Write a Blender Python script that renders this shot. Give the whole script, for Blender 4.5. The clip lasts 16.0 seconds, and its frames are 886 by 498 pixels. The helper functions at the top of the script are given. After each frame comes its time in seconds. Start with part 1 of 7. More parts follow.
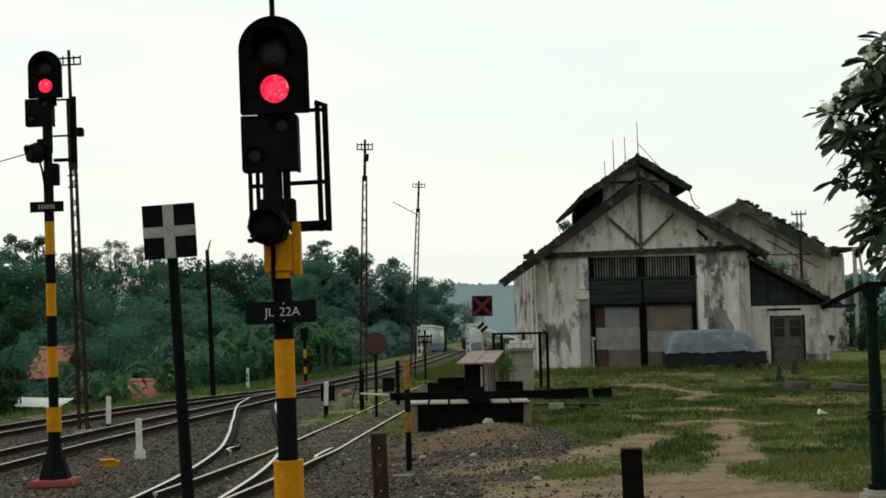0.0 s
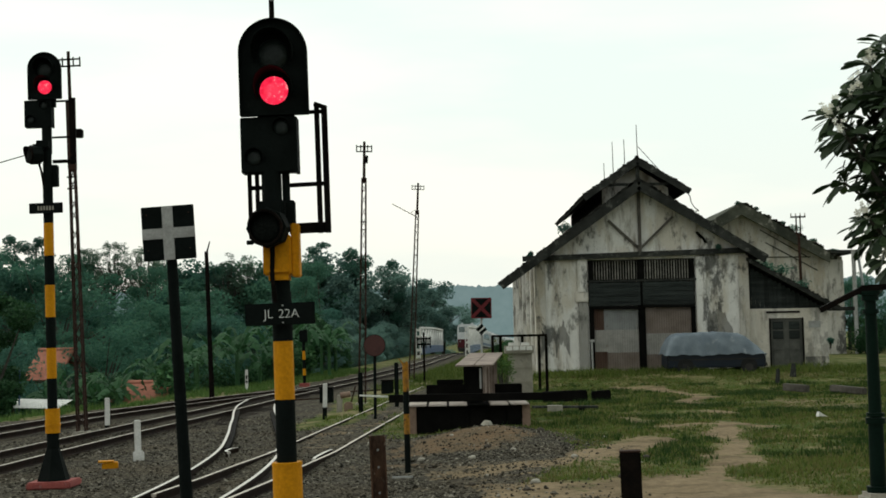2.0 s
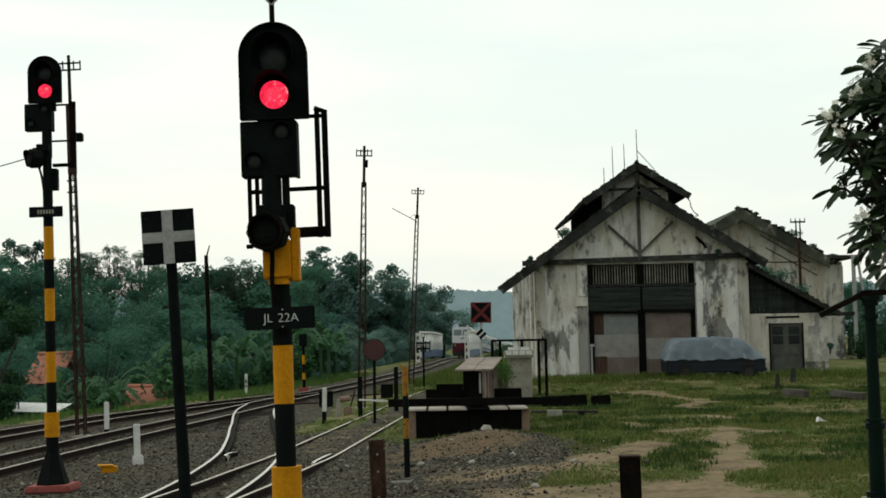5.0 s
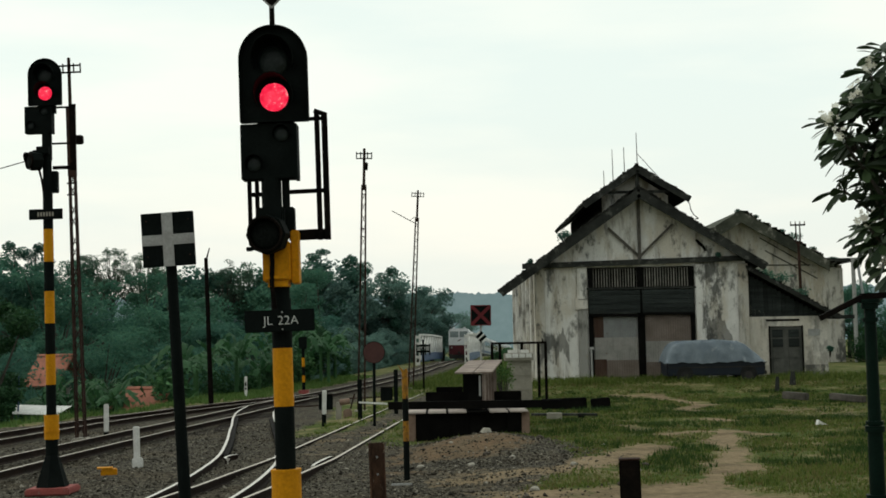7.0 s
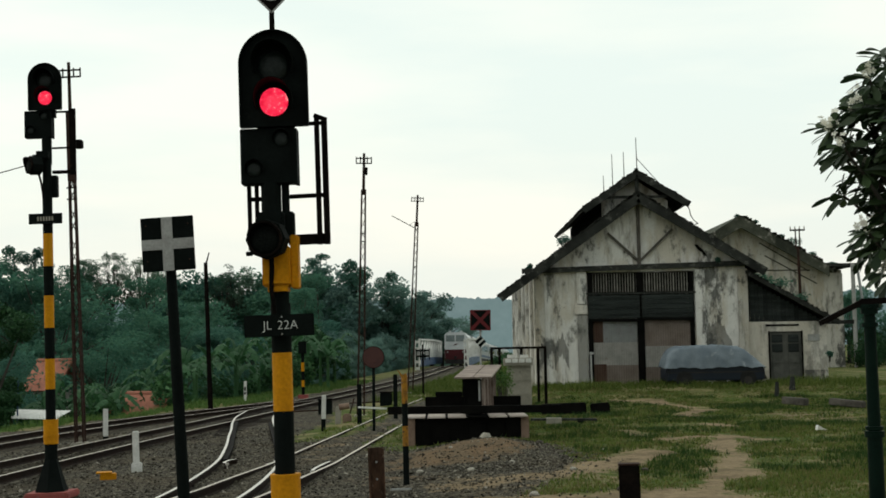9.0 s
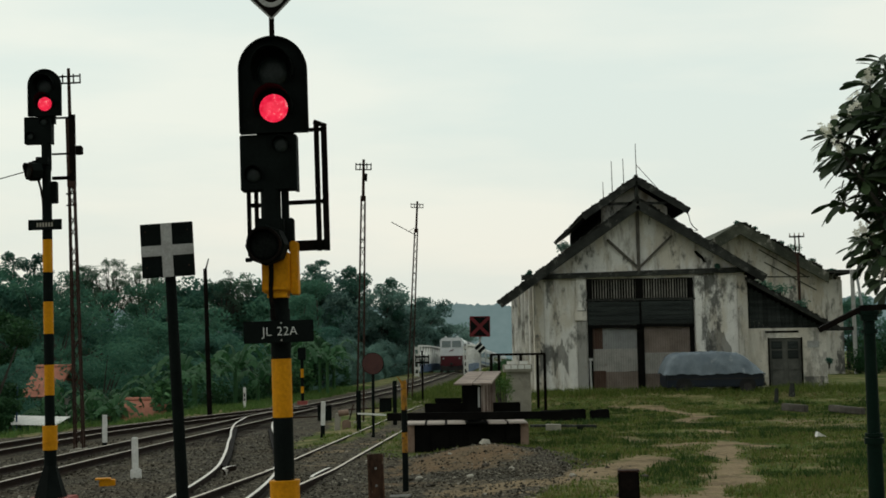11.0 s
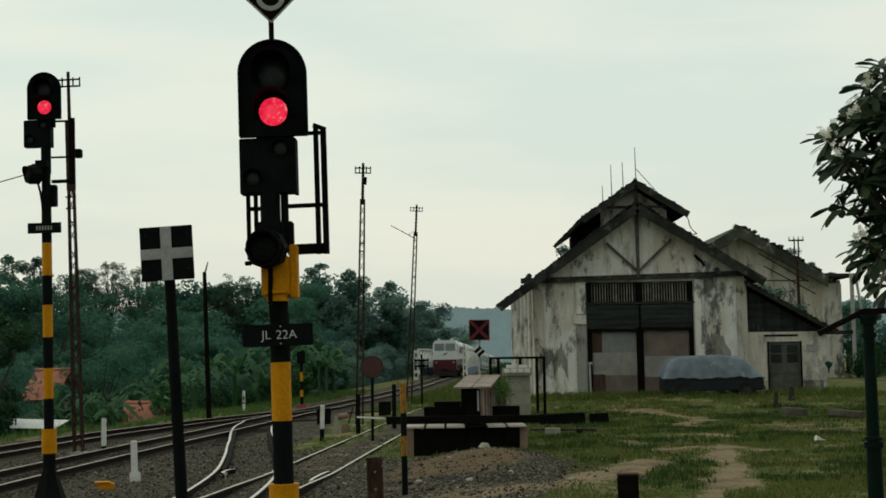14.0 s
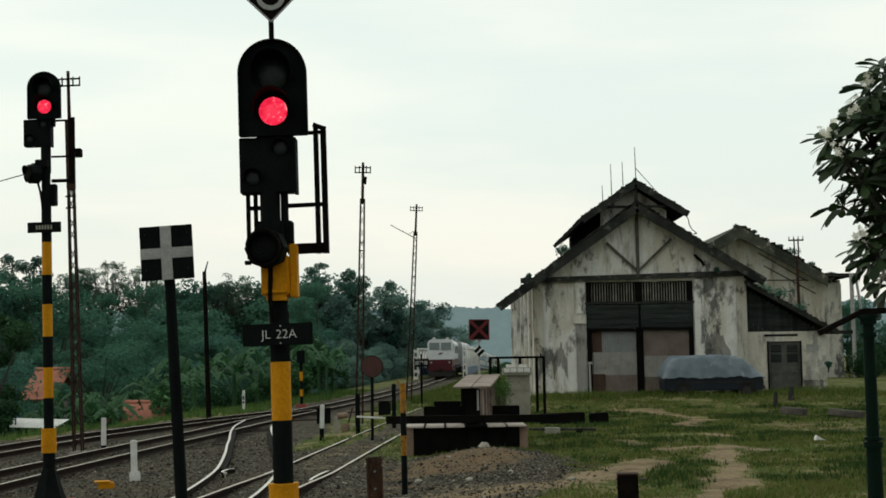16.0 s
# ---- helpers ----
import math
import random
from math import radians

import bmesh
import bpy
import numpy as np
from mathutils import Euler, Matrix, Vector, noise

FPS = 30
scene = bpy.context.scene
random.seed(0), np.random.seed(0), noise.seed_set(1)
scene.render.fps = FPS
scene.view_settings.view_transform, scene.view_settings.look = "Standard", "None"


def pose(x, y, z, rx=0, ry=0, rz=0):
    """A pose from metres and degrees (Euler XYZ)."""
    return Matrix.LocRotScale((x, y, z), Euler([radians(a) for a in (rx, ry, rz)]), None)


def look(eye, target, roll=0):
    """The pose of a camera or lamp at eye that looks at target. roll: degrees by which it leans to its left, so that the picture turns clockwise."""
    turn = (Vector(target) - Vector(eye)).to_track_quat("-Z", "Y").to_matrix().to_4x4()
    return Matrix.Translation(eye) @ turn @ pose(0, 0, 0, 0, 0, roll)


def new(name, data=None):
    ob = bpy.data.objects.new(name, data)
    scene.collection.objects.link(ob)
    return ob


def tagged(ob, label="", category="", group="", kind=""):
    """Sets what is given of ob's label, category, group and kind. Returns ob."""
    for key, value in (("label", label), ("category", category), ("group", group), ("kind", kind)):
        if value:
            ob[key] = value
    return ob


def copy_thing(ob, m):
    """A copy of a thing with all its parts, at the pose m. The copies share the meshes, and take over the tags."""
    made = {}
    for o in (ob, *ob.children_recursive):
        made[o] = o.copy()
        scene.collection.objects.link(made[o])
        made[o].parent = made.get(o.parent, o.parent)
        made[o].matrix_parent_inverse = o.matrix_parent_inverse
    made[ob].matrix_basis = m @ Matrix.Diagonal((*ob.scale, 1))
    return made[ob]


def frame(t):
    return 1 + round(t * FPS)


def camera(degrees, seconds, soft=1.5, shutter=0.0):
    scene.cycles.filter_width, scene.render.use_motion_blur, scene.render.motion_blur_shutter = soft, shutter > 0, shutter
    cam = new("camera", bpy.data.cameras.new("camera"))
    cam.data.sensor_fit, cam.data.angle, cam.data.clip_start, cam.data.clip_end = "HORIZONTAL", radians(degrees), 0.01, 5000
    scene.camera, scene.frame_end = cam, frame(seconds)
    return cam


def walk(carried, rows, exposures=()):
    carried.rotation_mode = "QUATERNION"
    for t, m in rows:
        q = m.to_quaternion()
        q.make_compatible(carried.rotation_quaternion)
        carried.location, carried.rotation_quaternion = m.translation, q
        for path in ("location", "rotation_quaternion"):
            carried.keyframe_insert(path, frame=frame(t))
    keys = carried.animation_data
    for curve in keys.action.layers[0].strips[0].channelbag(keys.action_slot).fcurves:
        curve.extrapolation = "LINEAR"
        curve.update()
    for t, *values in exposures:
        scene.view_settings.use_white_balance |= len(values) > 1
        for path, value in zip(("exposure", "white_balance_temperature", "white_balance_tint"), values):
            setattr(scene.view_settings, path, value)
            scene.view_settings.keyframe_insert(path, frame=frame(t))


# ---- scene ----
cam = camera(36.0, 16.0, soft=1.7)
EYE = 1.9


def aim(up, turn, roll):
    """The camera's pose at the fixed eye: tilt up, turn to the left and roll, in degrees."""
    return pose(0, 0, EYE, 0, 0, turn) @ pose(0, 0, 0, 90 + up) @ pose(0, 0, 0, 0, 0, roll)


walk(cam, [(t, aim(u, w, r)) for t, u, w, r in (
    (0.0, 3.699, 0.000, -1.300), (0.5, 3.701, -0.008, -1.295), (1.0, 3.718, -0.020, -1.275),
    (1.5, 3.749, -0.031, -1.238), (2.0, 3.785, -0.038, -1.199), (2.5, 3.820, -0.042, -1.170),
    (3.0, 3.855, -0.046, -1.154), (3.5, 3.889, -0.050, -1.142), (4.0, 3.917, -0.052, -1.126),
    (5.2, 3.980, -0.049, -1.095), (6.5, 4.050, -0.049, -1.068), (7.0, 4.084, -0.057, -1.056),
    (7.5, 4.119, -0.066, -1.045), (8.0, 4.163, -0.070, -1.042), (8.5, 4.222, -0.072, -1.030),
    (9.0, 4.286, -0.076, -1.005), (10.3, 4.468, -0.090, -0.975), (11.5, 4.600, -0.107, -0.958),
    (12.0, 4.642, -0.115, -0.952), (12.5, 4.670, -0.118, -0.942), (13.0, 4.688, -0.119, -0.935),
    (13.5, 4.697, -0.121, -0.934), (14.0, 4.697, -0.127, -0.932), (14.5, 4.691, -0.132, -0.918),
    (15.0, 4.682, -0.133, -0.904), (15.5, 4.679, -0.134, -0.902), (16.0, 4.679, -0.132, -0.900))],
    exposures=[(0.0, 0.22, 6650, 8), (2.5, 0.25, 6650, 8), (4.0, 0.24, 6650, 8), (6.5, 0.18, 6650, 8), (7.5, 0.17, 6650, 8), (9.0, 0.18, 6650, 8), (11.5, -0.06, 6700, 7), (12.0, 0.02, 6700, 6), (12.5, -0.09, 6750, 5),
               (13.0, 0.01, 6750, 5), (13.5, -0.16, 6800, 4), (14.0, -0.13, 6800, 4), (14.5, -0.07, 6750, 5), (15.0, 0.07, 6650, 8), (15.5, 0.10, 6650, 8), (16.0, 0.10, 6650, 8)])

# ---- light: hazy overcast morning sky and a weak wide sun ----
world = bpy.data.worlds.new("overcast_sky")
scene.world = world
world.use_nodes = True
wn, wl = world.node_tree.nodes, world.node_tree.links
wn.clear()
sky = wn.new("ShaderNodeTexSky")
sky.sky_type, sky.sun_disc = "NISHITA", False
sky.sun_elevation, sky.sun_rotation = radians(40), radians(300)
sky.air_density, sky.dust_density = 1.6, 4.0
w_co = wn.new("ShaderNodeTexCoord")
w_map = wn.new("ShaderNodeMapping")
w_map.inputs["Scale"].default_value = (1.0, 1.0, 5.0)
w_cloud = wn.new("ShaderNodeTexNoise")
w_cloud.inputs["Scale"].default_value, w_cloud.inputs["Detail"].default_value = 3.0, 6.0
w_ramp = wn.new("ShaderNodeValToRGB")
w_ramp.color_ramp.elements[0].position, w_ramp.color_ramp.elements[0].color = 0.40, (0.77, 0.865, 0.835, 1)
w_ramp.color_ramp.elements[1].position, w_ramp.color_ramp.elements[1].color = 0.60, (0.88, 0.925, 0.865, 1)
w_gain = wn.new("ShaderNodeVectorMath")
w_gain.operation = "SCALE"
w_gain.inputs["Scale"].default_value = 0.10
w_mix = wn.new("ShaderNodeMixRGB")
w_mix.inputs["Fac"].default_value = 0.90
# haze: creamier near the horizon
w_low = wn.new("ShaderNodeMapRange")
w_low.interpolation_type = "SMOOTHSTEP"
w_low.inputs["From Min"].default_value, w_low.inputs["From Max"].default_value = 0.03, 0.20
w_low.inputs["To Min"].default_value, w_low.inputs["To Max"].default_value = 1.0, 0.0
w_tint = wn.new("ShaderNodeMixRGB")
w_tint.blend_type = "MULTIPLY"
w_tint.inputs["Color2"].default_value = (1.05, 0.985, 0.965, 1)
w_bg = wn.new("ShaderNodeBackground")
w_bg.inputs["Strength"].default_value = 1.0
w_out = wn.new("ShaderNodeOutputWorld")
wl.new(w_co.outputs["Generated"], w_map.inputs["Vector"])
wl.new(w_map.outputs["Vector"], w_cloud.inputs["Vector"])
wl.new(w_cloud.outputs["Fac"], w_ramp.inputs["Fac"])
wl.new(sky.outputs["Color"], w_gain.inputs[0])
wl.new(w_gain.outputs["Vector"], w_mix.inputs["Color1"])
wl.new(w_ramp.outputs["Color"], w_mix.inputs["Color2"])
# the hidden sun stands low ahead, so the sky dims gently towards the far side
w_sep = wn.new("ShaderNodeSeparateXYZ")
w_fall = wn.new("ShaderNodeMapRange")
w_fall.interpolation_type = "SMOOTHSTEP"
w_fall.inputs["From Min"].default_value, w_fall.inputs["From Max"].default_value = -0.9, 0.75
w_fall.inputs["To Min"].default_value, w_fall.inputs["To Max"].default_value = 0.59, 1.03
w_dim = wn.new("ShaderNodeVectorMath")
w_dim.operation = "SCALE"
wl.new(w_co.outputs["Generated"], w_sep.inputs["Vector"])
wl.new(w_sep.outputs["Y"], w_fall.inputs["Value"])
wl.new(w_sep.outputs["Z"], w_low.inputs["Value"])
wl.new(w_low.outputs["Result"], w_tint.inputs["Fac"])
wl.new(w_mix.outputs["Color"], w_tint.inputs["Color1"])
wl.new(w_tint.outputs["Color"], w_dim.inputs[0])
# an overcast sky is brightest overhead
w_zen = wn.new("ShaderNodeMapRange")
w_zen.interpolation_type = "SMOOTHSTEP"
w_zen.inputs["From Min"].default_value, w_zen.inputs["From Max"].default_value = 0.28, 0.95
w_zen.inputs["To Min"].default_value, w_zen.inputs["To Max"].default_value = 1.0, 1.5
w_both = wn.new("ShaderNodeMath")
w_both.operation = "MULTIPLY"
wl.new(w_sep.outputs["Z"], w_zen.inputs["Value"])
wl.new(w_fall.outputs["Result"], w_both.inputs[0])
wl.new(w_zen.outputs["Result"], w_both.inputs[1])
wl.new(w_both.outputs["Value"], w_dim.inputs["Scale"])
wl.new(w_dim.outputs["Vector"], w_bg.inputs["Color"])
wl.new(w_bg.outputs["Background"], w_out.inputs["Surface"])

sun_data = bpy.data.lights.new("sun", "SUN")
sun_data.energy, sun_data.angle, sun_data.color = 0.4, radians(25), (1.0, 0.97, 0.90)
sun = new("sun", sun_data)
sun.matrix_world = look((-45, 20, 40), (0, 40, 0))


# ---- materials ----
def nodes_of(m):
    m.use_nodes = True
    n, l = m.node_tree.nodes, m.node_tree.links
    return n, l, n["Principled BSDF"]


def noise_node(n, l, vec, scale, detail=4.0, rough=0.6, stretch=None):
    if stretch:
        mp = n.new("ShaderNodeMapping")
        mp.inputs["Scale"].default_value = stretch
        l.new(vec, mp.inputs["Vector"])
        vec = mp.outputs["Vector"]
    t = n.new("ShaderNodeTexNoise")
    t.inputs["Scale"].default_value, t.inputs["Detail"].default_value, t.inputs["Roughness"].default_value = scale, detail, rough
    l.new(vec, t.inputs["Vector"])
    return t.outputs["Fac"]


def ramp_node(n, l, fac, stops):
    r = n.new("ShaderNodeValToRGB")
    els = r.color_ramp.elements
    while len(els) < len(stops):
        els.new(0.5)
    for e, (p, c) in zip(els, stops):
        e.position = p
        e.color = (c, c, c, 1) if isinstance(c, (int, float)) else (*c, 1)
    l.new(fac, r.inputs["Fac"])
    return r.outputs["Color"]


def mix_node(n, l, fac, a, b, mode="MIX"):
    m = n.new("ShaderNodeMixRGB")
    m.blend_type = mode
    for socket, v in ((m.inputs["Fac"], fac), (m.inputs["Color1"], a), (m.inputs["Color2"], b)):
        if isinstance(v, (int, float)):
            socket.default_value = v if socket.name == "Fac" else (v, v, v, 1)
        elif isinstance(v, tuple):
            socket.default_value = (*v, 1)
        else:
            l.new(v, socket)
    return m.outputs["Color"]


def surface(name, c1, c2, scale=3.0, rough=0.7, metal=0.0, bump=0.25, fine=40.0, wear=None, wear_at=(0.6, 0.72), stretch=None, per=0.0, gloss=0.2):
    """A worn surface: two colours in large patches, fine grain with relief, and wear of a third colour."""
    m = bpy.data.materials.new(name)
    n, l, b = nodes_of(m)
    co = n.new("ShaderNodeTexCoord").outputs["Object"]
    col = mix_node(n, l, ramp_node(n, l, noise_node(n, l, co, scale, stretch=stretch), ((0.35, 0.0), (0.65, 1.0))), c1, c2)
    grain = noise_node(n, l, co, fine, 3.0, stretch=stretch)
    col = mix_node(n, l, 0.5, col, ramp_node(n, l, grain, ((0.3, 0.55), (0.7, 1.15))), "MULTIPLY")
    if wear:
        col = mix_node(n, l, ramp_node(n, l, noise_node(n, l, co, scale * 2.3, 6.0, 0.7, stretch), ((wear_at[0], 0.0), (wear_at[1], 1.0))), col, wear)
    if per:
        info = n.new("ShaderNodeObjectInfo").outputs["Random"]
        col = mix_node(n, l, 1.0, col, ramp_node(n, l, info, ((0.0, 1 - per), (1.0, 1 + per))), "MULTIPLY")
    l.new(col, b.inputs["Base Color"])
    b.inputs["Roughness"].default_value, b.inputs["Metallic"].default_value = rough, metal
    b.inputs["Specular IOR Level"].default_value = gloss
    bp = n.new("ShaderNodeBump")
    bp.inputs["Strength"].default_value, bp.inputs["Distance"].default_value = bump, 0.02
    l.new(grain, bp.inputs["Height"])
    l.new(bp.outputs["Normal"], b.inputs["Normal"])
    return m


def foliage(name, c1, c2, rough=0.6, through_light=0.25):
    """Leaves: colour varies from leaf to leaf and from plant to plant, and some light passes through."""
    m = bpy.data.materials.new(name)
    n, l, b = nodes_of(m)
    geo = n.new("ShaderNodeNewGeometry")
    info = n.new("ShaderNodeObjectInfo").outputs["Random"]
    col = mix_node(n, l, geo.outputs["Random Per Island"], c1, c2)
    col = mix_node(n, l, 1.0, col, ramp_node(n, l, info, ((0.0, (0.75, 0.8, 0.85)), (1.0, (1.25, 1.2, 1.2)))), "MULTIPLY")
    l.new(col, b.inputs["Base Color"])
    b.inputs["Roughness"].default_value = rough
    b.inputs["Specular IOR Level"].default_value = 0.15
    tr = n.new("ShaderNodeBsdfTranslucent")
    l.new(col, tr.inputs["Color"])
    mx = n.new("ShaderNodeMixShader")
    mx.inputs["Fac"].default_value = through_light
    l.new(b.outputs["BSDF"], mx.inputs[1])
    l.new(tr.outputs["BSDF"], mx.inputs[2])
    l.new(mx.outputs["Shader"], n["Material Output"].inputs["Surface"])
    return m


def lens_red():
    """A lit red signal lens with a faceted, unevenly bright glass."""
    m = bpy.data.materials.new("lit_red_lens")
    n, l, b = nodes_of(m)
    co = n.new("ShaderNodeTexCoord").outputs["Object"]
    spots = noise_node(n, l, co, 21, 3.0, 0.75)
    col = ramp_node(n, l, spots, ((0.35, (0.72, 0.010, 0.045)), (0.54, (1.0, 0.025, 0.08)), (0.62, (1.0, 0.12, 0.17)), (0.69, (1.0, 0.55, 0.48))))
    l.new(col, b.inputs["Emission Color"])
    b.inputs["Base Color"].default_value = (0.5, 0.02, 0.04, 1)
    b.inputs["Emission Strength"].default_value = 0.92
    b.inputs["Roughness"].default_value = 0.2
    return m


def plaster(name, base, stain, amount=0.5):
    """Old limewash with vertical rain streaks, mould patches and bare spots."""
    m = bpy.data.materials.new(name)
    n, l, b = nodes_of(m)
    co = n.new("ShaderNodeTexCoord").outputs["Object"]
    col = mix_node(n, l, ramp_node(n, l, noise_node(n, l, co, 0.9, 5.0), ((0.35, 0.0), (0.65, 1.0))), base, tuple(c * 0.80 for c in base))
    wash = ramp_node(n, l, noise_node(n, l, co, 0.55, 7.0, 0.65, (1.6, 1.6, 0.5)), ((0.48, 0.0), (0.57, 0.75 * amount)))
    col = mix_node(n, l, wash, col, tuple(c * k for c, k in zip(base, (0.70, 0.65, 0.56))))
    streak = ramp_node(n, l, noise_node(n, l, co, 1.5, 8.0, 0.70, (1.2, 1.2, 0.26)), ((0.53, 0.0), (0.66, amount)))
    col = mix_node(n, l, streak, col, stain)
    patch = ramp_node(n, l, noise_node(n, l, co, 1.0, 9.0, 0.70, (1.2, 1.2, 0.55)), ((0.555, 0.0), (0.625, 0.9 * amount)))
    col = mix_node(n, l, patch, col, (0.17, 0.165, 0.15))
    mould = ramp_node(n, l, noise_node(n, l, co, 0.62, 10.0, 0.72, (1.2, 1.2, 0.6)), ((0.545, 0.0), (0.60, 0.88 * amount)))
    col = mix_node(n, l, mould, col, (0.062, 0.064, 0.060))
    runs = ramp_node(n, l, noise_node(n, l, co, 2.6, 9.0, 0.74, (1.0, 1.0, 0.13)), ((0.60, 0.0), (0.68, 0.5 * amount)))
    col = mix_node(n, l, runs, col, tuple(c * k for c, k in zip(base, (0.30, 0.27, 0.23))))
    flake = ramp_node(n, l, noise_node(n, l, co, 2.4, 10.0, 0.78), ((0.615, 0.0), (0.635, 0.8 * amount)))
    col = mix_node(n, l, flake, col, (0.24, 0.20, 0.16))
    spots = ramp_node(n, l, noise_node(n, l, co, 3.2, 6.0, 0.7), ((0.62, 0.0), (0.70, 0.7)))
    col = mix_node(n, l, spots, col, tuple(c * 0.55 for c in base))
    grain = noise_node(n, l, co, 25, 4.0)
    col = mix_node(n, l, 0.35, col, ramp_node(n, l, grain, ((0.3, 0.6), (0.7, 1.1))), "MULTIPLY")
    l.new(col, b.inputs["Base Color"])
    b.inputs["Roughness"].default_value = 0.9
    b.inputs["Specular IOR Level"].default_value = 0.15
    bp = n.new("ShaderNodeBump")
    bp.inputs["Strength"].default_value, bp.inputs["Distance"].default_value = 0.4, 0.03
    l.new(grain, bp.inputs["Height"])
    l.new(bp.outputs["Normal"], b.inputs["Normal"])
    return m


def ground_material():
    """Ballast, bare earth and grass, laid by the sheet's own attributes and broken up by noise."""
    m = bpy.data.materials.new("ground")
    n, l, b = nodes_of(m)
    co = n.new("ShaderNodeNewGeometry").outputs["Position"]
    soft = mix_node(n, l, 0.38, noise_node(n, l, co, 0.85, 8.0, 0.68), noise_node(n, l, co, 4.5, 6.0, 0.7))
    grass = mix_node(n, l, noise_node(n, l, co, 0.8, 6.0, 0.7), (0.036, 0.060, 0.012), (0.082, 0.102, 0.024))
    grass = mix_node(n, l, ramp_node(n, l, noise_node(n, l, co, 0.5, 9.0, 0.74), ((0.47, 0.0), (0.58, 0.9))), grass, (0.190, 0.158, 0.082))
    grass = mix_node(n, l, 0.7, grass, ramp_node(n, l, noise_node(n, l, co, 9, 5.0), ((0.3, 0.35), (0.7, 1.3))), "MULTIPLY")
    earth = mix_node(n, l, noise_node(n, l, co, 2.2, 9.0, 0.75), (0.066, 0.047, 0.027), (0.35, 0.265, 0.165))
    earth = mix_node(n, l, 0.6, earth, ramp_node(n, l, noise_node(n, l, co, 7, 8.0, 0.78), ((0.34, 0.30), (0.60, 1.2))), "MULTIPLY")
    earth = mix_node(n, l, ramp_node(n, l, noise_node(n, l, co, 1.1, 8.0, 0.75), ((0.49, 0.0), (0.58, 0.8))), earth, (0.098, 0.073, 0.043))
    vor = n.new("ShaderNodeTexVoronoi")
    vor.inputs["Scale"].default_value = 24
    l.new(co, vor.inputs["Vector"])
    stone = ramp_node(n, l, vor.outputs["Color"], ((0.20, (0.0095, 0.0088, 0.007)), (0.55, (0.044, 0.039, 0.029)), (0.78, (0.095, 0.085, 0.065)), (0.92, (0.18, 0.165, 0.13))))
    stone = mix_node(n, l, ramp_node(n, l, noise_node(n, l, co, 0.5, 5.0), ((0.45, 0.0), (0.7, 0.5))), stone, (0.062, 0.046, 0.027))

    def mask(name, lo, hi):
        a = n.new("ShaderNodeAttribute")
        a.attribute_name = name
        mth = n.new("ShaderNodeMath")
        mth.operation = "ADD"
        l.new(a.outputs["Fac"], mth.inputs[0])
        sub = n.new("ShaderNodeMath")
        sub.operation = "SUBTRACT"
        l.new(soft, sub.inputs[0])
        sub.inputs[1].default_value = 0.5
        amp = n.new("ShaderNodeMath")
        amp.operation = "MULTIPLY"
        amp.inputs[1].default_value = 2.6
        l.new(sub.outputs["Value"], amp.inputs[0])
        l.new(amp.outputs["Value"], mth.inputs[1])
        return ramp_node(n, l, mth.outputs["Value"], ((lo, 0.0), (hi, 1.0)))

    col = mix_node(n, l, mask("ballast", 0.40, 0.60), grass, stone)
    clay = mix_node(n, l, ramp_node(n, l, noise_node(n, l, co, 1.3, 6.0, 0.7), ((0.42, 0.0), (0.58, 1.0))), (0.108, 0.080, 0.050), (0.130, 0.086, 0.050))
    clay = mix_node(n, l, 0.8, clay, ramp_node(n, l, noise_node(n, l, co, 11, 6.0, 0.75), ((0.30, 0.25), (0.66, 1.35))), "MULTIPLY")
    col = mix_node(n, l, mask("earth", 0.42, 0.62), col, earth)
    col = mix_node(n, l, mask("clay", 0.42, 0.62), col, clay)
    l.new(col, b.inputs["Base Color"])
    b.inputs["Roughness"].default_value = 0.95
    b.inputs["Specular IOR Level"].default_value = 0.06
    bp = n.new("ShaderNodeBump")
    bp.inputs["Strength"].default_value, bp.inputs["Distance"].default_value = 0.7, 0.05
    l.new(noise_node(n, l, co, 14, 5.0), bp.inputs["Height"])
    l.new(bp.outputs["Normal"], b.inputs["Normal"])
    return m


BLACK = surface("black_paint", (0.0042, 0.0062, 0.0056), (0.0068, 0.0096, 0.0088), 4, 0.7, bump=0.1, gloss=0.03, wear=(0.013, 0.015, 0.014), wear_at=(0.66, 0.8))
BLACK_IRON = surface("black_iron", (0.0035, 0.0035, 0.0032), (0.010, 0.0075, 0.0062), 5, 0.7, 0.0, wear=(0.022, 0.013, 0.009), gloss=0.02)
YELLOW = surface("yellow_paint", (0.58, 0.250, 0.007), (0.50, 0.205, 0.007), 3, 0.55, bump=0.06, gloss=0.08, wear=(0.13, 0.06, 0.02), wear_at=(0.68, 0.76))
WHITE = surface("white_paint", (0.72, 0.72, 0.70), (0.58, 0.58, 0.55), 3, 0.6, wear=(0.28, 0.26, 0.22), wear_at=(0.62, 0.74))
GREY_WHITE = surface("weathered_white", (0.36, 0.37, 0.36), (0.28, 0.28, 0.27), 6, 0.7, wear=(0.12, 0.11, 0.10), wear_at=(0.64, 0.74))
RUST = surface("rusty_steel", (0.048, 0.026, 0.020), (0.024, 0.015, 0.012), 5, 0.85, 0.0, 0.4, wear=(0.012, 0.011, 0.010), gloss=0.1)
RUST_ORANGE = surface("flaking_rust", (0.120, 0.066, 0.042), (0.026, 0.018, 0.014), 7, 0.85, 0, 0.5, stretch=(1, 1, 0.35), wear=(0.28, 0.22, 0.17), wear_at=(0.60, 0.68), gloss=0.1)
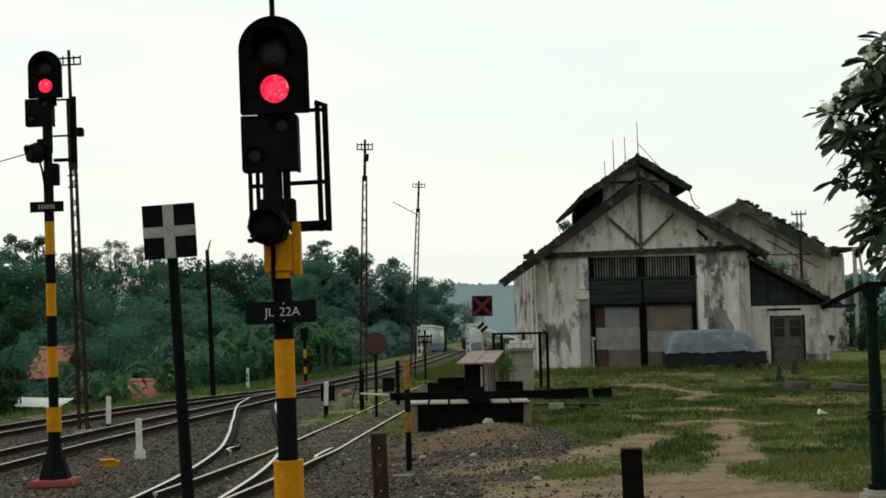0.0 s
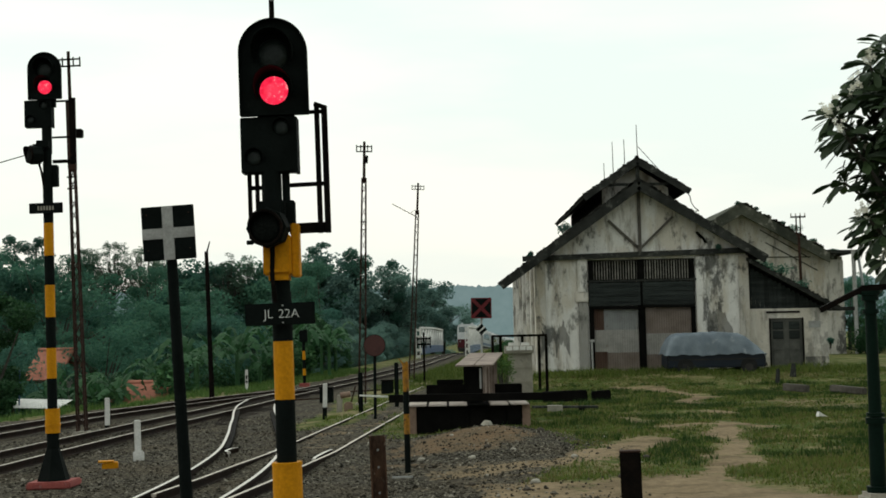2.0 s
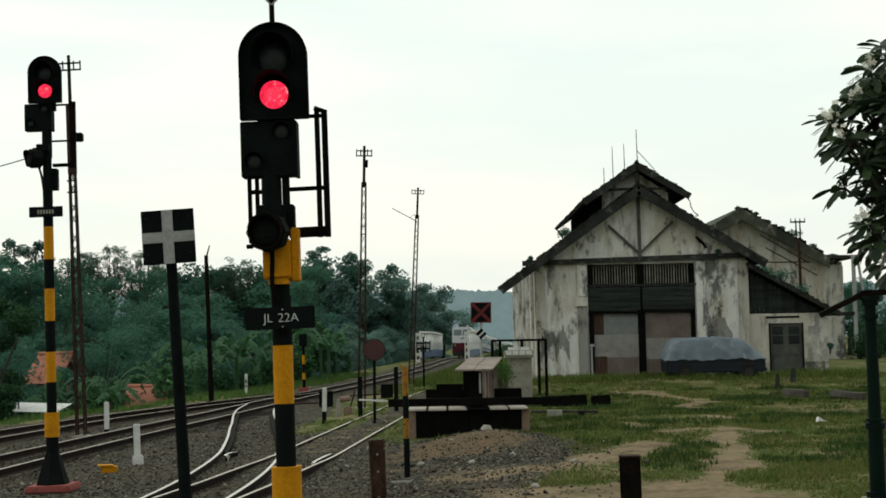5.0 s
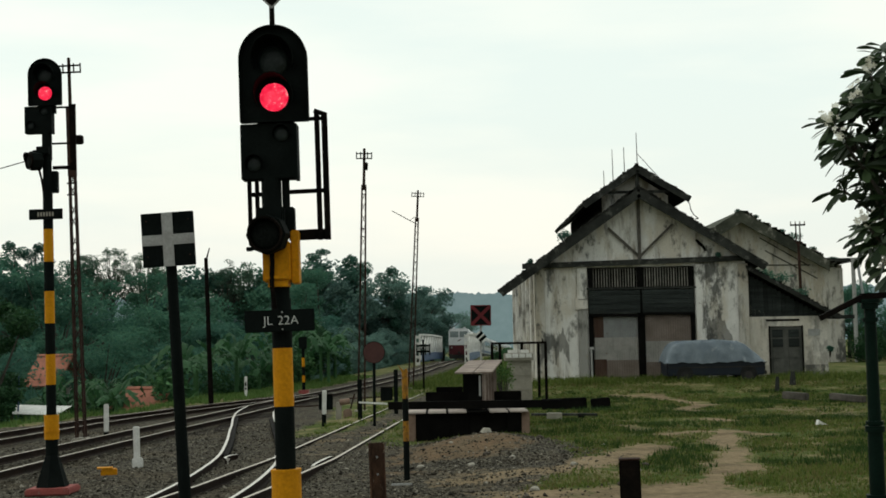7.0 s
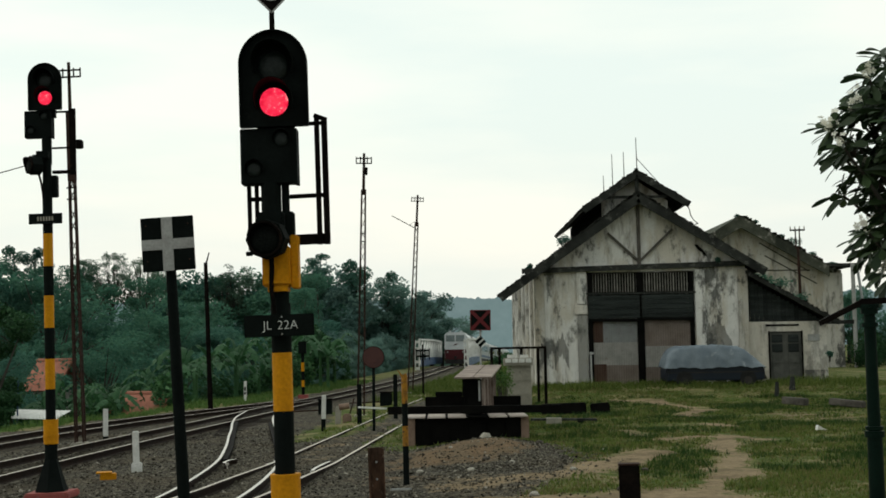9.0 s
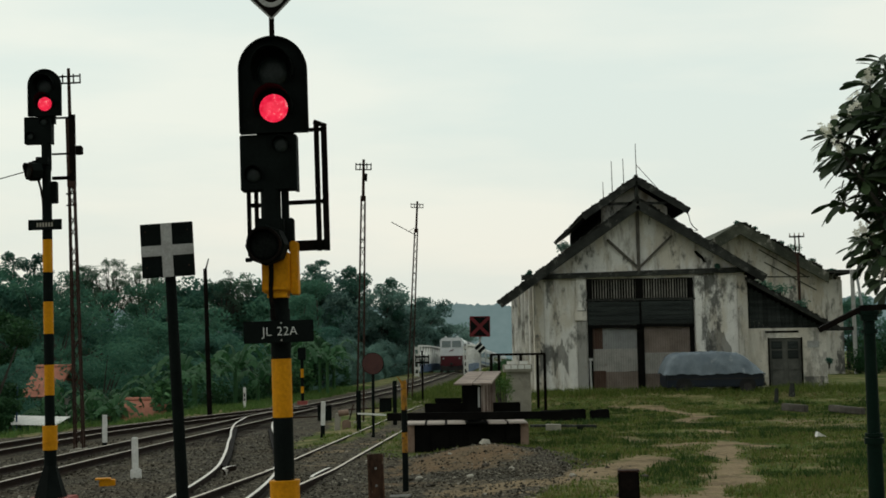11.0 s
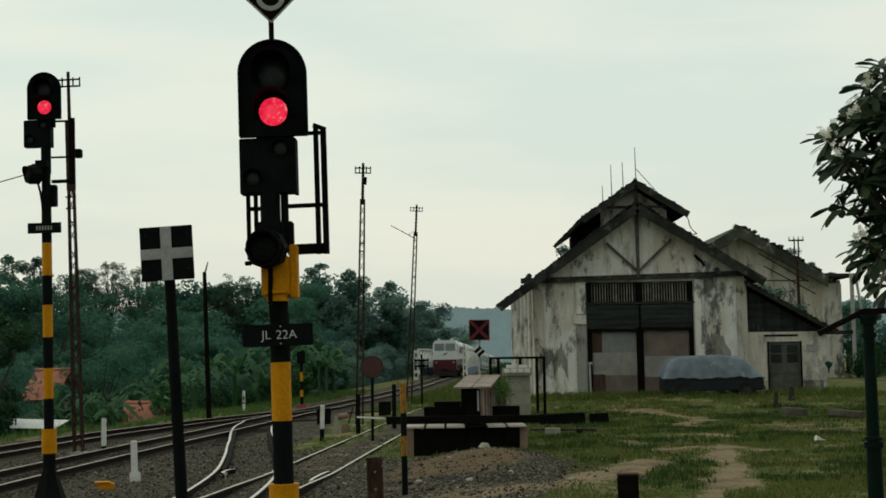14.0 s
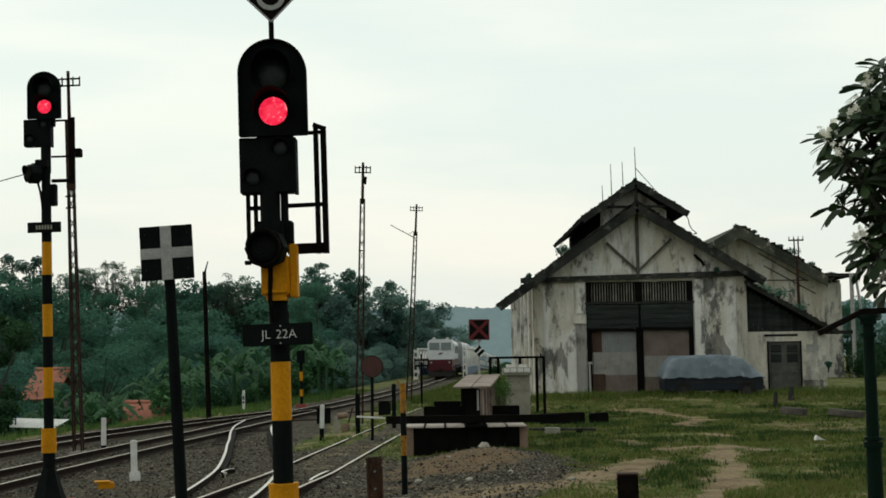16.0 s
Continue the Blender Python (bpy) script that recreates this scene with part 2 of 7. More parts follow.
RUST_PALE = surface("pale_rust", (0.24, 0.165, 0.125), (0.16, 0.105, 0.08), 3, 0.8, 0.0, 0.3, wear=(0.10, 0.06, 0.04))
RUST_PLATE = surface("brown_plate", (0.27, 0.215, 0.185), (0.135, 0.100, 0.082), 2.2, 0.75, 0.0, 0.3, wear=(0.07, 0.05, 0.04))
RAIL_SIDE = surface("rail_side", (0.022, 0.013, 0.009), (0.012, 0.008, 0.0065), 4, 0.85, 0.0, 0.3, gloss=0.1)
SLAT = surface("pale_slat", (0.25, 0.24, 0.215), (0.15, 0.146, 0.13), 4, 0.9, 0, 0.3, per=0.3)
SHEET_PALE = surface("pale_patched_sheet", (0.58, 0.565, 0.53), (0.40, 0.385, 0.355), 1.4, 0.75, 0.0, 0.2, wear=(0.22, 0.16, 0.12), wear_at=(0.6, 0.74), per=0.15)
RAIL_BROWN = surface("dull_rail_head", (0.56, 0.51, 0.45), (0.38, 0.33, 0.285), 6, 0.6, 0.2, 0.1)
RAIL_TOP = surface("worn_rail_head", (0.66, 0.63, 0.585), (0.48, 0.445, 0.40), 8, 0.42, 0.55, 0.05)
SLEEPER = surface("old_sleeper", (0.050, 0.040, 0.031), (0.028, 0.023, 0.019), 4, 0.9, 0, 0.5, stretch=(1, 6, 6), per=0.25)
TIMBER = surface("dark_timber", (0.040, 0.042, 0.038), (0.015, 0.0165, 0.015), 1.3, 0.9, 0, 0.5, fine=22, wear=(0.105, 0.107, 0.096), wear_at=(0.56, 0.68), gloss=0.1)
TIMBER_GREY = surface("greyed_timber", (0.115, 0.105, 0.092), (0.060, 0.055, 0.048), 3, 0.9, 0, 0.5, wear=(0.03, 0.03, 0.027), gloss=0.1)
# Tarred timber, and the black put where gaps and openings lie in shade.
TAR_AND_SHADE = surface("tar_and_shade_black", (0.0035, 0.0035, 0.0033), (0.007, 0.0067, 0.006), 3, 0.9, 0, 0.4, wear=(0.02, 0.018, 0.015), wear_at=(0.66, 0.78), gloss=0.03)
BOARD_PALE = surface("bleached_board", (0.50, 0.44, 0.40), (0.34, 0.285, 0.25), 3, 0.9, 0, 0.4, wear=(0.14, 0.10, 0.08), stretch=(1, 5, 5))
PLASTER = plaster("stained_limewash", (0.73, 0.72, 0.685), (0.25, 0.225, 0.185), 0.95)
PLASTER_CLEAN = plaster("newer_limewash", (0.68, 0.65, 0.59), (0.32, 0.285, 0.235), 0.5)
PLASTER_MOULD = plaster("mouldy_limewash", (0.30, 0.295, 0.275), (0.085, 0.085, 0.078), 1.0)
PLASTER_OLD = plaster("blackened_limewash", (0.53, 0.51, 0.46), (0.12, 0.117, 0.102), 1.0)
SHEET = surface("corrugated_sheet", (0.36, 0.375, 0.375), (0.27, 0.275, 0.27), 1.2, 0.7, 0.0, 0.2, wear=(0.15, 0.09, 0.055), wear_at=(0.58, 0.72), per=0.25)
SHEET_PINK = surface("pinkish_old_sheet", (0.36, 0.295, 0.255), (0.25, 0.20, 0.17), 1.3, 0.8, 0.0, 0.2, wear=(0.18, 0.14, 0.11))
SHEET_RUST = surface("rusted_sheet", (0.115, 0.066, 0.050), (0.17, 0.115, 0.09), 1.5, 0.8, 0, 0.3, stretch=(2, 2, 0.3))
BOARD_DARK = surface("dark_board", (0.030, 0.036, 0.034), (0.014, 0.017, 0.0165), 1.5, 0.85, 0, 0.4, wear=(0.065, 0.072, 0.068), stretch=(0.5, 1, 5), per=0.3, gloss=0.1)
DOOR_WOOD = surface("worn_door_wood", (0.105, 0.106, 0.094), (0.062, 0.064, 0.057), 2.5, 0.8, 0, 0.3, wear=(0.04, 0.04, 0.036))
ROOF_TILE = surface("mossy_roof_tile", (0.042, 0.042, 0.037), (0.018, 0.019, 0.017), 1.2, 0.95, 0, 0.7, fine=12, wear=(0.082, 0.086, 0.064), per=0.2, gloss=0.08)
ROOF_RED = surface("red_roof_tile", (0.40, 0.165, 0.115), (0.30, 0.125, 0.088), 1.5, 0.9, 0, 0.5, fine=14, wear=(0.17, 0.09, 0.06))
TARP = surface("grey_blue_tarpaulin", (0.165, 0.20, 0.23), (0.115, 0.145, 0.175), 1.4, 0.55, 0, 0.25, wear=(0.26, 0.29, 0.31), wear_at=(0.6, 0.75))
CAR_BLUE = surface("dark_blue_paint", (0.005, 0.011, 0.022), (0.008, 0.014, 0.022), 2, 0.35, 0.0, 0.05, gloss=0.25)
TYRE = surface("tyre", (0.012, 0.012, 0.012), (0.02, 0.02, 0.02), 4, 0.85)
GREEN_PAINT = surface("dark_green_paint", (0.0015, 0.008, 0.0055), (0.003, 0.012, 0.008), 4, 0.5, 0.0, 0.1, wear=(0.006, 0.014, 0.011), wear_at=(0.68, 0.8), gloss=0.06)
CONCRETE = surface("weathered_concrete", (0.34, 0.32, 0.27), (0.25, 0.235, 0.20), 2.5, 0.95, 0, 0.5, wear=(0.12, 0.115, 0.09))
RED_PAD = surface("red_painted_concrete", (0.30, 0.075, 0.065), (0.23, 0.06, 0.055), 4, 0.8, wear=(0.20, 0.16, 0.14))
DISC_RED = surface("faded_red_sign", (0.085, 0.036, 0.032), (0.060, 0.028, 0.026), 5, 0.7)
SIGN_RED = surface("red_reflective", (0.14, 0.016, 0.020), (0.10, 0.014, 0.018), 5, 0.6, gloss=0.2)
GLASS_DARK = surface("unlit_lens", (0.010, 0.016, 0.0155), (0.018, 0.026, 0.0245), 30, 0.35, 0, 0.3, gloss=0.2)
LENS_MESH = surface("dark_meshed_lens", (0.0035, 0.0050, 0.0045), (0.0075, 0.0095, 0.0085), 60, 0.6, 0, 0.5, gloss=0.03)
LENS_RED = lens_red()
LETTER = surface("white_lettering", (0.70, 0.72, 0.70), (0.60, 0.62, 0.60), 20, 0.6, bump=0.0)
BARK = surface("grey_bark", (0.075, 0.070, 0.060), (0.045, 0.042, 0.036), 3, 0.9, 0, 0.6)
# Tree and dark leaves are lifted towards teal: haze put into the colour.
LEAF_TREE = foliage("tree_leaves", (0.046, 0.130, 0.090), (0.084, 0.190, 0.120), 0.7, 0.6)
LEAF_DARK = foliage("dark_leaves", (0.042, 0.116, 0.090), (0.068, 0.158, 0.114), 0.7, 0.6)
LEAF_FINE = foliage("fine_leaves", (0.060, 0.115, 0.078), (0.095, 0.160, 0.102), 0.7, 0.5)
# Paler, bluer leaves for far trees: distance haze put into the colour.
LEAF_HAZED = foliage("hazed_leaves", (0.098, 0.180, 0.155), (0.138, 0.230, 0.192), 0.7, 0.7)
LEAF_BANANA = foliage("banana_leaves", (0.012, 0.050, 0.021), (0.072, 0.172, 0.066), 0.6, 0.3)
LEAF_NEAR = foliage("hedge_leaves", (0.012, 0.046, 0.019), (0.038, 0.096, 0.036), 0.65, 0.3)
LEAF_FRANGIPANI = foliage("frangipani_leaves", (0.012, 0.024, 0.012), (0.030, 0.054, 0.018), 0.5, 0.2)
PETAL = foliage("cream_petals", (0.76, 0.75, 0.60), (0.86, 0.85, 0.76), 0.7, 0.4)
GRASS = foliage("grass_blades", (0.034, 0.070, 0.011), (0.132, 0.160, 0.040), 0.7, 0.45)
GRASS_DEEP = foliage("deep_green_blades", (0.018, 0.046, 0.009), (0.056, 0.094, 0.022), 0.7, 0.35)
GRASS_BANK = foliage("bank_grass_blades", (0.042, 0.090, 0.018), (0.095, 0.160, 0.045), 0.7, 0.35)
GRASS_DRY = foliage("dry_grass", (0.185, 0.148, 0.062), (0.12, 0.115, 0.036), 0.8, 0.35)
MOSS_ROOF = surface("mossy_old_roof", (0.085, 0.090, 0.070), (0.034, 0.038, 0.030), 0.8, 0.95, 0, 0.7, fine=9, wear=(0.22, 0.21, 0.185), wear_at=(0.57, 0.66), gloss=0.08)
STONE = surface("ballast_stone", (0.072, 0.060, 0.047), (0.034, 0.029, 0.023), 9, 0.9, 0, 0.5, fine=60, wear=(0.24, 0.215, 0.18), wear_at=(0.62, 0.70))
LOCO_WHITE = surface("loco_white", (0.56, 0.58, 0.59), (0.48, 0.50, 0.51), 1.0, 0.35, 0, 0.05)
# Coach white dulled to blue-grey: distance haze put into the colour.
COACH_GREY = surface("coach_grey_white", (0.33, 0.35, 0.36), (0.27, 0.285, 0.295), 1.0, 0.4, 0, 0.05)
YELLOW_OLD = surface("grimy_yellow_paint", (0.36, 0.165, 0.014), (0.22, 0.105, 0.018), 9, 0.7, bump=0.3, wear=(0.045, 0.030, 0.018), wear_at=(0.52, 0.64))
LEAF_WEED = foliage("feathery_weed", (0.060, 0.130, 0.030), (0.140, 0.220, 0.060), 0.7, 0.45)
LOCO_RED = surface("loco_red", (0.088, 0.013, 0.018), (0.065, 0.012, 0.016), 1.0, 0.4, 0, 0.05)
LOCO_DARK = surface("loco_underframe", (0.020, 0.020, 0.021), (0.04, 0.036, 0.033), 2.0, 0.7, 0.1, 0.2)
WINDOW = surface("dark_glass", (0.02, 0.026, 0.03), (0.03, 0.038, 0.042), 1.0, 0.08, 0, 0.0)
# Windscreen base is paled: the sky's reflection put into its colour.
CAB_GLASS = surface("glass_painted_sky", (0.10, 0.13, 0.13), (0.15, 0.18, 0.18), 1.0, 0.06, 0, 0.0, gloss=0.6)
BLUE_PAINT = surface("blue_paint", (0.05, 0.10, 0.19), (0.04, 0.075, 0.14), 2.0, 0.5)


def gravel_material():
    """Loose stones, each of its own grey-brown, a few of them pale."""
    m = bpy.data.materials.new("loose_gravel")
    n, l, b = nodes_of(m)
    rnd = n.new("ShaderNodeNewGeometry").outputs["Random Per Island"]
    col = ramp_node(n, l, rnd, ((0.0, (0.012, 0.011, 0.0085)), (0.55, (0.052, 0.046, 0.035)), (0.85, (0.112, 0.100, 0.078)), (1.0, (0.26, 0.24, 0.20))))
    grain = noise_node(n, l, n.new("ShaderNodeTexCoord").outputs["Object"], 70, 3.0)
    l.new(mix_node(n, l, 0.5, col, ramp_node(n, l, grain, ((0.3, 0.6), (0.7, 1.15))), "MULTIPLY"), b.inputs["Base Color"])
    b.inputs["Roughness"].default_value, b.inputs["Specular IOR Level"].default_value = 0.9, 0.1
    return m


GRAVEL = gravel_material()
GROUND = ground_material()


# ---- building blocks ----
def part(name, bm, material, parent, label="", smooth=0):
    """Links a bmesh as one mesh object under a thing or a part. smooth: degrees below which edges shade round."""
    me = bpy.data.meshes.new(name)
    bm.to_mesh(me)
    bm.free()
    mats = material if isinstance(material, (list, tuple)) else [material]
    for m in mats:
        me.materials.append(m)
    if smooth:
        me.shade_smooth()
        me.set_sharp_from_angle(angle=radians(smooth))
    ob = new(name, me)
    if parent:
        ob.parent = parent
    if label:
        ob["label"] = label
    return ob


def thing(name, m, label, category, group="", kind=""):
    """An Empty at a thing's base, that carries its parts."""
    ob = new(name)
    ob.empty_display_size = 0.2
    ob.matrix_world = m
    return tagged(ob, label, category, group, kind)


def box(bm, x0, x1, y0, y1, z0, z1, bevel=0.0, mat=0):
    r = bmesh.ops.create_cube(bm, size=1.0, matrix=Matrix.LocRotScale(((x0 + x1) / 2, (y0 + y1) / 2, (z0 + z1) / 2), None, (x1 - x0, y1 - y0, z1 - z0)))
    vs = r["verts"]
    fs = {f for v in vs for f in v.link_faces}
    for f in fs:
        f.material_index = mat
    if bevel:
        bmesh.ops.bevel(bm, geom=list({e for v in vs for e in v.link_edges}), offset=bevel, segments=2, affect="EDGES")
    return bm


def B(*a, **k):
    return box(bmesh.new(), *a, **k)


def tube(bm, p0, p1, r0, r1=None, seg=12, mat=0):
    """A round bar from p0 to p1."""
    p0, p1 = Vector(p0), Vector(p1)
    d = p1 - p0
    m = Matrix.Translation((p0 + p1) / 2) @ d.to_track_quat("Z", "Y").to_matrix().to_4x4()
    r = bmesh.ops.create_cone(bm, cap_ends=True, segments=seg, radius1=r0, radius2=r0 if r1 is None else r1, depth=d.length, matrix=m)
    for f in {f for v in r["verts"] for f in v.link_faces}:
        f.material_index = mat
    return bm


def beam(bm, p0, p1, w, h, up=(0, 0, 1), mat=0):
    """A squared bar from p0 to p1, w wide and h high."""
    p0, p1 = Vector(p0), Vector(p1)
    d = (p1 - p0).normalized()
    side = d.cross(Vector(up)).normalized()
    top = side.cross(d)
    vs = []
    for p in (p0, p1):
        for a, b in ((-1, -1), (1, -1), (1, 1), (-1, 1)):
            vs.append(bm.verts.new(p + side * a * w / 2 + top * b * h / 2))
    for q in ((3, 2, 1, 0), (4, 5, 6, 7), (0, 1, 5, 4), (1, 2, 6, 5), (2, 3, 7, 6), (3, 0, 4, 7)):
        bm.faces.new([vs[i] for i in q]).material_index = mat
    return bm


def prism(bm, outline, y0, y1, mat=0):
    """An outline in x and z, drawn out from y0 to y1."""
    a = [bm.verts.new((x, y0, z)) for x, z in outline]
    b = [bm.verts.new((x, y1, z)) for x, z in outline]
    n = len(a)
    fs = [bm.faces.new(a), bm.faces.new(b[::-1])] + [bm.faces.new((a[i], b[i], b[(i + 1) % n], a[(i + 1) % n])) for i in range(n)]
    for f in fs:
        f.material_index = mat
    bmesh.ops.recalc_face_normals(bm, faces=fs)
    return bm


def sweep(bm, line, profile, mats=None):
    """A profile (side, up) carried along a line of points."""
    rings = []
    for i, p in enumerate(line):
        d = (line[min(i + 1, len(line) - 1)] - line[max(i - 1, 0)])
        s = Vector((d.y, -d.x, 0)).normalized()
        rings.append([bm.verts.new(p + s * a + Vector((0, 0, b))) for a, b in profile])
    n = len(profile)
    for r, q in zip(rings, rings[1:]):
        for j in range(n):
            f = bm.faces.new((r[j], r[(j + 1) % n], q[(j + 1) % n], q[j]))
            if mats:
                f.material_index = mats[j]
    bm.faces.new(rings[0])
    bm.faces.new(rings[-1][::-1])
    bmesh.ops.recalc_face_normals(bm, faces=bm.faces)
    return bm


def words(text, size, depth, material, parent, m, name="lettering"):
    """Raised lettering in the built-in font, as a mesh, centred at the pose m."""
    cu = bpy.data.curves.new(name, "FONT")
    cu.body, cu.size, cu.extrude, cu.align_x, cu.align_y = text, size, depth, "CENTER", "CENTER"
    cu.offset = -0.0016
    tmp = bpy.data.objects.new(name, cu)
    me = bpy.data.meshes.new_from_object(tmp)
    bpy.data.objects.remove(tmp)
    me.materials.clear()
    me.materials.append(material)
    ob = new(name, me)
    ob.parent = parent
    ob.matrix_basis = m
    return ob


def smooth(a, b, v):
    t = min(1.0, max(0.0, (v - a) / (b - a)))
    return t * t * (3 - 2 * t)


def along(table, v):
    """Smooth interpolation in a table of (key, value)."""
    ks = [k for k, _ in table]
    vs = [x for _, x in table]
    if v <= ks[0]:
        return vs[0] + (v - ks[0]) * (vs[1] - vs[0]) / (ks[1] - ks[0])
    if v >= ks[-1]:
        return vs[-1] + (v - ks[-1]) * (vs[-1] - vs[-2]) / (ks[-1] - ks[-2])
    i = max(j for j in range(len(ks) - 1) if ks[j] <= v)
    sl = [(vs[min(j + 1, len(ks) - 1)] - vs[max(j - 1, 0)]) / (ks[min(j + 1, len(ks) - 1)] - ks[max(j - 1, 0)]) for j in (i, i + 1)]
    h = ks[i + 1] - ks[i]
    t = (v - ks[i]) / h
    return ((2 * t**3 - 3 * t**2 + 1) * vs[i] + (t**3 - 2 * t**2 + t) * h * sl[0] + (3 * t**2 - 2 * t**3) * vs[i + 1] + (t**3 - t**2) * h * sl[1])


# ---- the lie of the land: centre lines of the tracks, x for each y ----
MAIN = ((-25, -9.6), (0, -8.75), (24, -7.75), (33, -7.2), (40, -6.65), (48, -6.1), (57, -5.35), (66, -4.5), (77, -3.5), (95, -1.95), (108, -1.15), (118, -0.55), (128, -0.12), (139, 0.62), (151, 1.38), (180, 3.4), (220, 6.8), (320, 17.0))
LOOP = ((-25, -11.9), (0, -11.6), (20, -11.2), (33, -10.35), (40, -9.55), (46.3, -8.3), (52, -6.9), (57.5, -5.45))
CROSS = ((-25, -7.2), (0, -4.9), (10, -3.85), (14, -3.5), (17, -3.36), (20.5, -3.32), (24.3, -3.5), (28, -3.9), (32.7, -4.55), (37, -5.15), (42, -5.8), (47, -6.15))
SIDING = ((14, -3.5), (17, -3.26), (19.2, -2.98), (21.5, -2.75), (24.1, -2.46), (27, -2.28), (33, -1.88), (39.4, -1.45), (47, -0.95), (56, -0.3))


def rise(y):
    return 0.27 * smooth(60, 122, y) + 0.1 * smooth(120, 150, y) - 2.1 * smooth(140, 300, y)


def land(x, y):
    """Height of the ground."""
    z = -0.12 + rise(y) * smooth(-20, -10, x)
    z += 0.50 * smooth(2.2, 4.5, x) * smooth(46, 55, y)
    z += 0.10 * smooth(-1.0, 2.0, x) * smooth(60, 20, y) * smooth(8, 16, y)
    z += 0.40 * smooth(1.5, 3.5, x) * smooth(17, 12, y)
    bank = along(LOOP if y < 45 else MAIN, y) - (1.6 if y < 45 else 3.2)
    z -= 2.2 * smooth(bank - 1.0, bank - 7.0, x)
    z += 7.0 * smooth(-14, -60, x) * smooth(70, 170, y) + 3.0 * smooth(190, 330, y) * smooth(4, 14, abs(x - along(MAIN, y)))
    if -25 < y < 130:
        z -= 0.065 * smooth(1.7, 1.0, abs(x - along(MAIN, y)))
    if 20 < y < 56:
        z += 0.085 * smooth(1.5, 1.0, abs(x - along(SIDING, y))) * smooth(20, 25, y)
    if -25 < y < 56:
        z -= 0.05 * smooth(1.6, 1.0, abs(x - along(LOOP, y)))
    mx, my = x - 0.75, y - 26.2
    z += 0.26 * math.exp(-(mx / 1.25) ** 2 - (my / 1.9) ** 2)
    if 5 < y < 70 and abs(x) < 25:
        z += 0.05 * noise.noise(Vector((x * 0.5, y * 0.5, 0))) + 0.025 * noise.noise(Vector((x * 1.7, y * 1.7, 4)))
    return z


# ---- ground ----
def dist_to_line(x, y, pts):
    best = 1e9
    for (ax, ay), (bx, by) in zip(pts, pts[1:]):
        dx, dy = bx - ax, by - ay
        t = min(1, max(0, ((x - ax) * dx + (y - ay) * dy) / (dx * dx + dy * dy)))
        best = min(best, math.hypot(x - ax - t * dx, y - ay - t * dy))
    return best


FOOTPATH = ((2.2, 12.0), (2.9, 15.9), (3.6, 17.7), (4.5, 21.6), (5.1, 25.1), (6.0, 29.0), (6.3, 30.4))
FOOTPATH_UPPER = ((6.2, 49.2), (7.5, 48.6), (7.9, 46.5), (8.2, 44.8), (8.1, 43.0), (7.4, 41.3), (6.85, 40.0), (7.06, 38.5))
FOOTPATH_MID = ((4.6, 28.8), (5.4, 29.1), (6.1, 29.2), (6.5, 28.2))
WORN_SPOT = ((6.7, 34.3), (6.95, 33.0))
WORN_EDGE = ((4.0, 32.4), (4.4, 30.4))
FOOTPATH_SIDE = ((0.2, 19.9), (1.0, 20.6), (1.9, 21.3), (2.6, 22.7), (3.2, 23.9), (3.9, 25.8))


def ballast_amount(x, y):
    d = min(abs(x - along(MAIN, y)) - 0.3, (abs(x - along(CROSS, y)) - 0.2) if y < 48 else 99, (abs(x - along(LOOP, y))) if y < 58 else 99, (abs(x - along(SIDING, y)) + 1.35 * smooth(22, 28, y) + 0.3) if 14 < y < 56 else 99)
    a = smooth(2.5, 1.3, d) if y > 60 else smooth(2.7, 1.6, d)
    a = max(a, smooth(1.2, -0.4, x - 0.4 - 1.6 * smooth(16, 24, y)) * smooth(32, 24, y) * (x > -6), 0.62 * smooth(2.9, 1.2, math.hypot(x - 1.2, (y - 24.6) * 0.7)), 0.6 * smooth(20, 15, y) * smooth(4, 1, x))
    return a * (1 - 0.85 * smooth(1.3, 0.4, math.hypot(x - along(SIDING, y) + 1.15, (y - 36.0) * 0.14)))


def earth_amount(x, y):
    x, y = x + 0.40 * noise.noise(Vector((x * 0.9, y * 0.55, 21))), y + 0.7 * noise.noise(Vector((x * 0.8, y * 0.5, 27)))
    a = smooth(0.74, 0.0, dist_to_line(x, y, FOOTPATH)) * 0.74
    a = max(a, smooth(0.70, 0.1, dist_to_line(x, y, FOOTPATH_UPPER)) * 0.84, smooth(0.6, 0.1, dist_to_line(x, y, FOOTPATH_MID)) * 0.8, smooth(0.7, 0.1, dist_to_line(x, y, WORN_SPOT)) * 0.7, smooth(0.7, 0.1, dist_to_line(x, y, WORN_EDGE)) * 0.7)
    a = max(a, 0.78 * smooth(2.7, 1.5, abs(x - 2.3)) * smooth(20.2, 17.6, y), 0.50 * smooth(1.0, 0.2, math.hypot((x - 10.4) / 5.0, (y - 37.0) / 8.0)), 0.50 * smooth(14, 22, y) * smooth(23.5, 21, y) * smooth(-1.2, 0.2, x) * smooth(3.6, 2.4, x))
    a = max(a, smooth(0.85, 0.2, dist_to_line(x, y, FOOTPATH_SIDE)) * 0.76, 0.35 * smooth(2.4, 0.3, math.hypot((x - 0.3) * 0.7, y - 26.2)))
    return max(a, 0.36 * smooth(1.3, 0.4, abs(x - along(SIDING, y))) * smooth(20, 26, y) * smooth(48, 36, y))


def clay_amount(x, y):
    """Reddish clay of the spoil heap and along the siding before it."""
    a = 0.80 * smooth(1.9, 0.3, math.hypot((x - 0.35) * 0.85, (y - 25.4) * 0.62))
    return max(a, 0.46 * smooth(1.2, 0.2, abs(x + 0.75)) * smooth(19.5, 21.5, y) * smooth(28, 25, y))


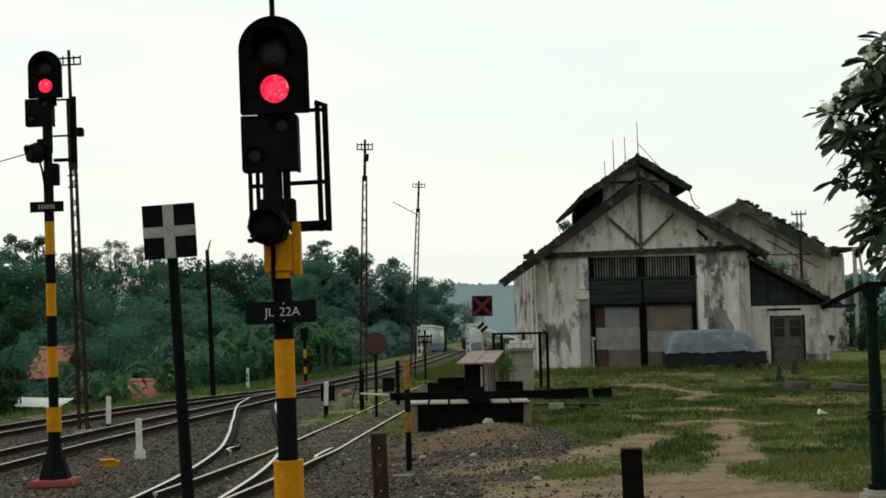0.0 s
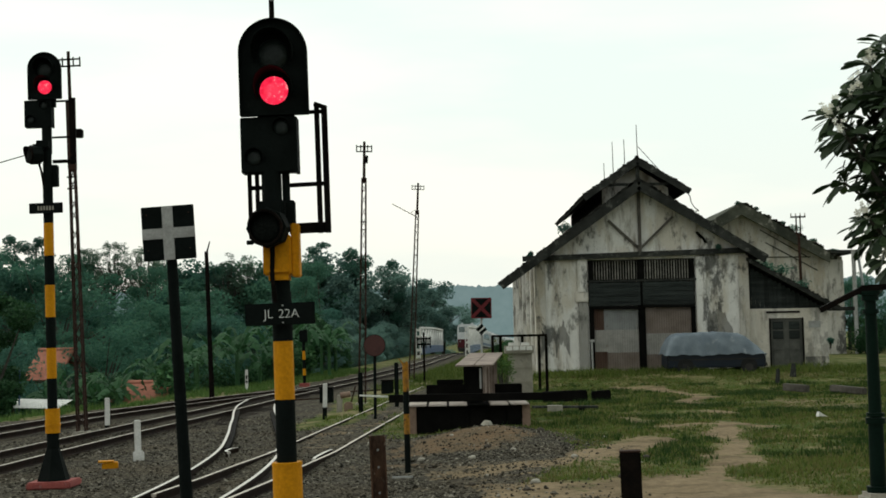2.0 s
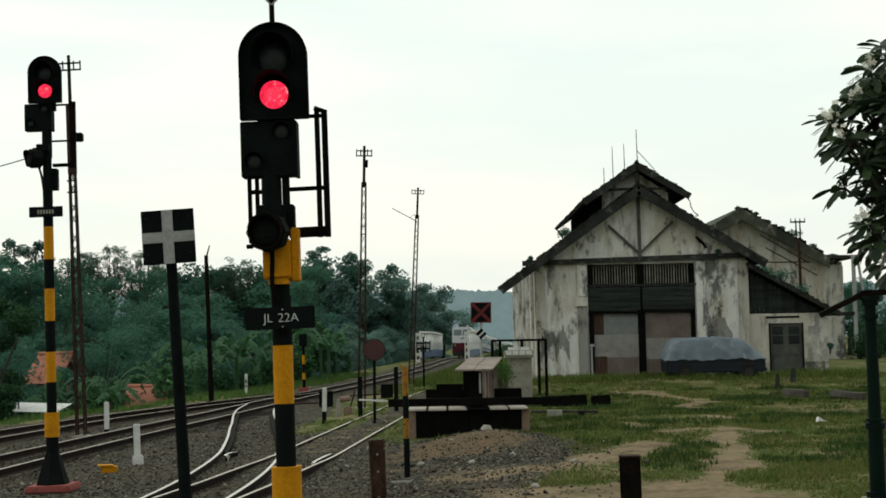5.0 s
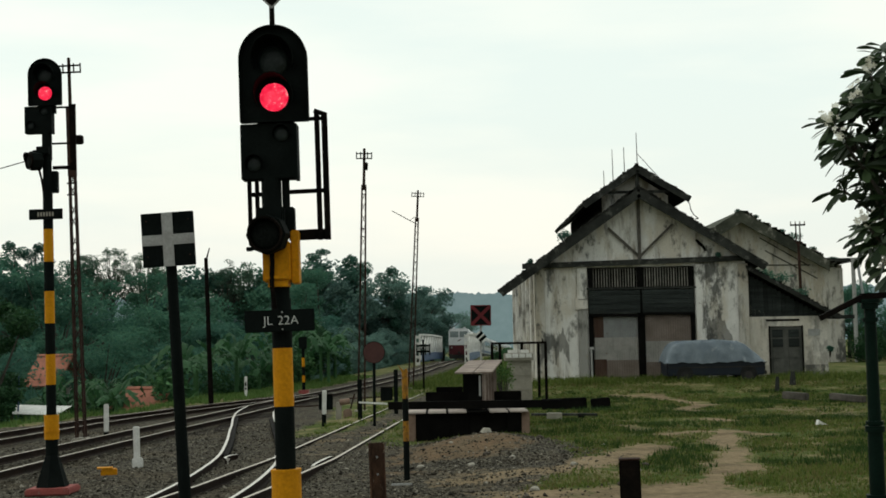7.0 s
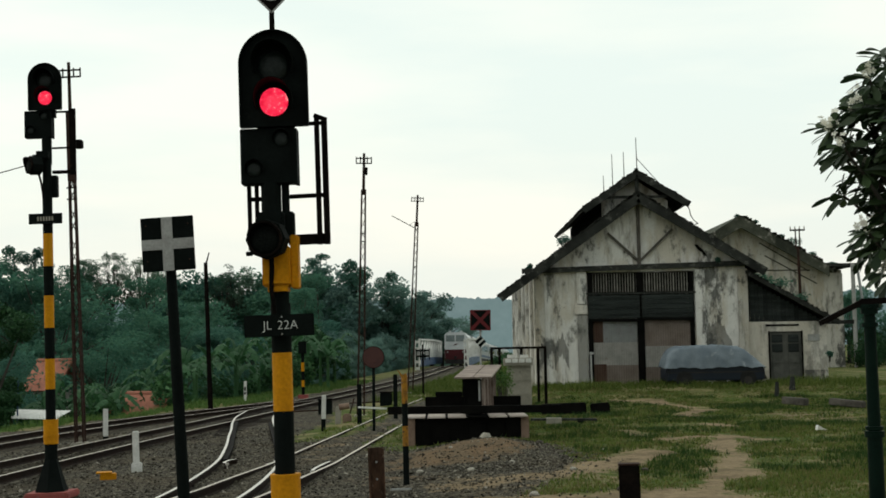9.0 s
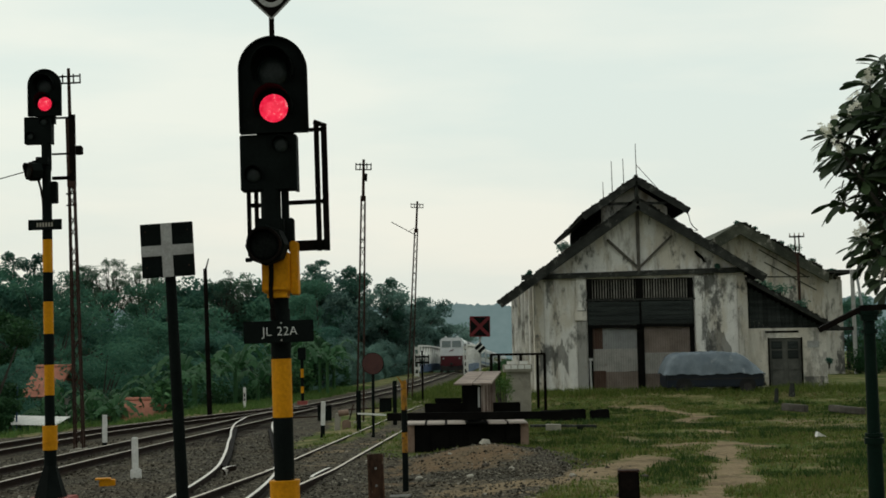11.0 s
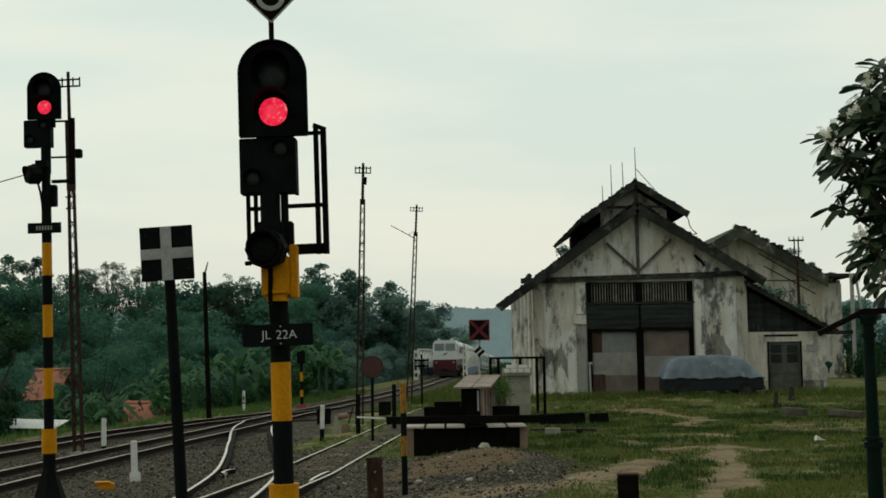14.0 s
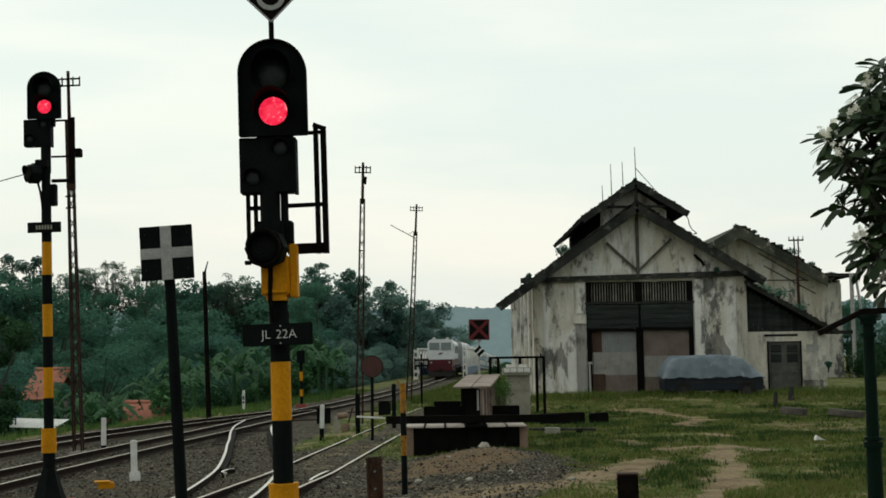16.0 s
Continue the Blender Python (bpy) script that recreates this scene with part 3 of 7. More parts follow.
def steps(*runs):
    out = []
    for a, b, s in runs:
        n = max(1, round((b - a) / s))
        out += [a + (b - a) * i / n for i in range(n)]
    return out + [runs[-1][1]]


def make_ground():
    xs = steps((-1500, -300, 200), (-300, -60, 20), (-60, -20, 3), (-20, -9, 0.6), (-9, 8, 0.28), (8, 20, 0.6), (20, 60, 4), (60, 300, 20), (300, 1500, 200))
    ys = steps((-200, -20, 20), (-20, 10, 1.2), (10, 36, 0.3), (36, 62, 0.6), (62, 130, 2), (130, 300, 6), (300, 3000, 150))
    vs = [(x, y, land(x, y)) for y in ys for x in xs]
    w = len(xs)
    fs = [(j * w + i, j * w + i + 1, (j + 1) * w + i + 1, (j + 1) * w + i) for j in range(len(ys) - 1) for i in range(w - 1)]
    me = bpy.data.meshes.new("ground")
    me.from_pydata(vs, [], fs)
    for nm, fn in (("ballast", ballast_amount), ("earth", earth_amount), ("clay", clay_amount)):
        at = me.attributes.new(nm, "FLOAT", "POINT")
        at.data.foreach_set("value", [fn(x, y) if -30 < x < 30 and y < 400 else 0.0 for x, y, _ in vs])
    me.materials.append(GROUND)
    me.shade_smooth()
    return tagged(new("ground", me), "grassy railway yard ground with ballast, earth and worn footpath", "ground", kind="structure")


make_ground()

# ---- railway tracks ----
RAIL = ((-0.027, 0.0), (0.027, 0.0), (0.034, -0.006), (0.034, -0.035), (0.010, -0.045), (0.010, -0.110), (0.055, -0.122), (0.055, -0.130), (-0.055, -0.130), (-0.055, -0.122), (-0.010, -0.110), (-0.010, -0.045), (-0.034, -0.035), (-0.034, -0.006))
RAIL_MATS = (0, 1, 1, 1, 1, 1, 1, 1, 1, 1, 1, 1, 1, 1)
sleeper_mesh = None


def make_track(name, table, y0, y1, label, sleepers, left=(0, 0), right=(0, 0), head=None, sunk=0.0):
    """Two rails and sleepers along a centre line. left, right: (y0, y1) of each rail where it differs."""
    global sleeper_mesh
    t = thing(name, pose(0, 0, 0), label, "railway track", "railway tracks", "structure")
    for s, (a, b) in ((-1, left), (1, right)):
        a, b = (a, b) if b else (y0, y1)
        n = int((b - a) / 1.0)
        line = []
        for i in range(n + 1):
            y = a + (b - a) * i / n
            sl = (along(table, y + 0.5) - along(table, y - 0.5))
            wob = (0.055 if name[0] == "s" else 0.028 if name[0] == "c" else 0.012) * noise.noise(Vector((y * 0.30, s * 5.0, len(name))))
            line.append(Vector((along(table, y) + s * 0.566 * math.cos(math.atan(sl)) + wob, y - s * 0.566 * math.sin(math.atan(sl)), rise(y) + 0.4 * wob)))
        part("rail", sweep(bmesh.new(), line, RAIL, RAIL_MATS), [head or RAIL_TOP, RAIL_SIDE], t, smooth=40)
    if sleeper_mesh is None:
        bm = B(-1.0, 1.0, -0.1, 0.1, -0.24, -0.105, bevel=0.015)
        sleeper_mesh = bpy.data.meshes.new("sleeper")
        bm.to_mesh(sleeper_mesh)
        bm.free()
        sleeper_mesh.materials.append(SLEEPER)
    y = sleepers[0]
    while y < sleepers[1]:
        sl = along(table, y + 0.5) - along(table, y - 0.5)
        ob = new("sleeper", sleeper_mesh)
        ob.parent = t
        ob.matrix_basis = pose(along(table, y) + random.uniform(-0.03, 0.03), y, rise(y) - sunk + random.uniform(-0.012, 0.004), 0, random.uniform(-0.5, 0.5), -math.degrees(math.atan(sl)) + random.uniform(-1.5, 1.5))
        y += 0.62 + random.uniform(-0.03, 0.03)
    return t


make_track("main_track", MAIN, -25, 320, "main railway track with worn pale rail heads on dark ballast", (14, 130), head=RAIL_BROWN, sunk=0.10)
make_track("loop_track", LOOP, -25, 57, "loop track joining the main line", (20, 54), head=RAIL_BROWN, sunk=0.10)
make_track("crossover_track", CROSS, -25, 46.5, "crossover turnout track with bright worn rails", (10, 44), sunk=0.045)
make_track("siding_track", SIDING, 14, 56, "disused siding track half sunk in earth and grass", (18, 46), left=(17.5, 56), right=(15, 56), sunk=0.05, head=RAIL_BROWN)


def check_rails():
    """Short check rails and the crossing nose of the turnout."""
    t = thing("turnout_crossing", pose(0, 0, 0), "bright worn check rails of the turnout crossing", "turnout crossing", kind="structure")
    for x0, y0, x1, y1, bend in ((-3.93, 24.2, -3.90, 25.1, 0.10), (-3.02, 23.9, -2.99, 24.6, -0.06), (-2.19, 22.4, -2.05, 24.2, 0.03)):
        pts = []
        for i in range(9):
            u = i / 8
            flare = bend * (abs(u - 0.5) * 2) ** 4
            pts.append(Vector((x0 + (x1 - x0) * u + flare, y0 + (y1 - y0) * u, 0.004)))
        part("check_rail", sweep(bmesh.new(), pts, RAIL, RAIL_MATS), [RAIL_TOP, RAIL_SIDE], t, smooth=40)

    # Dark filler strips added along the inner side of the crossover rails.
    for side, y0, y1 in ((-1, 25.6, 41.0), (1, 25.2, 39.0)):
        pts = []
        for i in range(32):
            y = y0 + (y1 - y0) * i / 31
            sl = along(CROSS, y + 0.5) - along(CROSS, y - 0.5)
            pts.append(Vector((along(CROSS, y) + side * (0.566 * math.cos(math.atan(sl)) - 0.088), y - side * 0.566 * math.sin(math.atan(sl)), -0.035)))
        part("filler_strip", sweep(bmesh.new(), pts, ((-0.045, 0.0), (0.045, 0.0), (0.045, -0.09), (-0.045, -0.09))), BLACK_IRON, t, "dark filler strip beside the rail")


check_rails()


# ---- signals ----
def arc(cx, cz, r, a0, a1, n):
    return [(cx + r * math.cos(radians(a0 + (a1 - a0) * i / n)), cz + r * math.sin(radians(a0 + (a1 - a0) * i / n))) for i in range(n + 1)]


def hood(bm, x, z, r, length, y):
    """A thin visor over a lens: the upper half of a tube that sticks out towards -y."""
    outer, inner = arc(x, z, r, -25, 205, 18), arc(x, z, r - 0.006, -25, 205, 18)
    for i in range(18):
        cut0 = 0.35 + 0.65 * math.sin(math.pi * i / 18)
        cut1 = 0.35 + 0.65 * math.sin(math.pi * (i + 1) / 18)
        q = [bm.verts.new((o[0], yy, o[1])) for o, yy in ((outer[i], y), (outer[i + 1], y), (outer[i + 1], y - length * cut1), (outer[i], y - length * cut0))]
        w = [bm.verts.new((o[0], yy, o[1])) for o, yy in ((inner[i], y), (inner[i + 1], y), (inner[i + 1], y - length * cut1), (inner[i], y - length * cut0))]
        bm.faces.new(q), bm.faces.new(w[::-1]), bm.faces.new((q[2], q[3], w[3], w[2]))
    bmesh.ops.remove_doubles(bm, verts=bm.verts[:], dist=1e-5)
    return bm


def lens(x, z, r, y, parent, material, name, label=""):
    bm = bmesh.new()
    bmesh.ops.create_uvsphere(bm, u_segments=24, v_segments=12, radius=r, matrix=Matrix.Translation((x, y, z)) @ Matrix.Diagonal((1, 0.28, 1, 1)))
    return part(name, bm, material, parent, label, 40)


def make_signal(m, top, bands, label, lettered, lower_turn, right_box):
    """A colour-light signal: striped post, number plate, round-topped main head, secondary box and a low shunt lamp."""
    t = thing("railway_signal", m, label, "railway signal", "colour-light signals")
    z = top
    head_out = [(-0.24, z - 0.69), (0.24, z - 0.69)] + arc(0, z - 0.24, 0.24, 0, 180, 28)
    bm = prism(bmesh.new(), head_out, -0.02, 0.0)
    rim = [(-0.24, z - 0.69), (0.24, z - 0.69)] + arc(0, z - 0.24, 0.24, 0, 180, 28)
    for (xa, za), (xb, zb) in zip(rim, rim[1:] + rim[:1]):
        beam(bm, (xa, -0.03, za), (xb, -0.03, zb), 0.010, 0.06, (0, 1, 0))
    head = part("main_head", bm, BLACK, t, "matt black round-topped backboard")
    part("lamp_housing", B(-0.17, 0.17, 0.004, 0.20, z - 0.66, z - 0.10, bevel=0.03), BLACK, t)
    lens(0.0, z - 0.255, 0.112, -0.022, head, GLASS_DARK, "upper_lens", "unlit grey-green lens")
    lens(0.0, z - 0.515, 0.102, -0.026, head, LENS_RED, "red_lens", "lit red lens")
    part("upper_hood", hood(bmesh.new(), 0, z - 0.245, 0.150, 0.20, -0.02), BLACK, head)
    part("lower_hood", hood(bmesh.new(), 0, z - 0.505, 0.140, 0.20, -0.02), BLACK, head)
    # secondary box with two small lights
    x0, x1 = (-0.250, 0.142) if right_box else (-0.31, 0.08)
    boxp = part("secondary_box", B(x0, x1, -0.03, 0.11, z - 1.10, z - 0.702, bevel=0.006), BLACK, t)
    part("box_flange", B(x1 - 0.012, x1 + 0.012, -0.042, 0.12, z - 1.105, z - 0.71), BLACK, boxp)
    for lx, lz in ((x0 + 0.295, z - 0.78), (x0 + 0.095, z - 0.99)):
        lens(lx, lz, 0.054, -0.036, boxp, GLASS_DARK, "small_lens")
        part("small_hood", hood(bmesh.new(), lx, lz, 0.066, 0.07, -0.03), BLACK, boxp)
    part("neck", B(-0.13, 0.13, 0.01, 0.10, z - 0.80, z - 0.60), BLACK, t)
    # mast: two tubes side by side above the lamp, one below
    px = -0.045 if right_box else 0.0
    part("upper_post", tube(bmesh.new(), (px, 0.03, z - 1.50), (px, 0.03, z - 1.08), 0.072, seg=20), BLACK, t, smooth=40)
    if right_box:
        part("conduit", tube(bmesh.new(), (0.055, 0.05, z - 1.52), (0.055, 0.05, z - 1.08), 0.028, seg=12), BLACK, t, smooth=40)
        part("conduit_box", B(0.03, 0.115, 0.0, 0.10, z - 1.50, z - 1.30, bevel=0.01), BLACK, t)
    part("middle_post", tube(bmesh.new(), (0, 0.02, z - 1.95), (0, 0.02, z - 1.45), 0.064, seg=20), BLACK, t, smooth=40)
    part("clamp", B(-0.125, 0.055, -0.11, 0.11, z - 1.42, z - 1.31, bevel=0.008), BLACK, t)
    # low shunt lamp: eight-sided case, visor ring and dark meshed glass
    lamp = bmesh.new()
    c = Vector((-0.045, -0.10, z - 1.505)) if right_box else Vector((-0.10, -0.06, z - 1.52))
    d = Vector((math.sin(radians(lower_turn)), -math.cos(radians(lower_turn)), -0.05))
    tube(lamp, c - d * 0.02, c + d * 0.13, 0.138, 0.142, 8)
    box(lamp, c.x - 0.09, c.x + 0.09, c.y - 0.04, c.y + 0.1, c.z + 0.07, c.z + 0.16, 0.012)
    tube(lamp, (c.x - 0.16, c.y - 0.06, c.z - 0.10), (c.x - 0.12, c.y - 0.07, c.z - 0.10), 0.016)
    lp = part("shunt_lamp", lamp, BLACK, t)
    ring = bmesh.new()
    ro, ri = arc(0, 0, 0.124, 0, 360, 28), arc(0, 0, 0.108, 0, 360, 28)
    for i in range(28):
        q = [[ring.verts.new((a[0], yy, a[1])) for a in (ro[i], ro[i + 1], ri[i + 1], ri[i])] for yy in (-0.03 - 0.05 * max(0, math.sin(math.pi * i / 14)), 0.0)]
        ring.faces.new(q[0])
        ring.faces.new((q[0][1], q[0][0], q[1][0], q[1][1]))
        ring.faces.new((q[0][3], q[0][2], q[1][2], q[1][3]))
    bmesh.ops.remove_doubles(ring, verts=ring.verts[:], dist=0.006)
    vis = part("visor", ring, BLACK_IRON, lp)
    vis.matrix_basis = Matrix.Translation(c + d * 0.13) @ pose(0, 0, 0, 0, 0, lower_turn)
    lo = lens(0, 0, 0.104, 0, lp, LENS_MESH, "shunt_lens", "dark meshed glass")
    lo.matrix_basis = Matrix.Translation(c + d * 0.132) @ pose(0, 0, 0, 0, 0, lower_turn)
    cable = bmesh.new()
    bend = ((0.005, 0.0, -0.13), (0.006, 0.0, -0.20), (0.0, 0.004, -0.28), (-0.002, 0.006, -0.36), (0.006, 0.01, -0.44), (0.012, 0.02, -0.52)) if right_box else ((0.0, 0.0, -0.12), (0.03, 0.02, -0.25), (0.05, 0.03, -0.40), (0.06, 0.04, -0.55))
    for p, q in zip(bend, bend[1:]):
        tube(cable, c + Vector(p), c + Vector(q), 0.017, seg=8)
    part("cable", cable, BLACK_IRON, t)
    # guard frame behind the head
    if right_box:
        for x, w in ((0.286, 0.036), (0.340, 0.042)):
            part("guard_post", beam(bmesh.new(), (x, 0.12, z - 1.535), (x, 0.12, z - 0.605 - 0.5 * (x - 0.286)), w, 0.03, (0, 1, 0)), BLACK_IRON, t)
        for zz, h in ((-0.655, 0.026), (-1.18, 0.030), (-1.495, 0.075)):
            part("guard_rail", beam(bmesh.new(), (0.06, 0.137, z + zz), (0.355, 0.137, z + zz + 0.004), 0.022, h), BLACK_IRON, t)
        part("guard_stay", beam(bmesh.new(), (0.27, 0.10, z - 0.600), (0.36, 0.10, z - 0.635), 0.03, 0.03), BLACK_IRON, t)
        for x in (-0.214, -0.160):
            part("ladder_bar", beam(bmesh.new(), (x, 0.12, z - 1.555), (x, 0.12, z - 1.0), 0.028, 0.03, (0, 1, 0)), BLACK_IRON, t)
        for zz in (-1.19, -1.545):
            part("ladder_rung", beam(bmesh.new(), (-0.228, 0.137, z + zz), (-0.02, 0.137, z + zz), 0.02, 0.03), BLACK_IRON, t)
    else:
        for zz in (-0.70, -1.24, -1.60):
            part("guard_rail", beam(bmesh.new(), (0.05, 0.137, z + zz), (0.38, 0.137, z + zz), 0.03, 0.05 if zz < -1.5 else 0.026), BLACK_IRON, t)
        part("guard_post", beam(bmesh.new(), (0.36, 0.12, z - 1.65), (0.36, 0.12, z - 0.66), 0.09, 0.03, (0, 1, 0)), BLACK_IRON, t)
    # junction box clamped to the front of the post
    if right_box:
        jb = B(-0.110, 0.085, -0.085, 0.10, z - 1.835, z - 1.55, bevel=0.012)
        box(jb, 0.0855, 0.140, -0.03, 0.12, z - 1.85, z - 1.47, 0.008)
        box(jb, -0.085, 0.075, -0.100, -0.0855, z - 1.815, z - 1.795)
        box(jb, -0.075, 0.065, -0.080, 0.09, z - 1.87, z - 1.8355)
        part("junction_box", jb, YELLOW, t, "yellow cable junction box")
    else:
        part("junction_box", B(0.0, 0.14, 0.02, 0.14, z - 1.98, z - 1.66, bevel=0.01), BLACK, t)
    # number plate
    pz = z - 2.11 if lettered else z - 2.31
    plate = part("number_plate", B(-0.245, 0.245, -0.10, -0.085, pz - 0.077, pz + 0.077, bevel=0.004), BLACK, t, "black number plate")
    if lettered:
        words("JL", 0.089, 0.002, LETTER, plate, pose(-0.081, -0.104, pz, 90, 0, 0))
        words("22A", 0.089, 0.002, LETTER, plate, pose(0.060, -0.104, pz, 90, 0, 0))
        for zz in (0.06, -0.06):
            part("bolt", tube(bmesh.new(), (0.02, -0.10, pz + zz), (0.02, -0.112, pz + zz), 0.006, seg=8), GREY_WHITE, plate)
    else:
        bars = bmesh.new()
        for i in range(6):
            box(bars, -0.12 + i * 0.042, -0.095 + i * 0.042, -0.105, -0.1005, pz - 0.03, pz + 0.03)
        tagged(part("plate_bars", bars, CONCRETE, plate), kind="stuff")
    # striped post, sleeve and foot
    zt = z - 1.95
    for zb, yellow in bands:
        part("yellow_band" if yellow else "black_band", tube(bmesh.new(), (0, 0.02, zb), (0, 0.02, zt), 0.071, seg=24), YELLOW if yellow else BLACK, t, smooth=40)
        zt = zb
    bm = tube(bmesh.new(), (0, 0.02, 0.68), (0, 0.02, zt), 0.105, seg=24)
    tube(bm, (0, 0.02, zt - 0.01), (0, 0.02, zt + 0.012), 0.108, seg=24)
    tube(bm, (0, 0.02, 0.78), (0, 0.02, 0.81), 0.113, seg=24)
    part("sleeve", bm, YELLOW, t, smooth=40)
    bm = tube(bmesh.new(), (0, 0.02, 0.0), (0, 0.02, 0.46), 0.24, 0.095, 6)
    tube(bm, (0, 0.02, 0.46), (0, 0.02, 0.68), 0.09, 0.09, 16)
    part("foot", bm, BLACK, t)
    part("base_pad", B(-0.32, 0.32, -0.30, 0.34, -0.10, 0.0, bevel=0.02), RED_PAD, t, "red painted concrete pad")
    return t


sig = make_signal(pose(-1.10, 9.65, -0.04, 0, -1.15, 0), 4.25, ((1.95, False), (1.54, True), (1.09, False)),
                  "black round-topped signal with lit red light on striped post", True, -8, True)
# diamond board on a rod above the head
bm = tube(bmesh.new(), (-0.005, 0.03, 4.2), (-0.005, 0.03, 4.46), 0.019)
part("finial_rod", bm, BLACK_IRON, sig)
bm = prism(bmesh.new(), [(0, 4.39), (0.19, 4.58), (0, 4.77), (-0.19, 4.58)], 0.0, 0.02)
dia = part("diamond_board", bm, BLACK_IRON, sig, "black diamond board with pale ring")
bm = bmesh.new()
ring_o, ring_i = arc(0, 4.58, 0.105, 0, 360, 32), arc(0, 4.58, 0.07, 0, 360, 32)
for i in range(32):
    q = [bm.verts.new((a, -0.006, b)) for a, b in (ring_o[i], ring_o[i + 1], ring_i[i + 1], ring_i[i])]
    bm.faces.new(q)
part("ring", bm, GREY_WHITE, dia)
bm = bmesh.new()
for a, b in (((0, 4.39), (0.19, 4.58)), ((0, 4.39), (-0.19, 4.58)), ((0, 4.77), (0.19, 4.58)), ((0, 4.77), (-0.19, 4.58))):
    beam(bm, (a[0], -0.004, a[1]), (b[0], -0.004, b[1]), 0.012, 0.006, (0, 1, 0))
part("edge", bm, GREY_WHITE, dia)

make_signal(pose(-5.69, 19.9, -0.02, 0, -1.1, 0), 6.26, ((3.74, False), (3.26, True), (2.83, False), (2.36, True), (1.91, False), (1.47, True), (1.02, False)),
            "tall signal with lit red light on yellow and black post", False, -50, False)


# ---- cross board on a leaning post ----
def make_cross_board():
    t = thing("cross_board", pose(-2.43, 13.0, -0.12, 0, -3.1, 0), "black square board with white cross on leaning post", "railway sign")
    part("post", tube(bmesh.new(), (0, 0, 0), (0, 0, 2.84), 0.062, 0.050, 20), BLACK, t, smooth=40)
    bd = part("board", B(-0.25, 0.25, -0.085, -0.062, 2.83, 3.345, bevel=0.004), BLACK, t)
    part("cross_bar", B(-0.249, 0.249, -0.092, -0.0855, 3.035, 3.135), GREY_WHITE, bd)
    part("cross_bar", B(-0.052, 0.052, -0.0935, -0.0925, 2.831, 3.344), GREY_WHITE, bd)
    for x in (-0.20, 0.20):
        for z in (2.93, 3.27):
            part("bolt", tube(bmesh.new(), (x, -0.095, z), (x, -0.085, z), 0.008, seg=8), RUST, bd)


make_cross_board()


# ---- lattice masts and poles ----
def make_mast(m, h, w, label, arms, bar=0.036):
    t = thing("lattice_mast", m, label, "lattice mast", "lattice masts beside the tracks")
    legs, lace = bmesh.new(), bmesh.new()
    tw = w * 0.55

    def half(z):
        return (w + (tw - w) * z / h) / 2

    for sx in (-1, 1):
        for sy in (-1, 1):
            b = half(0), half(h)
            part("leg", beam(bmesh.new(), (sx * b[0], sy * b[0], 0), (sx * b[1], sy * b[1], h * 0.86), bar, bar, (0, 1, 0)), RUST, t)
    z, k = 0.15, 0
    while z < h * 0.86 - 0.3:
        dz = 0.36
        a, b = half(z), half(z + dz)
        for s in (-1, 1):
            q = s if k % 2 else -s
            beam(lace, (q * a, s * a, z), (-q * b, s * b, z + dz), bar * 0.9, 0.012)
            beam(lace, (s * a, q * a, z), (s * b, -q * b, z + dz), 0.012, bar * 0.9)
        z += dz
        k += 1
    part("lacing", lace, RUST, t)
    part("top_tube", tube(bmesh.new(), (0, 0, h * 0.84), (0, 0, h), tw * 0.42, tw * 0.36, 12), RUST, t)
    part("foot_block", B(-w, w, -w, w, -0.25, 0.06, bevel=0.03), CONCRETE, t)
    for zz, ln in arms:
        bm = bmesh.new()
        beam(bm, (-ln, -0.06, zz), (ln, -0.06, zz), 0.03, 0.035)
        if ln > 0.2:
            beam(bm, (-ln, -0.06, zz - 0.16), (ln, -0.06, zz - 0.16), 0.03, 0.035)
            for x in (-ln, -ln * 0.45, ln * 0.45, ln):
                tube(bm, (x, -0.06, zz - 0.18), (x, -0.06, zz + 0.05), 0.018, seg=8)
        part("cross_arm", bm, BLACK_IRON, t)
    return t


mA = make_mast(pose(-8.37, 31.6, -0.10, 0, -1.95, 0), 8.92, 0.19, "tall rusty lattice mast beside the loop track", ((8.72, 0.28), (5.95, 0.12), (5.68, 0.12)))
bm = B(0.10, 0.27, -0.1, 0.1, 6.87, 7.07, bevel=0.02)
part("side_box", bm, BLACK_IRON, mA)
bm = B(-0.09, 0.09, -0.09, 0.09, 6.1, 7.75, bevel=0.02)
part("cable_casing", bm, RUST, mA)
mB = make_mast(pose(-2.61, 43.0, -0.10, 0, 1.45, 0), 8.32, 0.21, "slender rusty lattice mast with crossarm", ((8.15, 0.24), (5.75, 0.10), (5.5, 0.10)), 0.046)
bm = tube(bmesh.new(), (0.05, -0.14, 7.62), (0.10, -0.2, 7.84), 0.075, 0.04)
part("lamp_head", bm, BLACK_IRON, mB)
mC = make_mast(pose(-1.61, 66.0, -0.10, 0, 3.05, 0), 9.62, 0.24, "leaning rusty lattice mast with bare lamp bracket", ((9.46, 0.29), (6.1, 0.1)), 0.062)
bm = beam(bmesh.new(), (-1.22, -0.1, 8.55), (0, -0.1, 7.95), 0.035, 0.035)
beam(bm, (-0.35, -0.1, 8.12), (-0.1, -0.1, 8.3), 0.02, 0.02)
part("lamp_bracket", bm, BLACK_IRON, mC)


def make_pole(m, h):
    t = thing("timber_pole", m, "plain dark pole with a bent lamp arm", "pole")
    part("shaft", tube(bmesh.new(), (0, 0, 0), (0, 0, h), 0.10, 0.07, 12), BLACK_IRON, t, smooth=40)
    part("arm", tube(bmesh.new(), (0, 0, h - 0.1), (0.16, -0.1, h + 0.36), 0.035, 0.02, 8), BLACK_IRON, t)


make_pole(pose(-8.50, 50.0, -0.35, 0, -1.7, 0), 5.65)


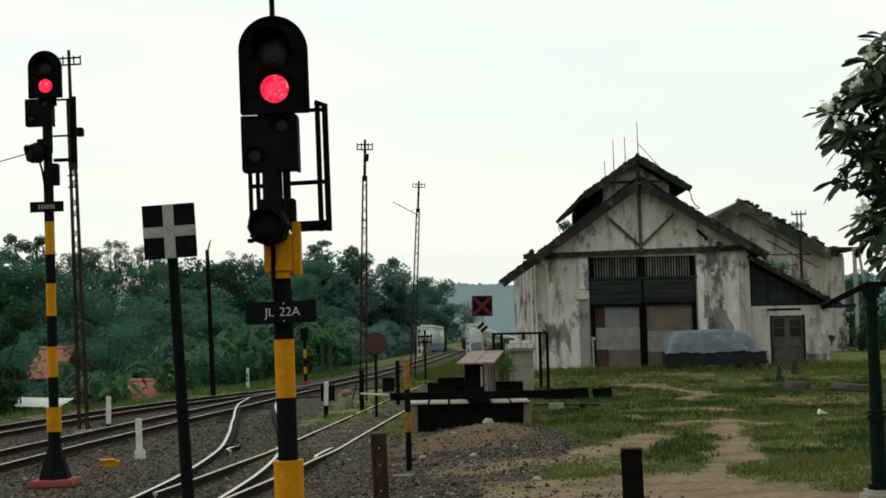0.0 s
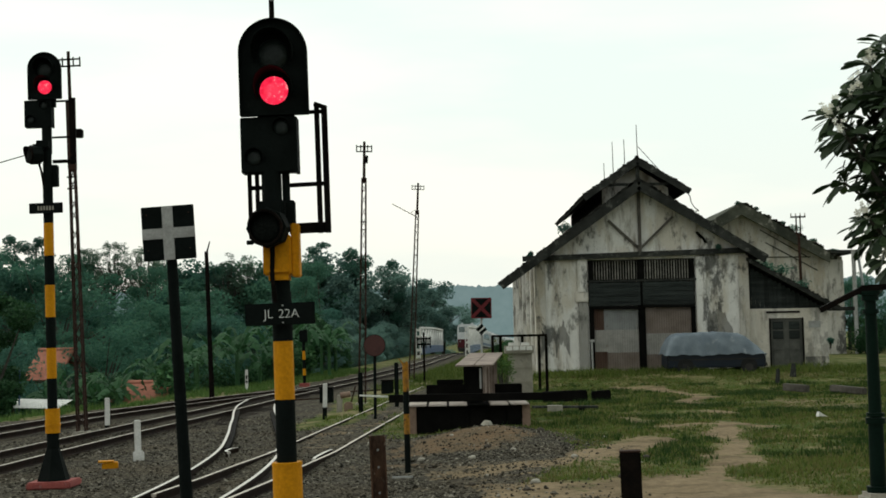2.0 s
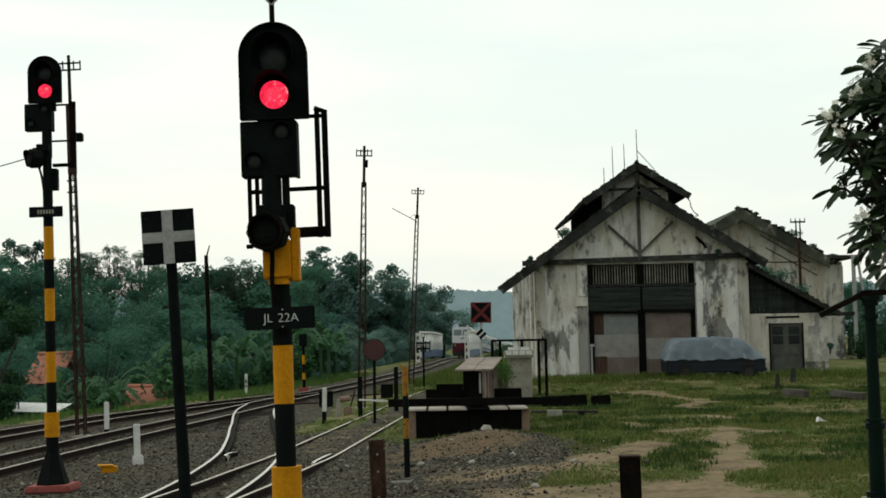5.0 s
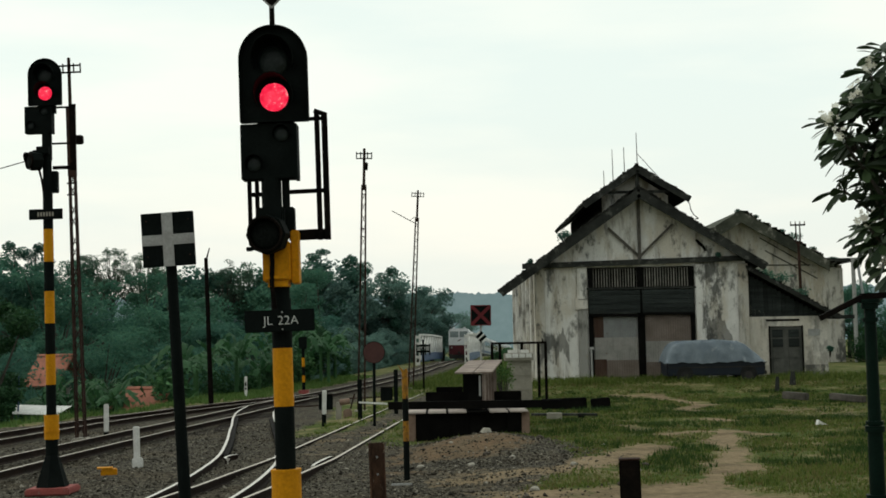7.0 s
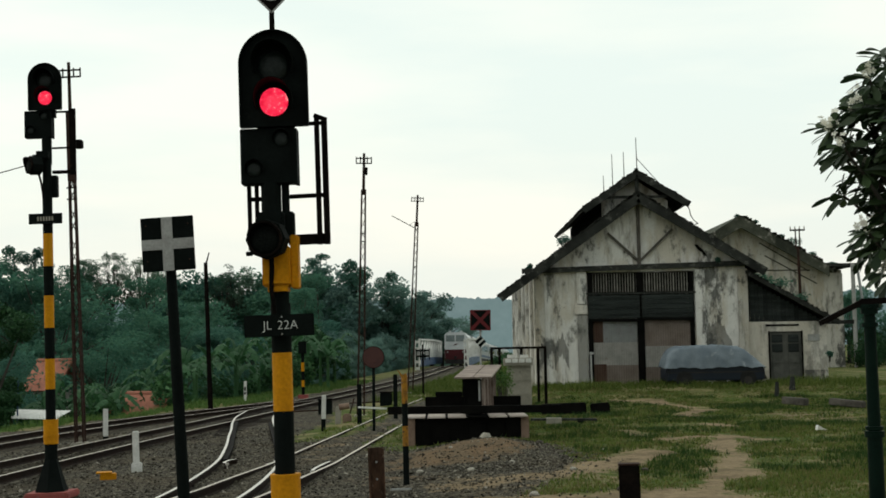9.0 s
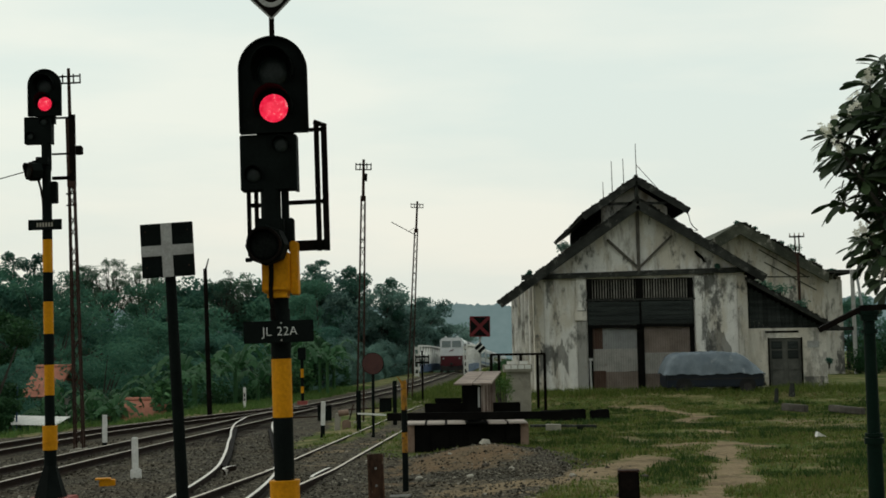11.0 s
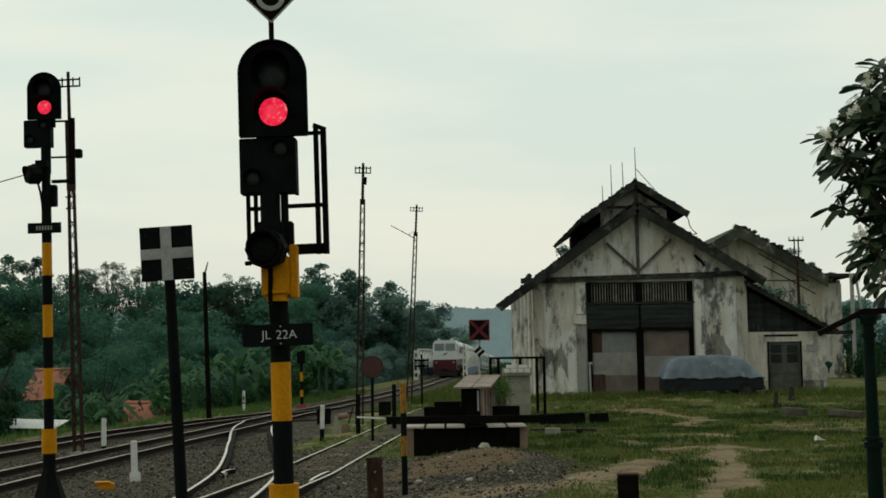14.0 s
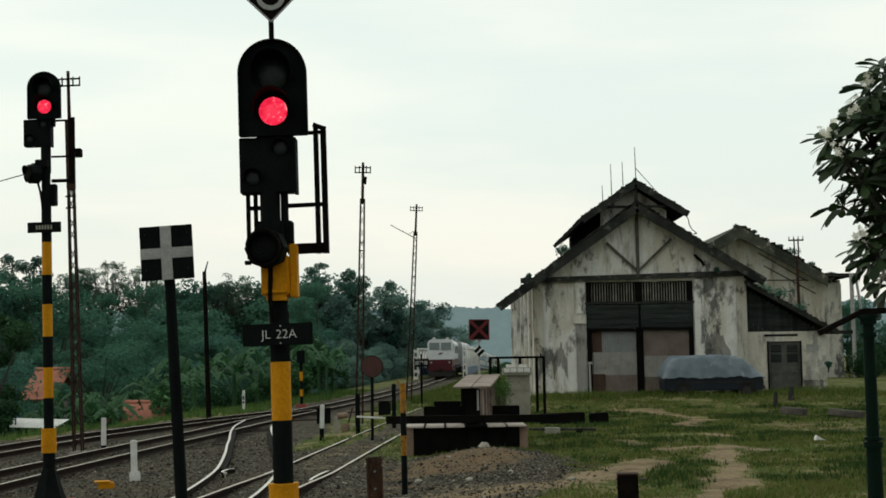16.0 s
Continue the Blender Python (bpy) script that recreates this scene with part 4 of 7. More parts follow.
# ---- engine shed ----
def gable(x0, z0, xa, za, x1, z1):
    return [(x0, z0), (x1, z1), (xa, za)]


def make_shed():
    s = thing("engine_shed", pose(0, 57.0, 0.34), "derelict white engine shed with stained walls and dark roof", "shed", kind="")
    D = 16.6
    # front wall around the doorway, side and back walls
    front = part("front_wall", B(3.90, 6.08, 0, 0.35, -0.4, 4.85), PLASTER, s, "stained limewashed brick wall")
    part("front_wall", B(10.52, 12.70, 0, 0.35, -0.4, 4.95), PLASTER, s)
    part("lintel", B(6.08, 10.52, 0.02, 0.35, 4.74, 4.95), PLASTER, s)
    part("gable_wall", prism(bmesh.new(), [(3.90, 4.86), (12.75, 4.96), (8.30, 7.66)], 0.03, 0.33), PLASTER, s)
    part("side_wall", B(3.90, 4.20, 0.352, D, -0.4, 4.75), PLASTER, s)
    part("side_wall", B(12.40, 12.70, 0.352, D, -0.4, 4.55), PLASTER, s)
    part("back_wall", prism(bmesh.new(), [(4.202, -0.4), (12.398, -0.4), (12.398, 4.6), (8.30, 7.4), (4.202, 4.6)], D - 0.3, D), PLASTER_OLD, s)
    for x in (3.86, 5.62, 10.58, 12.36):
        part("pilaster", B(x, x + 0.42, -0.10, -0.003, 2.98 if x == 5.62 else -0.4, 4.80, bevel=0.02), PLASTER_OLD if x in (3.86, 12.36) else PLASTER, s)
    part("pilaster_foot", B(5.64, 6.03, -0.085, -0.003, -0.4, 2.975, bevel=0.02), PLASTER_MOULD, s, "pilaster foot black with mould")
    part("pilaster_block", B(5.52, 6.06, -0.13, -0.003, 2.98, 3.42, bevel=0.03), PLASTER_CLEAN, s)
    for k, (cx, wd, top) in enumerate(((11.45, 0.62, 3.0), (4.95, 0.30, 2.3))):
        edge = [(cx + wd * (-1 + 2 * i / 24), 1.1 + (top - 1.1) * (0.35 + 0.65 * math.sin(math.pi * i / 24)) * (0.75 + 0.5 * abs(noise.noise(Vector((i * 0.9, k, 3)))))) for i in range(25)]
        low = [(x, max(-0.3, z - (1.5 if k == 0 else 0.75) - 0.5 * abs(noise.noise(Vector((i * 1.1, k, 8)))))) for i, (x, z) in enumerate(edge)]
        part("mould_patch", prism(bmesh.new(), edge + low[::-1], -0.006, -0.001), PLASTER_MOULD, s, "ragged patch of dark mould")
    for i in range(6):
        y = 1.6 + i * 2.9
        part("pilaster", B(3.76, 3.897, y, y + 0.45, -0.4, 4.6, bevel=0.02), PLASTER, s)
    part("floor_slab", B(4.21, 12.39, 0.36, D - 0.31, -0.35, 0.0), CONCRETE, s)
    # timber framing of the gable
    bm = beam(bmesh.new(), (3.35, -0.14, 4.83), (12.95, -0.14, 5.02), 0.14, 0.22)
    part("tie_beam", bm, TIMBER, s, "weathered grey timber tie beam")
    bm = beam(bmesh.new(), (8.28, -0.06, 4.98), (8.28, -0.06, 7.6), 0.13, 0.10, (0, 1, 0))
    part("king_post", bm, TIMBER_GREY, s)
    for a, b in (((8.25, 5.18), (6.98, 6.38)), ((8.31, 5.18), (9.70, 6.50))):
        part("strut", beam(bmesh.new(), (a[0], -0.05, a[1]), (b[0], -0.05, b[1]), 0.10, 0.07, (0, 1, 0)), TIMBER_GREY, s)
    # roof slopes with battens of tiles
    ax, az = 8.24, 8.05

    def slope(name, xa, za, xe, ze, y0, y1, rows, parent):
        d = Vector((xe - xa, 0, ze - za))
        nrm = Vector((-d.z, 0, d.x)).normalized()
        if nrm.z < 0:
            nrm = -nrm
        bm = bmesh.new()
        pts = [(xa, za), (xe, ze), (xe - nrm.x * 0.10, ze - nrm.z * 0.10), (xa - nrm.x * 0.10, za - nrm.z * 0.10)]
        prism(bm, pts, y0, y1)
        ob = part(name, bm, ROOF_TILE, parent, "dark mossy tiles, sagging and broken")
        cb = bmesh.new()
        for r in range(rows):
            u = (r + 0.5) / rows
            c = Vector((xa, 0, za)) + d * u
            off = 0.03
            ny = int((y1 - y0) / 1.2)
            for j in range(ny):
                a0, a1 = y0 + (y1 - y0) * j / ny, y0 + (y1 - y0) * (j + 1) / ny
                w = random.uniform(-0.015, 0.02)
                hb = d / rows * 0.55
                q = [c - hb + nrm * (off * 0.2 + w), c + hb + nrm * (off + 0.03 + w)]
                vs = [cb.verts.new(v) for v in ((q[0].x, a0, q[0].z), (q[1].x, a0, q[1].z), (q[1].x, a1, q[1].z), (q[0].x, a1, q[0].z))]
                lo = [cb.verts.new(v.co - nrm * 0.05) for v in vs]
                cb.faces.new(vs)
                for k in range(4):
                    cb.faces.new((vs[k], lo[k], lo[(k + 1) % 4], vs[(k + 1) % 4]))
        tagged(part("tile_course", cb, ROOF_TILE, ob), kind="stuff")
        rag = bmesh.new()
        for _ in range(rows * 5):
            u = random.random()
            c = Vector((xa, 0, za)) + d * u
            w = random.uniform(0.03, 0.09)
            box(rag, c.x - w, c.x + w, y0 - 0.03, y0 + 0.25, c.z - 0.08, c.z + random.uniform(0.0, 0.075))
        tagged(part("broken_tile", rag, ROOF_TILE, ob), kind="stuff")
        return ob

    slope("roof_slope", ax, az, 2.38, 3.84, -0.50, 0.9, 16, s)
    slope("roof_slope", ax, az, 3.66, 4.76, 0.902, D + 0.4, 13, s)
    slope("roof_slope", ax, az, 13.45, 4.74, -0.50, D + 0.4, 14, s)
    for xe, ze in ((2.40, 3.84), (13.45, 4.74)):
        bm = beam(bmesh.new(), (ax, -0.56, az - 0.28), (xe, -0.56, ze - 0.13), 0.06, 0.36)
        part("barge_board", bm, TIMBER, s)
    for i in range(7):
        y = 0.3 + i * 2.7
        bm = beam(bmesh.new(), (4.3, y, 5.05), (3.70, y, 4.62), 0.08, 0.12)
        part("rafter", bm, TIMBER, s)
    # raised lantern over the ridge
    L0, L1 = 2.2, 17.0
    part("lantern_wall", prism(bmesh.new(), [(7.10, 6.9), (10.0, 6.9), (10.0, 8.0), (8.6, 8.95), (7.10, 8.0)], L0 + 0.5, L0 + 0.65), PLASTER, s)
    # Black side walls fill the shaded void under the lantern's eaves.
    for x in (7.05, 9.95):
        part("lantern_side", B(x, x + 0.1, L0 + 0.66, L1, 6.4, 8.1), TAR_AND_SHADE, s)
    slope("lantern_roof", 8.56, 9.28, 6.20, 7.66, L0 - 0.3, L1, 7, s)
    slope("lantern_roof", 8.56, 9.28, 10.82, 7.84, L0 - 0.3, L1, 6, s)
    for xe, ze in ((6.20, 7.54), (10.82, 7.72)):
        part("barge_board", beam(bmesh.new(), (8.56, L0 - 0.34, 9.10), (xe, L0 - 0.34, ze), 0.05, 0.28), TIMBER, s)
    part("ridge_post", beam(bmesh.new(), (8.56, L0 - 0.2, 8.0), (8.56, L0 - 0.2, 9.36), 0.15, 0.12, (0, 1, 0)), TIMBER, s)
    part("tie_board", beam(bmesh.new(), (7.3, L0 - 0.1, 8.12), (9.9, L0 - 0.1, 8.12), 0.04, 0.12), TIMBER, s)
    # thin rods and a loose wire on the ridge
    for x, y, z0, z1 in ((8.62, L0, 9.1, 10.76), (8.33, L0 + 2, 8.9, 10.40), (7.93, L0 + 3, 8.6, 10.45), (7.64, L0 + 4, 8.4, 9.60)):
        part("rod", tube(bmesh.new(), (x, y, z0), (x - 0.02, y, z1), 0.022, 0.014, 6), BLACK_IRON, s)
    bm = tube(bmesh.new(), (8.62, L0, 9.82), (9.72, L0, 8.55), 0.014, seg=6)
    part("stay_wire", bm, BLACK_IRON, s)
    bm = bmesh.new()
    wire = [(10.74, 7.74), (10.86, 7.55), (10.90, 7.30), (11.02, 7.08), (11.22, 6.92), (11.05, 6.88)]
    for (xa, za), (xb, zb) in zip(wire, wire[1:]):
        tube(bm, (xa, L0, za), (xb, L0, zb), 0.02, seg=6)
    part("loose_wire", bm, BLACK_IRON, s)
    # doorway: posts, slatted vent, board panels, sheet doors
    # Middle post is widened so its black fills the shaded gap between doors.
    for x, w in ((6.08, 0.20), (8.13, 0.30), (10.34, 0.19)):
        part("door_post", B(x, x + w, -0.06, 0.16, -0.05, 4.72), TAR_AND_SHADE, s)
    # Black strips below the boards stand in for the shadow under them.
    for xa, xb, dz in ((6.10, 8.24, 0.0), (8.34, 10.50, 0.03)):
        part("board_shadow_strip", beam(bmesh.new(), (xa, -0.085, 2.74 + dz), (xb, -0.085, 2.70 + dz), 0.05, 0.12), TAR_AND_SHADE, s)
    part("vent_back", B(6.1, 10.5, 0.25, 0.30, 3.88, 4.73), TAR_AND_SHADE, s)
    for x0 in (6.27, 8.40):
        n = 17
        for i in range(n):
            x = x0 + (1.92) * (i + 0.5) / n
            w = 0.013 + random.uniform(0, 0.012)
            part("vent_slat", B(x - w, x + w, 0.02, 0.05, 3.90, 4.70), SLAT, s)
    part("vent_rail", B(6.0, 10.6, -0.09, -0.062, 3.80, 3.88), TIMBER, s)
    for x0 in (6.10, 8.34):
        for i in range(5):
            z = 2.80 + i * 0.195
            part("door_board", B(x0, x0 + 2.14, -0.095 + 0.012 * (i % 2), -0.065, z, z + 0.187), BOARD_DARK, s)

    def sheet(x0, x1, z0, z1, y, material):
        bm = bmesh.new()
        n = int((x1 - x0) / 0.025)
        top = [bm.verts.new((x0 + (x1 - x0) * i / n, y + 0.006 * math.sin(i * 1.6), z1)) for i in range(n + 1)]
        bot = [bm.verts.new((v.co.x, v.co.y, z0)) for v in top]
        for i in range(n):
            bm.faces.new((top[i], bot[i], bot[i + 1], top[i + 1]))
        r = bmesh.ops.solidify(bm, geom=bm.faces[:], thickness=0.004)
        part("door_sheet", bm, material, s)

    sheet(6.27, 6.72, 1.75, 2.80, 0.02, SHEET_RUST)
    sheet(6.70, 8.20, 1.75, 2.82, 0.00, SHEET)
    sheet(6.30, 8.20, 0.85, 1.80, -0.02, SHEET_PALE)
    sheet(6.27, 6.80, -0.02, 0.90, -0.03, SHEET_RUST)
    sheet(6.78, 8.20, -0.02, 0.90, -0.01, SHEET_PINK)
    sheet(8.37, 10.36, 1.55, 2.80, 0.02, SHEET_PINK)
    sheet(8.40, 10.36, 0.75, 1.62, -0.02, SHEET_PALE)
    sheet(8.37, 10.36, -0.02, 0.80, 0.0, SHEET_PINK)
    part("pale_pipe", tube(bmesh.new(), (6.17, -0.10, -0.05), (6.15, -0.10, 1.30), 0.045, 0.04, 10), GREY_WHITE, s)
    part("pale_bracket", B(6.08, 6.28, -0.11, -0.065, 1.31, 1.42), GREY_WHITE, s)
    part("bolt_box", B(8.20, 8.36, -0.14, -0.065, 2.22, 2.62, bevel=0.01), TAR_AND_SHADE, s)
    # A flat black patch on the wall stands in for a hole's darkness.
    hole = [(10.62, 5.82), (10.72, 5.86), (10.86, 5.72), (10.98, 5.62), (11.12, 5.36), (11.02, 5.34), (10.92, 5.50), (10.76, 5.62)]
    part("hole_patch", prism(bmesh.new(), hole, 0.02, 0.027), TAR_AND_SHADE, s, "flat black patch painted as a hole in the plaster")
    # lean-to with panelled door
    part("annex_wall", B(12.702, 13.62, 0.10, 0.35, -0.4, 2.55), PLASTER_CLEAN, s, "cream limewashed wall")
    part("annex_wall", B(15.02, 16.05, 0.10, 0.35, -0.4, 2.55), PLASTER_CLEAN, s)
    part("annex_wall", B(13.62, 15.02, 0.10, 0.35, 2.14, 2.55), PLASTER_CLEAN, s)
    part("annex_wall", B(15.80, 16.05, 0.352, 9.0, -0.4, 2.55), PLASTER_OLD, s)
    part("annex_back", B(12.702, 15.798, 8.75, 9.0, -0.4, 2.55), PLASTER_OLD, s)
    for xa, xb in ((12.78, 13.58), (15.06, 16.06)):
        part("dado", B(xa, xb, 0.094, 0.0995, -0.3, 0.52), PLASTER_OLD, s, "mouldy dark foot of the wall")
    n = 18
    for i in range(n):
        xa, xb = 12.72 + 3.3 * i / n, 12.72 + 3.3 * (i + 1) / n - 0.012
        zt = 4.45 - (xb - 12.72) * 0.575
        part("gable_board", B(xa, xb, 0.12, 0.16, 2.555, max(2.6, zt)), BOARD_DARK, s)
    part("annex_vent", B(13.5, 14.9, 0.08, 0.11, 2.36, 2.44), TAR_AND_SHADE, s)
    slope("annex_roof", 12.75, 4.66, 16.48, 2.52, -0.35, 9.3, 9, s)
    part("barge_board", beam(bmesh.new(), (12.75, -0.38, 4.56), (16.48, -0.38, 2.44), 0.05, 0.16), TIMBER, s)
    part("eave_beam", B(16.0, 17.1, -0.3, -0.2, 2.40, 2.56), TIMBER, s)
    door = part("panel_door", B(13.64, 15.0, 0.16, 0.20, 0.0, 2.12), DOOR_WOOD, s, "old dark panelled double door")
    for x0 in (13.68, 14.36):
        for z0, z1 in ((0.1, 0.75), (0.82, 1.22), (1.28, 1.62), (1.68, 2.0)):
            part("door_panel", B(x0 + 0.08, x0 + 0.52, 0.135, 0.158, z0, z1, bevel=0.01), DOOR_WOOD if z0 < 1.2 else BOARD_DARK, door)
    part("door_frame", B(13.60, 13.66, 0.06, 0.099, 0.0, 2.16), TAR_AND_SHADE, s)
    part("door_frame", B(14.98, 15.04, 0.06, 0.099, 0.0, 2.16), TAR_AND_SHADE, s)
    part("wall_notice", B(15.25, 15.75, 0.08, 0.098, 1.72, 2.0, bevel=0.004), GREY_WHITE, s, "faded pale notice board")
    return s


make_shed()


def make_second_shed():
    s = thing("rear_shed", pose(0, 85.0, 0.3), "decayed rear shed with moss and blackened plaster", "shed")
    part("front_wall", prism(bmesh.new(), [(15.5, -0.3), (25.0, -0.3), (25.0, 6.0), (23.9, 6.15), (18.65, 9.2), (15.5, 7.3)], 0, 0.4), PLASTER_OLD, s, "blackened limewashed gable wall")
    part("side_wall", B(24.6, 25.0, 0.402, 26, -0.3, 5.6), PLASTER_OLD, s)
    part("side_wall", B(15.5, 15.9, 0.402, 26, -0.3, 5.6), PLASTER_OLD, s)
    part("back_wall", B(15.902, 24.598, 25.6, 26, -0.3, 7), PLASTER_OLD, s)
    for xe, ze in ((13.6, 6.7), (24.3, 6.35)):
        d = Vector((xe - 18.65, 0, ze - 9.65))
        bm = bmesh.new()
        prism(bm, [(18.65, 9.72), (xe, ze), (xe, ze - 0.3), (18.65, 9.4)], -0.6, 26.4)
        part("roof_slope", bm, MOSS_ROOF, s, "crumbling mossy roof")
    bm = bmesh.new()
    for i in range(60):
        u = random.random()
        x, z = 18.65 + 5.6 * u, 9.7 - 3.35 * u
        box(bm, x - 0.15, x + random.uniform(0.05, 0.3), -0.7, -0.3, z - 0.12, z + random.uniform(0.0, 0.06))
    tagged(part("broken_tile", bm, MOSS_ROOF, s), kind="stuff")
    for xe, ze in ((15.6, 7.80), (24.0, 6.45)):
        part("verge", prism(bmesh.new(), [(18.62, 9.66), (xe, ze), (xe, ze - 0.62), (18.62, 8.92)], -0.75, -0.605), MOSS_ROOF, s, "crumbling mossy plaster verge")
    for xa, za, xb, zb in ((19.9, 8.0, 22.9, 6.2), (20.2, 7.2, 23.4, 5.4), (19.5, 6.3, 23.0, 6.25)):
        part("roof_scar", beam(bmesh.new(), (xa, -0.02, za), (xb, -0.02, zb), 0.07, 0.03, (0, 1, 0)), MOSS_ROOF, s, "dark scar of a lost roof")
    part("side_roof", B(23.9, 25.75, -0.5, 10, 6.42, 6.62), TIMBER, s)
    part("side_block", B(25.0, 25.3, 1.2, 9.0, -0.3, 6.3), PLASTER_OLD, s)
    part("downpipe", tube(bmesh.new(), (25.50, -0.62, -0.2), (25.48, -0.62, 6.6), 0.13, 0.13, 10), GREY_WHITE, s)
    part("stay_pipe", tube(bmesh.new(), (26.6, -0.62, -0.2), (25.75, -0.62, 6.4), 0.07, 0.09, 10), COACH_GREY, s)
    # Flat black panels on the wall stand in for unlit window openings.
    part("window_shade_panel", B(20.6, 21.3, -0.012, -0.002, 3.6, 4.6), TAR_AND_SHADE, s)
    part("window_shade_panel", B(22.1, 22.8, -0.012, -0.002, 3.4, 4.4), TAR_AND_SHADE, s)
    return s


make_second_shed()


# ---- distance ----
def make_backdrop():
    bm = bmesh.new()
    random.seed(5)
    top = []
    n = 2600
    for i in range(n + 1):
        a = radians(-75 + 150 * i / n)
        r = 900
        h = 36 + 4 * noise.noise(Vector((i * 0.0045, 1, 0))) + 2.5 * noise.noise(Vector((i * 0.05, 2, 0))) + 3.4 * abs(noise.noise(Vector((i * 0.21, 3, 0)))) + 1.2 * noise.noise(Vector((i * 0.6, 5, 0)))
        top.append((r * math.sin(a), r * math.cos(a), h))
    for p, q in zip(top, top[1:]):
        bm.faces.new([bm.verts.new(v) for v in ((p[0], p[1], -5), (q[0], q[1], -5), q, p)])
    # The backdrop glows: its haze is painted into the emission colour.
    m = bpy.data.materials.new("hills_painted_haze")
    n_, l_, b_ = nodes_of(m)
    co = n_.new("ShaderNodeTexCoord").outputs["Object"]
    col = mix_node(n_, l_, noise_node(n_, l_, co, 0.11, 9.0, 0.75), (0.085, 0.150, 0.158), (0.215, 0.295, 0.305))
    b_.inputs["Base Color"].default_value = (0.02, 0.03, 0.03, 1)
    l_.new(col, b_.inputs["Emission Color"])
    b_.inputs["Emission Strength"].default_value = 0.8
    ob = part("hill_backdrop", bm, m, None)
    tagged(ob, "glowing backdrop of far wooded hills, haze painted in", "hills", kind="structure")


make_backdrop()


def leaf_quads(bm, centre, radius, count, size, flat=0.8):
    """Small bent leaf clumps scattered through a rounded mass, denser near its skin."""
    for _ in range(count):
        d = Vector((random.gauss(0, 1), random.gauss(0, 1), random.gauss(0, 1))).normalized()
        p = centre + Vector((d.x * radius, d.y * radius, d.z * radius * flat)) * (random.random() ** 0.35)
        u = Vector((random.gauss(0, 1), random.gauss(0, 1), random.gauss(0, 0.7))).normalized()
        v = u.cross(Vector((random.gauss(0, 1), random.gauss(0, 1), random.gauss(0, 1)))).normalized()
        s = size * random.uniform(0.6, 1.3)
        k = u.cross(v) * s * 0.25
        a, b, c, e = (bm.verts.new(p + w) for w in (-u * s * 0.6, v * s * 0.32 + k, u * s * 0.6, -v * s * 0.32 + k))
        bm.faces.new((a, b, c)), bm.faces.new((a, c, e))


def make_tree(name, m, height, spread, seed, material, label, clumps=30, count=200, size=0.24, low=0.30, flat=0.62):
    """A broad tree: forked limbs and a crown of many flattened leaf masses of uneven size."""
    random.seed(seed)
    t = thing(name, m, label, "tree", "woodland trees")
    tr = bmesh.new()
    fork = Vector((random.uniform(-0.4, 0.4), random.uniform(-0.4, 0.4), height * 0.45))
    tube(tr, (0, 0, -0.5), fork, 0.26, 0.17, 8)
    crown = bmesh.new()
    lean = random.uniform(0, 6.28)
    for i in range(clumps):
        a = random.uniform(0, 2 * math.pi)
        zz = height * random.uniform(low, 0.95)
        wide = spread * math.sqrt(max(0.05, 1 - ((zz / height - 0.55) / 0.5) ** 2)) * (1 + 0.28 * math.cos(2 * a - lean))
        r = wide * math.sqrt(random.random())
        c = Vector((r * math.cos(a), r * math.sin(a), zz))
        if i % 2 == 0:
            tube(tr, fork * random.uniform(0.6, 1.0), c, 0.09, 0.02, 5)
        k = random.uniform(0.16, 0.42)
        leaf_quads(crown, c, spread * k, int(count * (0.35 + k * 2.0)), size, flat)
    part("trunk", tr, BARK, t)
    part("crown", crown, material, t)
    return t


def make_tufted_tree(m, height, spread, seed, material, label, tufts, tier=False):
    """A bare-limbed tree whose leaves stand in separate tufts at the ends of its limbs."""
    random.seed(seed)
    t = thing("tufted_tree", m, label, "tree", "woodland trees")
    tr, crown = bmesh.new(), bmesh.new()
    tube(tr, (0, 0, -0.5), (0.1, 0, height * 0.94), 0.20, 0.05, 8)
    for i in range(tufts):
        zz = height * (0.42 + 0.56 * i / (tufts - 1))
        a = i * 2.4 + random.uniform(-0.4, 0.4)
        r = spread * (1.05 - 0.75 * (zz / height - 0.42) / 0.56) * random.uniform(0.55, 1.0)
        c = Vector((r * math.cos(a), r * math.sin(a), zz))
        tube(tr, (0.04, 0, zz - 0.16 * height * r / spread), c, 0.06, 0.025, 5)
        leaf_quads(crown, c, random.uniform(0.6, 1.0) * spread * (0.40 if tier else 0.56), 260 if tier else 380, 0.22, 0.45 if tier else 0.8)
    part("trunk", tr, BARK, t)
    part("crown", crown, material, t)
    return t


